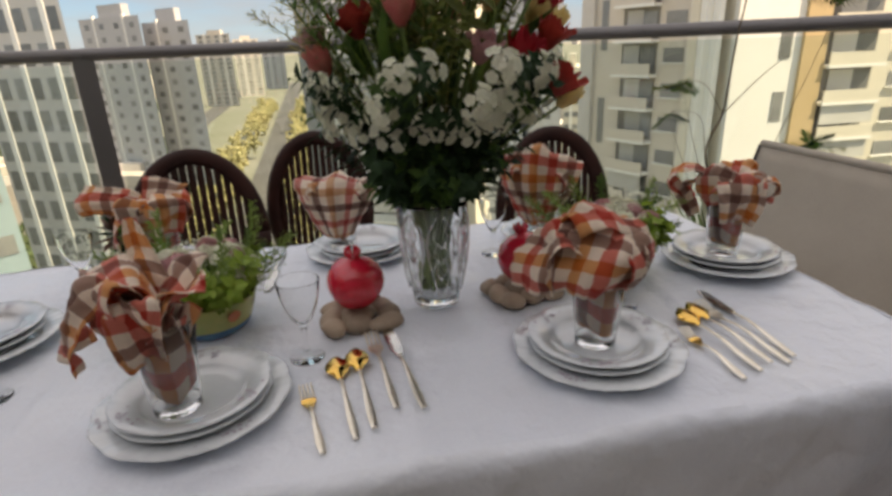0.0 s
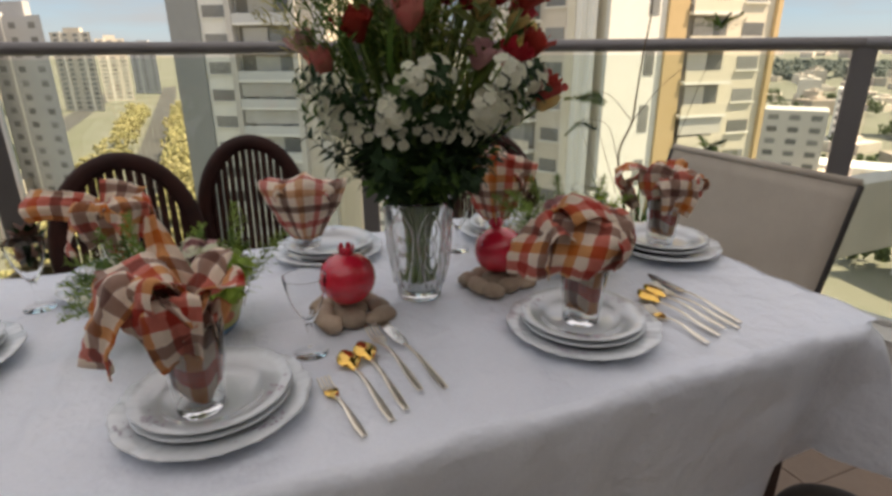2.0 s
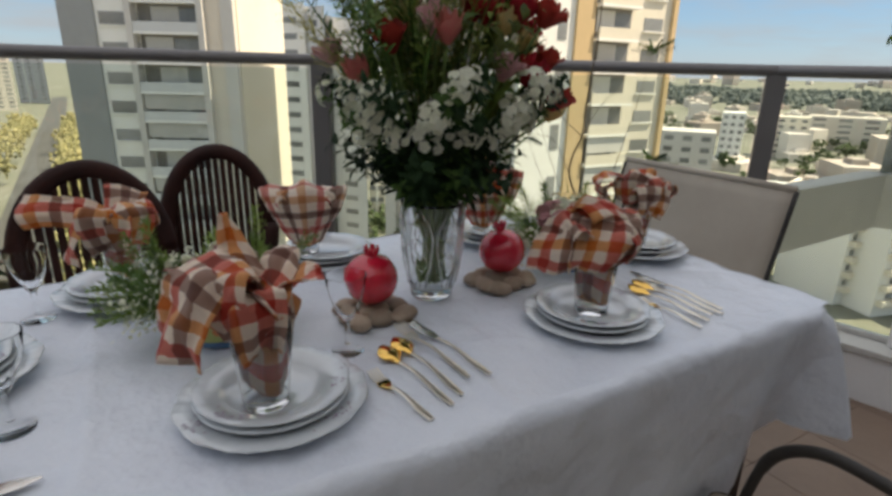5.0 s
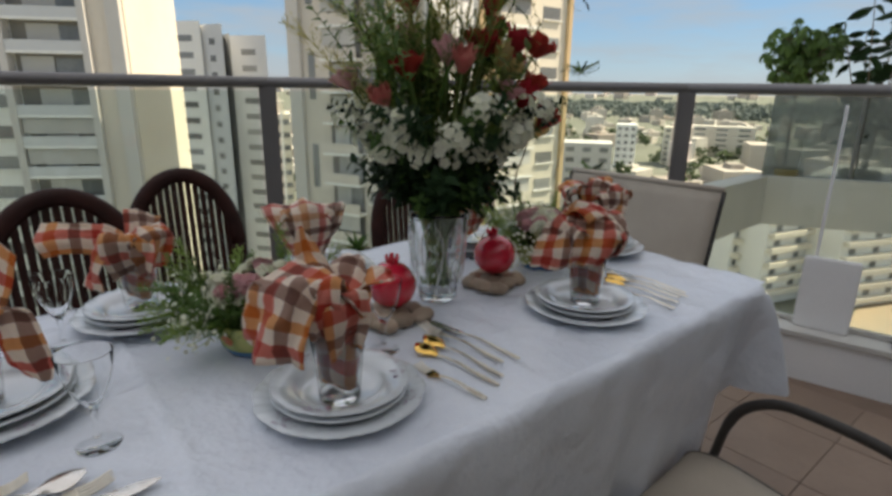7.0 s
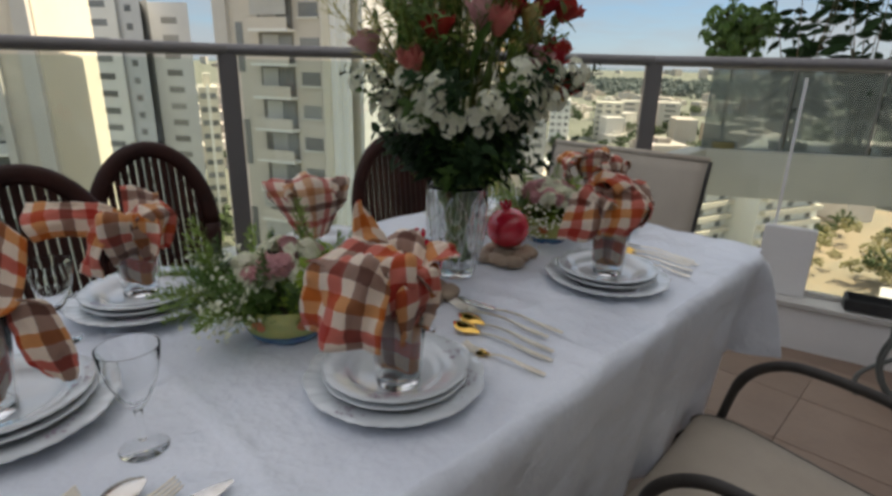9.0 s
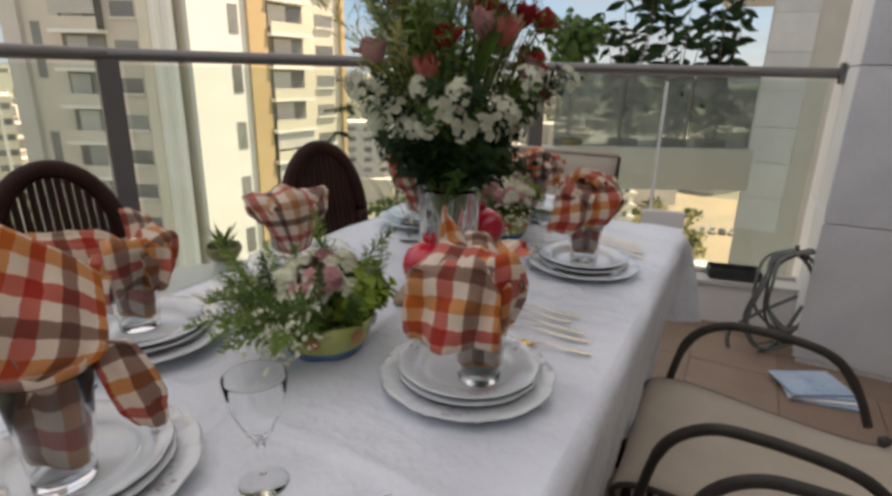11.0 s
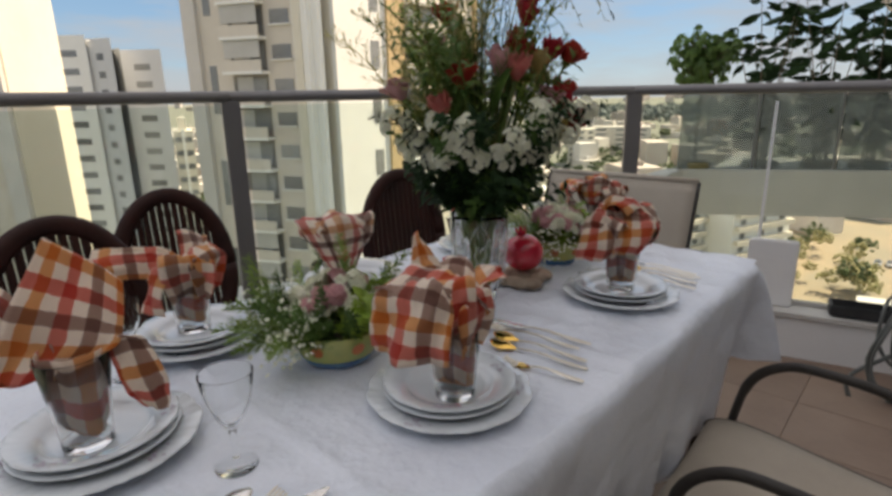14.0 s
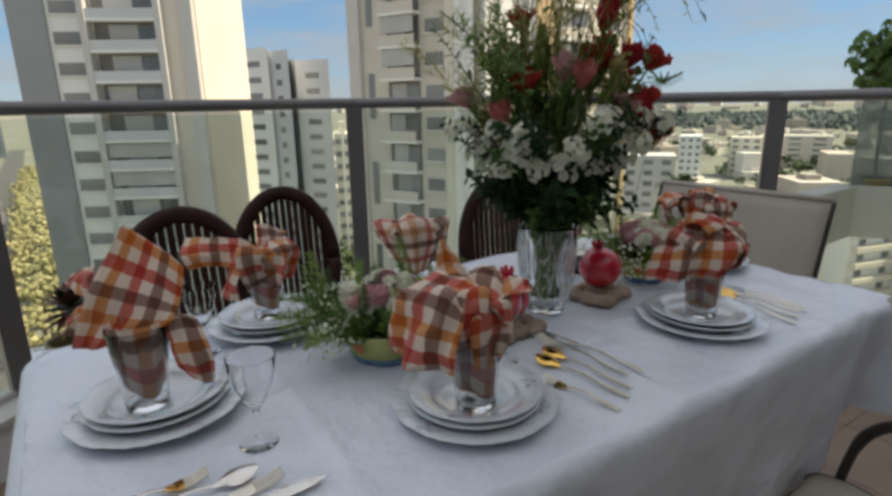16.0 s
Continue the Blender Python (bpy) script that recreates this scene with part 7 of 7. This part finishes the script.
tray = thing("balcony_tray", "shallow black plastic tray on the sill", "tray", (2.150, 0.335, 0.208), radians(-77))
part("base", Geo().soft_box((0, 0, 0.012), (0.22, 0.10, 0.02), 0.005), M_BLACK, tray)
part("rim", Geo().soft_box((0, -0.052, 0.03), (0.23, 0.012, 0.05), 0.004).soft_box((0, 0.052, 0.03), (0.23, 0.012, 0.05), 0.004)
     .soft_box((-0.112, 0, 0.03), (0.012, 0.10, 0.05), 0.004).soft_box((0.112, 0, 0.03), (0.012, 0.10, 0.05), 0.004), M_BLACK, tray)

papers = thing("paper_stack", "loose pale blue papers lying on the floor", "papers", (1.52, -0.02, 0.004), radians(20))
for k in range(4):
    part("sheet", Geo().soft_box((0.01 * k, 0.006 * k, 0.004 + 0.008 * k), (0.18, 0.24, 0.006), 0.002, 0.12 * k - 0.2), (M_BLUE, M_WHITE)[k % 2 if k < 3 else 0], papers)

board = thing("white_board", "plain white panel standing on the sill against the glass", "panel", (2.078, 0.69, 0.208), radians(-77))
part("panel", Geo().soft_box((0, 0.0, 0.155), (0.20, 0.03, 0.31), 0.006), M_WHITE, board)

# ---- planters on the neighbouring terrace ----


def planter_tree(at, h, crown_r, n, leaf_len, leaf_w, mat, label, seed, up_bias=0.2):
    q = random.Random(seed)
    ob = thing("potted_tree", label, "plant", at, 0, "terrace plants")
    part("pot", Geo().lathe([(0, 0.02), (0.15, 0.02), (0.19, 0.34), (0.20, 0.35), (0.205, 0.32), (0.16, 0), (0, 0)], 20), M_POT, ob, smooth=True)
    trunk = smooth_path([(0, 0, 0.3), (0.03, 0.02, 0.3 + 0.4 * (h - 0.3)), (-0.01, 0.0, h)], 6)
    part("trunk", Geo().tube(trunk, [0.022 - 0.012 * i / len(trunk) for i in range(len(trunk))], 7), M_TWIG, ob, smooth=True)
    cl = []
    for s in range(4):
        g = Geo()
        for k in range(9):
            a = k * 0.7 + q.uniform(-0.2, 0.2)
            leaf(g, (0, 0, 0), (math.cos(a), math.sin(a), q.uniform(-0.5, 0.3) + up_bias), leaf_len * q.uniform(0.7, 1.2), leaf_w, 0.35)
        cl.append(g.mesh("leaf_whorl", mat))
    for k in range(n):
        d = Vector((q.gauss(0, 1), q.gauss(0, 1), q.gauss(0, 0.75))).normalized() * crown_r * q.uniform(0.3, 1.0)
        p = Vector((0, 0, h)) + d
        if k % 4 == 0:
            part("limb", Geo().tube([trunk[-3], trunk[-1].lerp(p, 0.6) - Vector((0, 0, 0.04)), p], [0.010, 0.007, 0.004], 5), M_TWIG, ob, smooth=True)
        part("leaf_whorl", cl[k % 4], None, ob, at=aim(p, d + Vector((0, 0, 0.4)), q.uniform(0, 6)) @ Matrix.Scale(q.uniform(0.7, 1.1), 4))
    return ob


planter_tree((6.62, 2.52, -0.02), 1.62, 0.43, 170, 0.12, 0.050, M_LEAF_MID, "potted umbrella tree with drooping bright leaves", 3, -0.55)


def leafy_shrub(at, h, stems, spread, seed):
    """A pot of upright canes with large, glossy, hanging leaves and gaps between."""
    q = random.Random(seed)
    ob = thing("potted_shrub", "dark big-leaved potted shrub behind smoked glass", "plant", at, 0, "terrace shrubs")
    part("pot", Geo().lathe([(0, 0.02), (0.15, 0.02), (0.19, 0.34), (0.20, 0.35), (0.205, 0.32), (0.16, 0), (0, 0)], 20), M_POT, ob, smooth=True)
    for k in range(stems):
        a = 2 * math.pi * k / stems + q.uniform(-0.4, 0.4)
        out, top = spread * q.uniform(0.45, 1.0), h * q.uniform(0.70, 1.0)
        cane = smooth_path([(0.06 * math.cos(a), 0.06 * math.sin(a), 0.3), (0.45 * out * math.cos(a), 0.45 * out * math.sin(a), 0.55 * top), (out * math.cos(a), out * math.sin(a), top)], 8)
        part("branch", Geo().tube(cane, [0.011 - 0.007 * i / len(cane) for i in range(len(cane))], 5), M_TWIG, ob, smooth=True)
        for i in range(4, len(cane)):
            for m in range(2 if i < len(cane) - 2 else 4):
                if q.random() < 0.36:
                    continue
                b = 2.4 * (2 * i + m) + q.uniform(-0.5, 0.5)
                part("leaf", BIG_LEAVES[(i + m) % 3], None, ob, at=aim(cane[i], (math.cos(b), math.sin(b), q.uniform(-1.0, 0.5)), q.uniform(-0.8, 0.8)) @ Matrix.Scale(q.uniform(0.75, 1.2), 4))
    return ob


BIG_LEAVES = []
for length, width, bend in ((0.25, 0.100, 0.25), (0.21, 0.090, 0.45), (0.27, 0.095, 0.10)):
    g = Geo()
    leaf(g, (0, 0, 0), (0, 0, 1), length, width, bend, Vector((1, 0, 0)))
    BIG_LEAVES.append(g.mesh("leaf", M_LEAF_DARK))
leafy_shrub((7.10, 1.90, -0.02), 2.40, 7, 0.50, 5)
leafy_shrub((7.45, 1.32, -0.02), 2.30, 7, 0.48, 6)
leafy_shrub((7.75, 0.86, -0.02), 2.40, 7, 0.30, 8)

# ---- floor tiles and wall tiles ----
tile = Geo().soft_box((0, 0, 0), (0.3282, 0.3282, 0.012), 0.0012).mesh("tile", M_TILE)
for i in range(-9, 8):
    for j in range(-5, 9):
        x, y = 0.33 * i + 0.1, 0.33 * j - 0.05
        if x > 1.95 or y > 2.3 or (x > 1.62 and y < 0.2) or x + 0.9 * y > 3.2 or x < -2.3 or (x < -1 and y - 0.8 * x > 3.1):
            continue
        part("tile", tile, None, floor, at=Matrix.Translation((x, y, -0.003 + 0.0006 * math.sin(7 * i + 3 * j))))
wtile = Geo().soft_box((0, 0, 0), (0.012, 0.395, 0.595), 0.003).mesh("wall_tile", M_STONE)
ftile = Geo().soft_box((0, 0, 0), (0.395, 0.010, 0.595), 0.003).mesh("wall_tile", M_WHITE)
for k in range(5):
    part("wall_tile", wtile, None, pier, at=Matrix.Translation((1.806, -0.14, 0.31 + 0.6 * k)))
    for j in range(2):
        part("wall_tile", ftile, None, pier, at=Matrix.Translation((2.02 + 0.4 * j, 0.044, 0.31 + 0.6 * k)))
ntile = Geo().soft_box((0, 0, 0), (0.61, 0.012, 0.45), 0.003).mesh("wall_tile", M_STONE)
for k in range(8):
    for j in range(3):
        part("wall_tile", ntile, None, nwall, at=Matrix.Translation((7.99 + 0.62 * j, 0.376, -0.6 + 0.46 * k)))
for k in range(8):
    part("wall_tile", Geo().soft_box((7.664, 0.12, -0.6 + 0.46 * k), (0.012, 0.49, 0.45), 0.003), M_STONE, nwall)
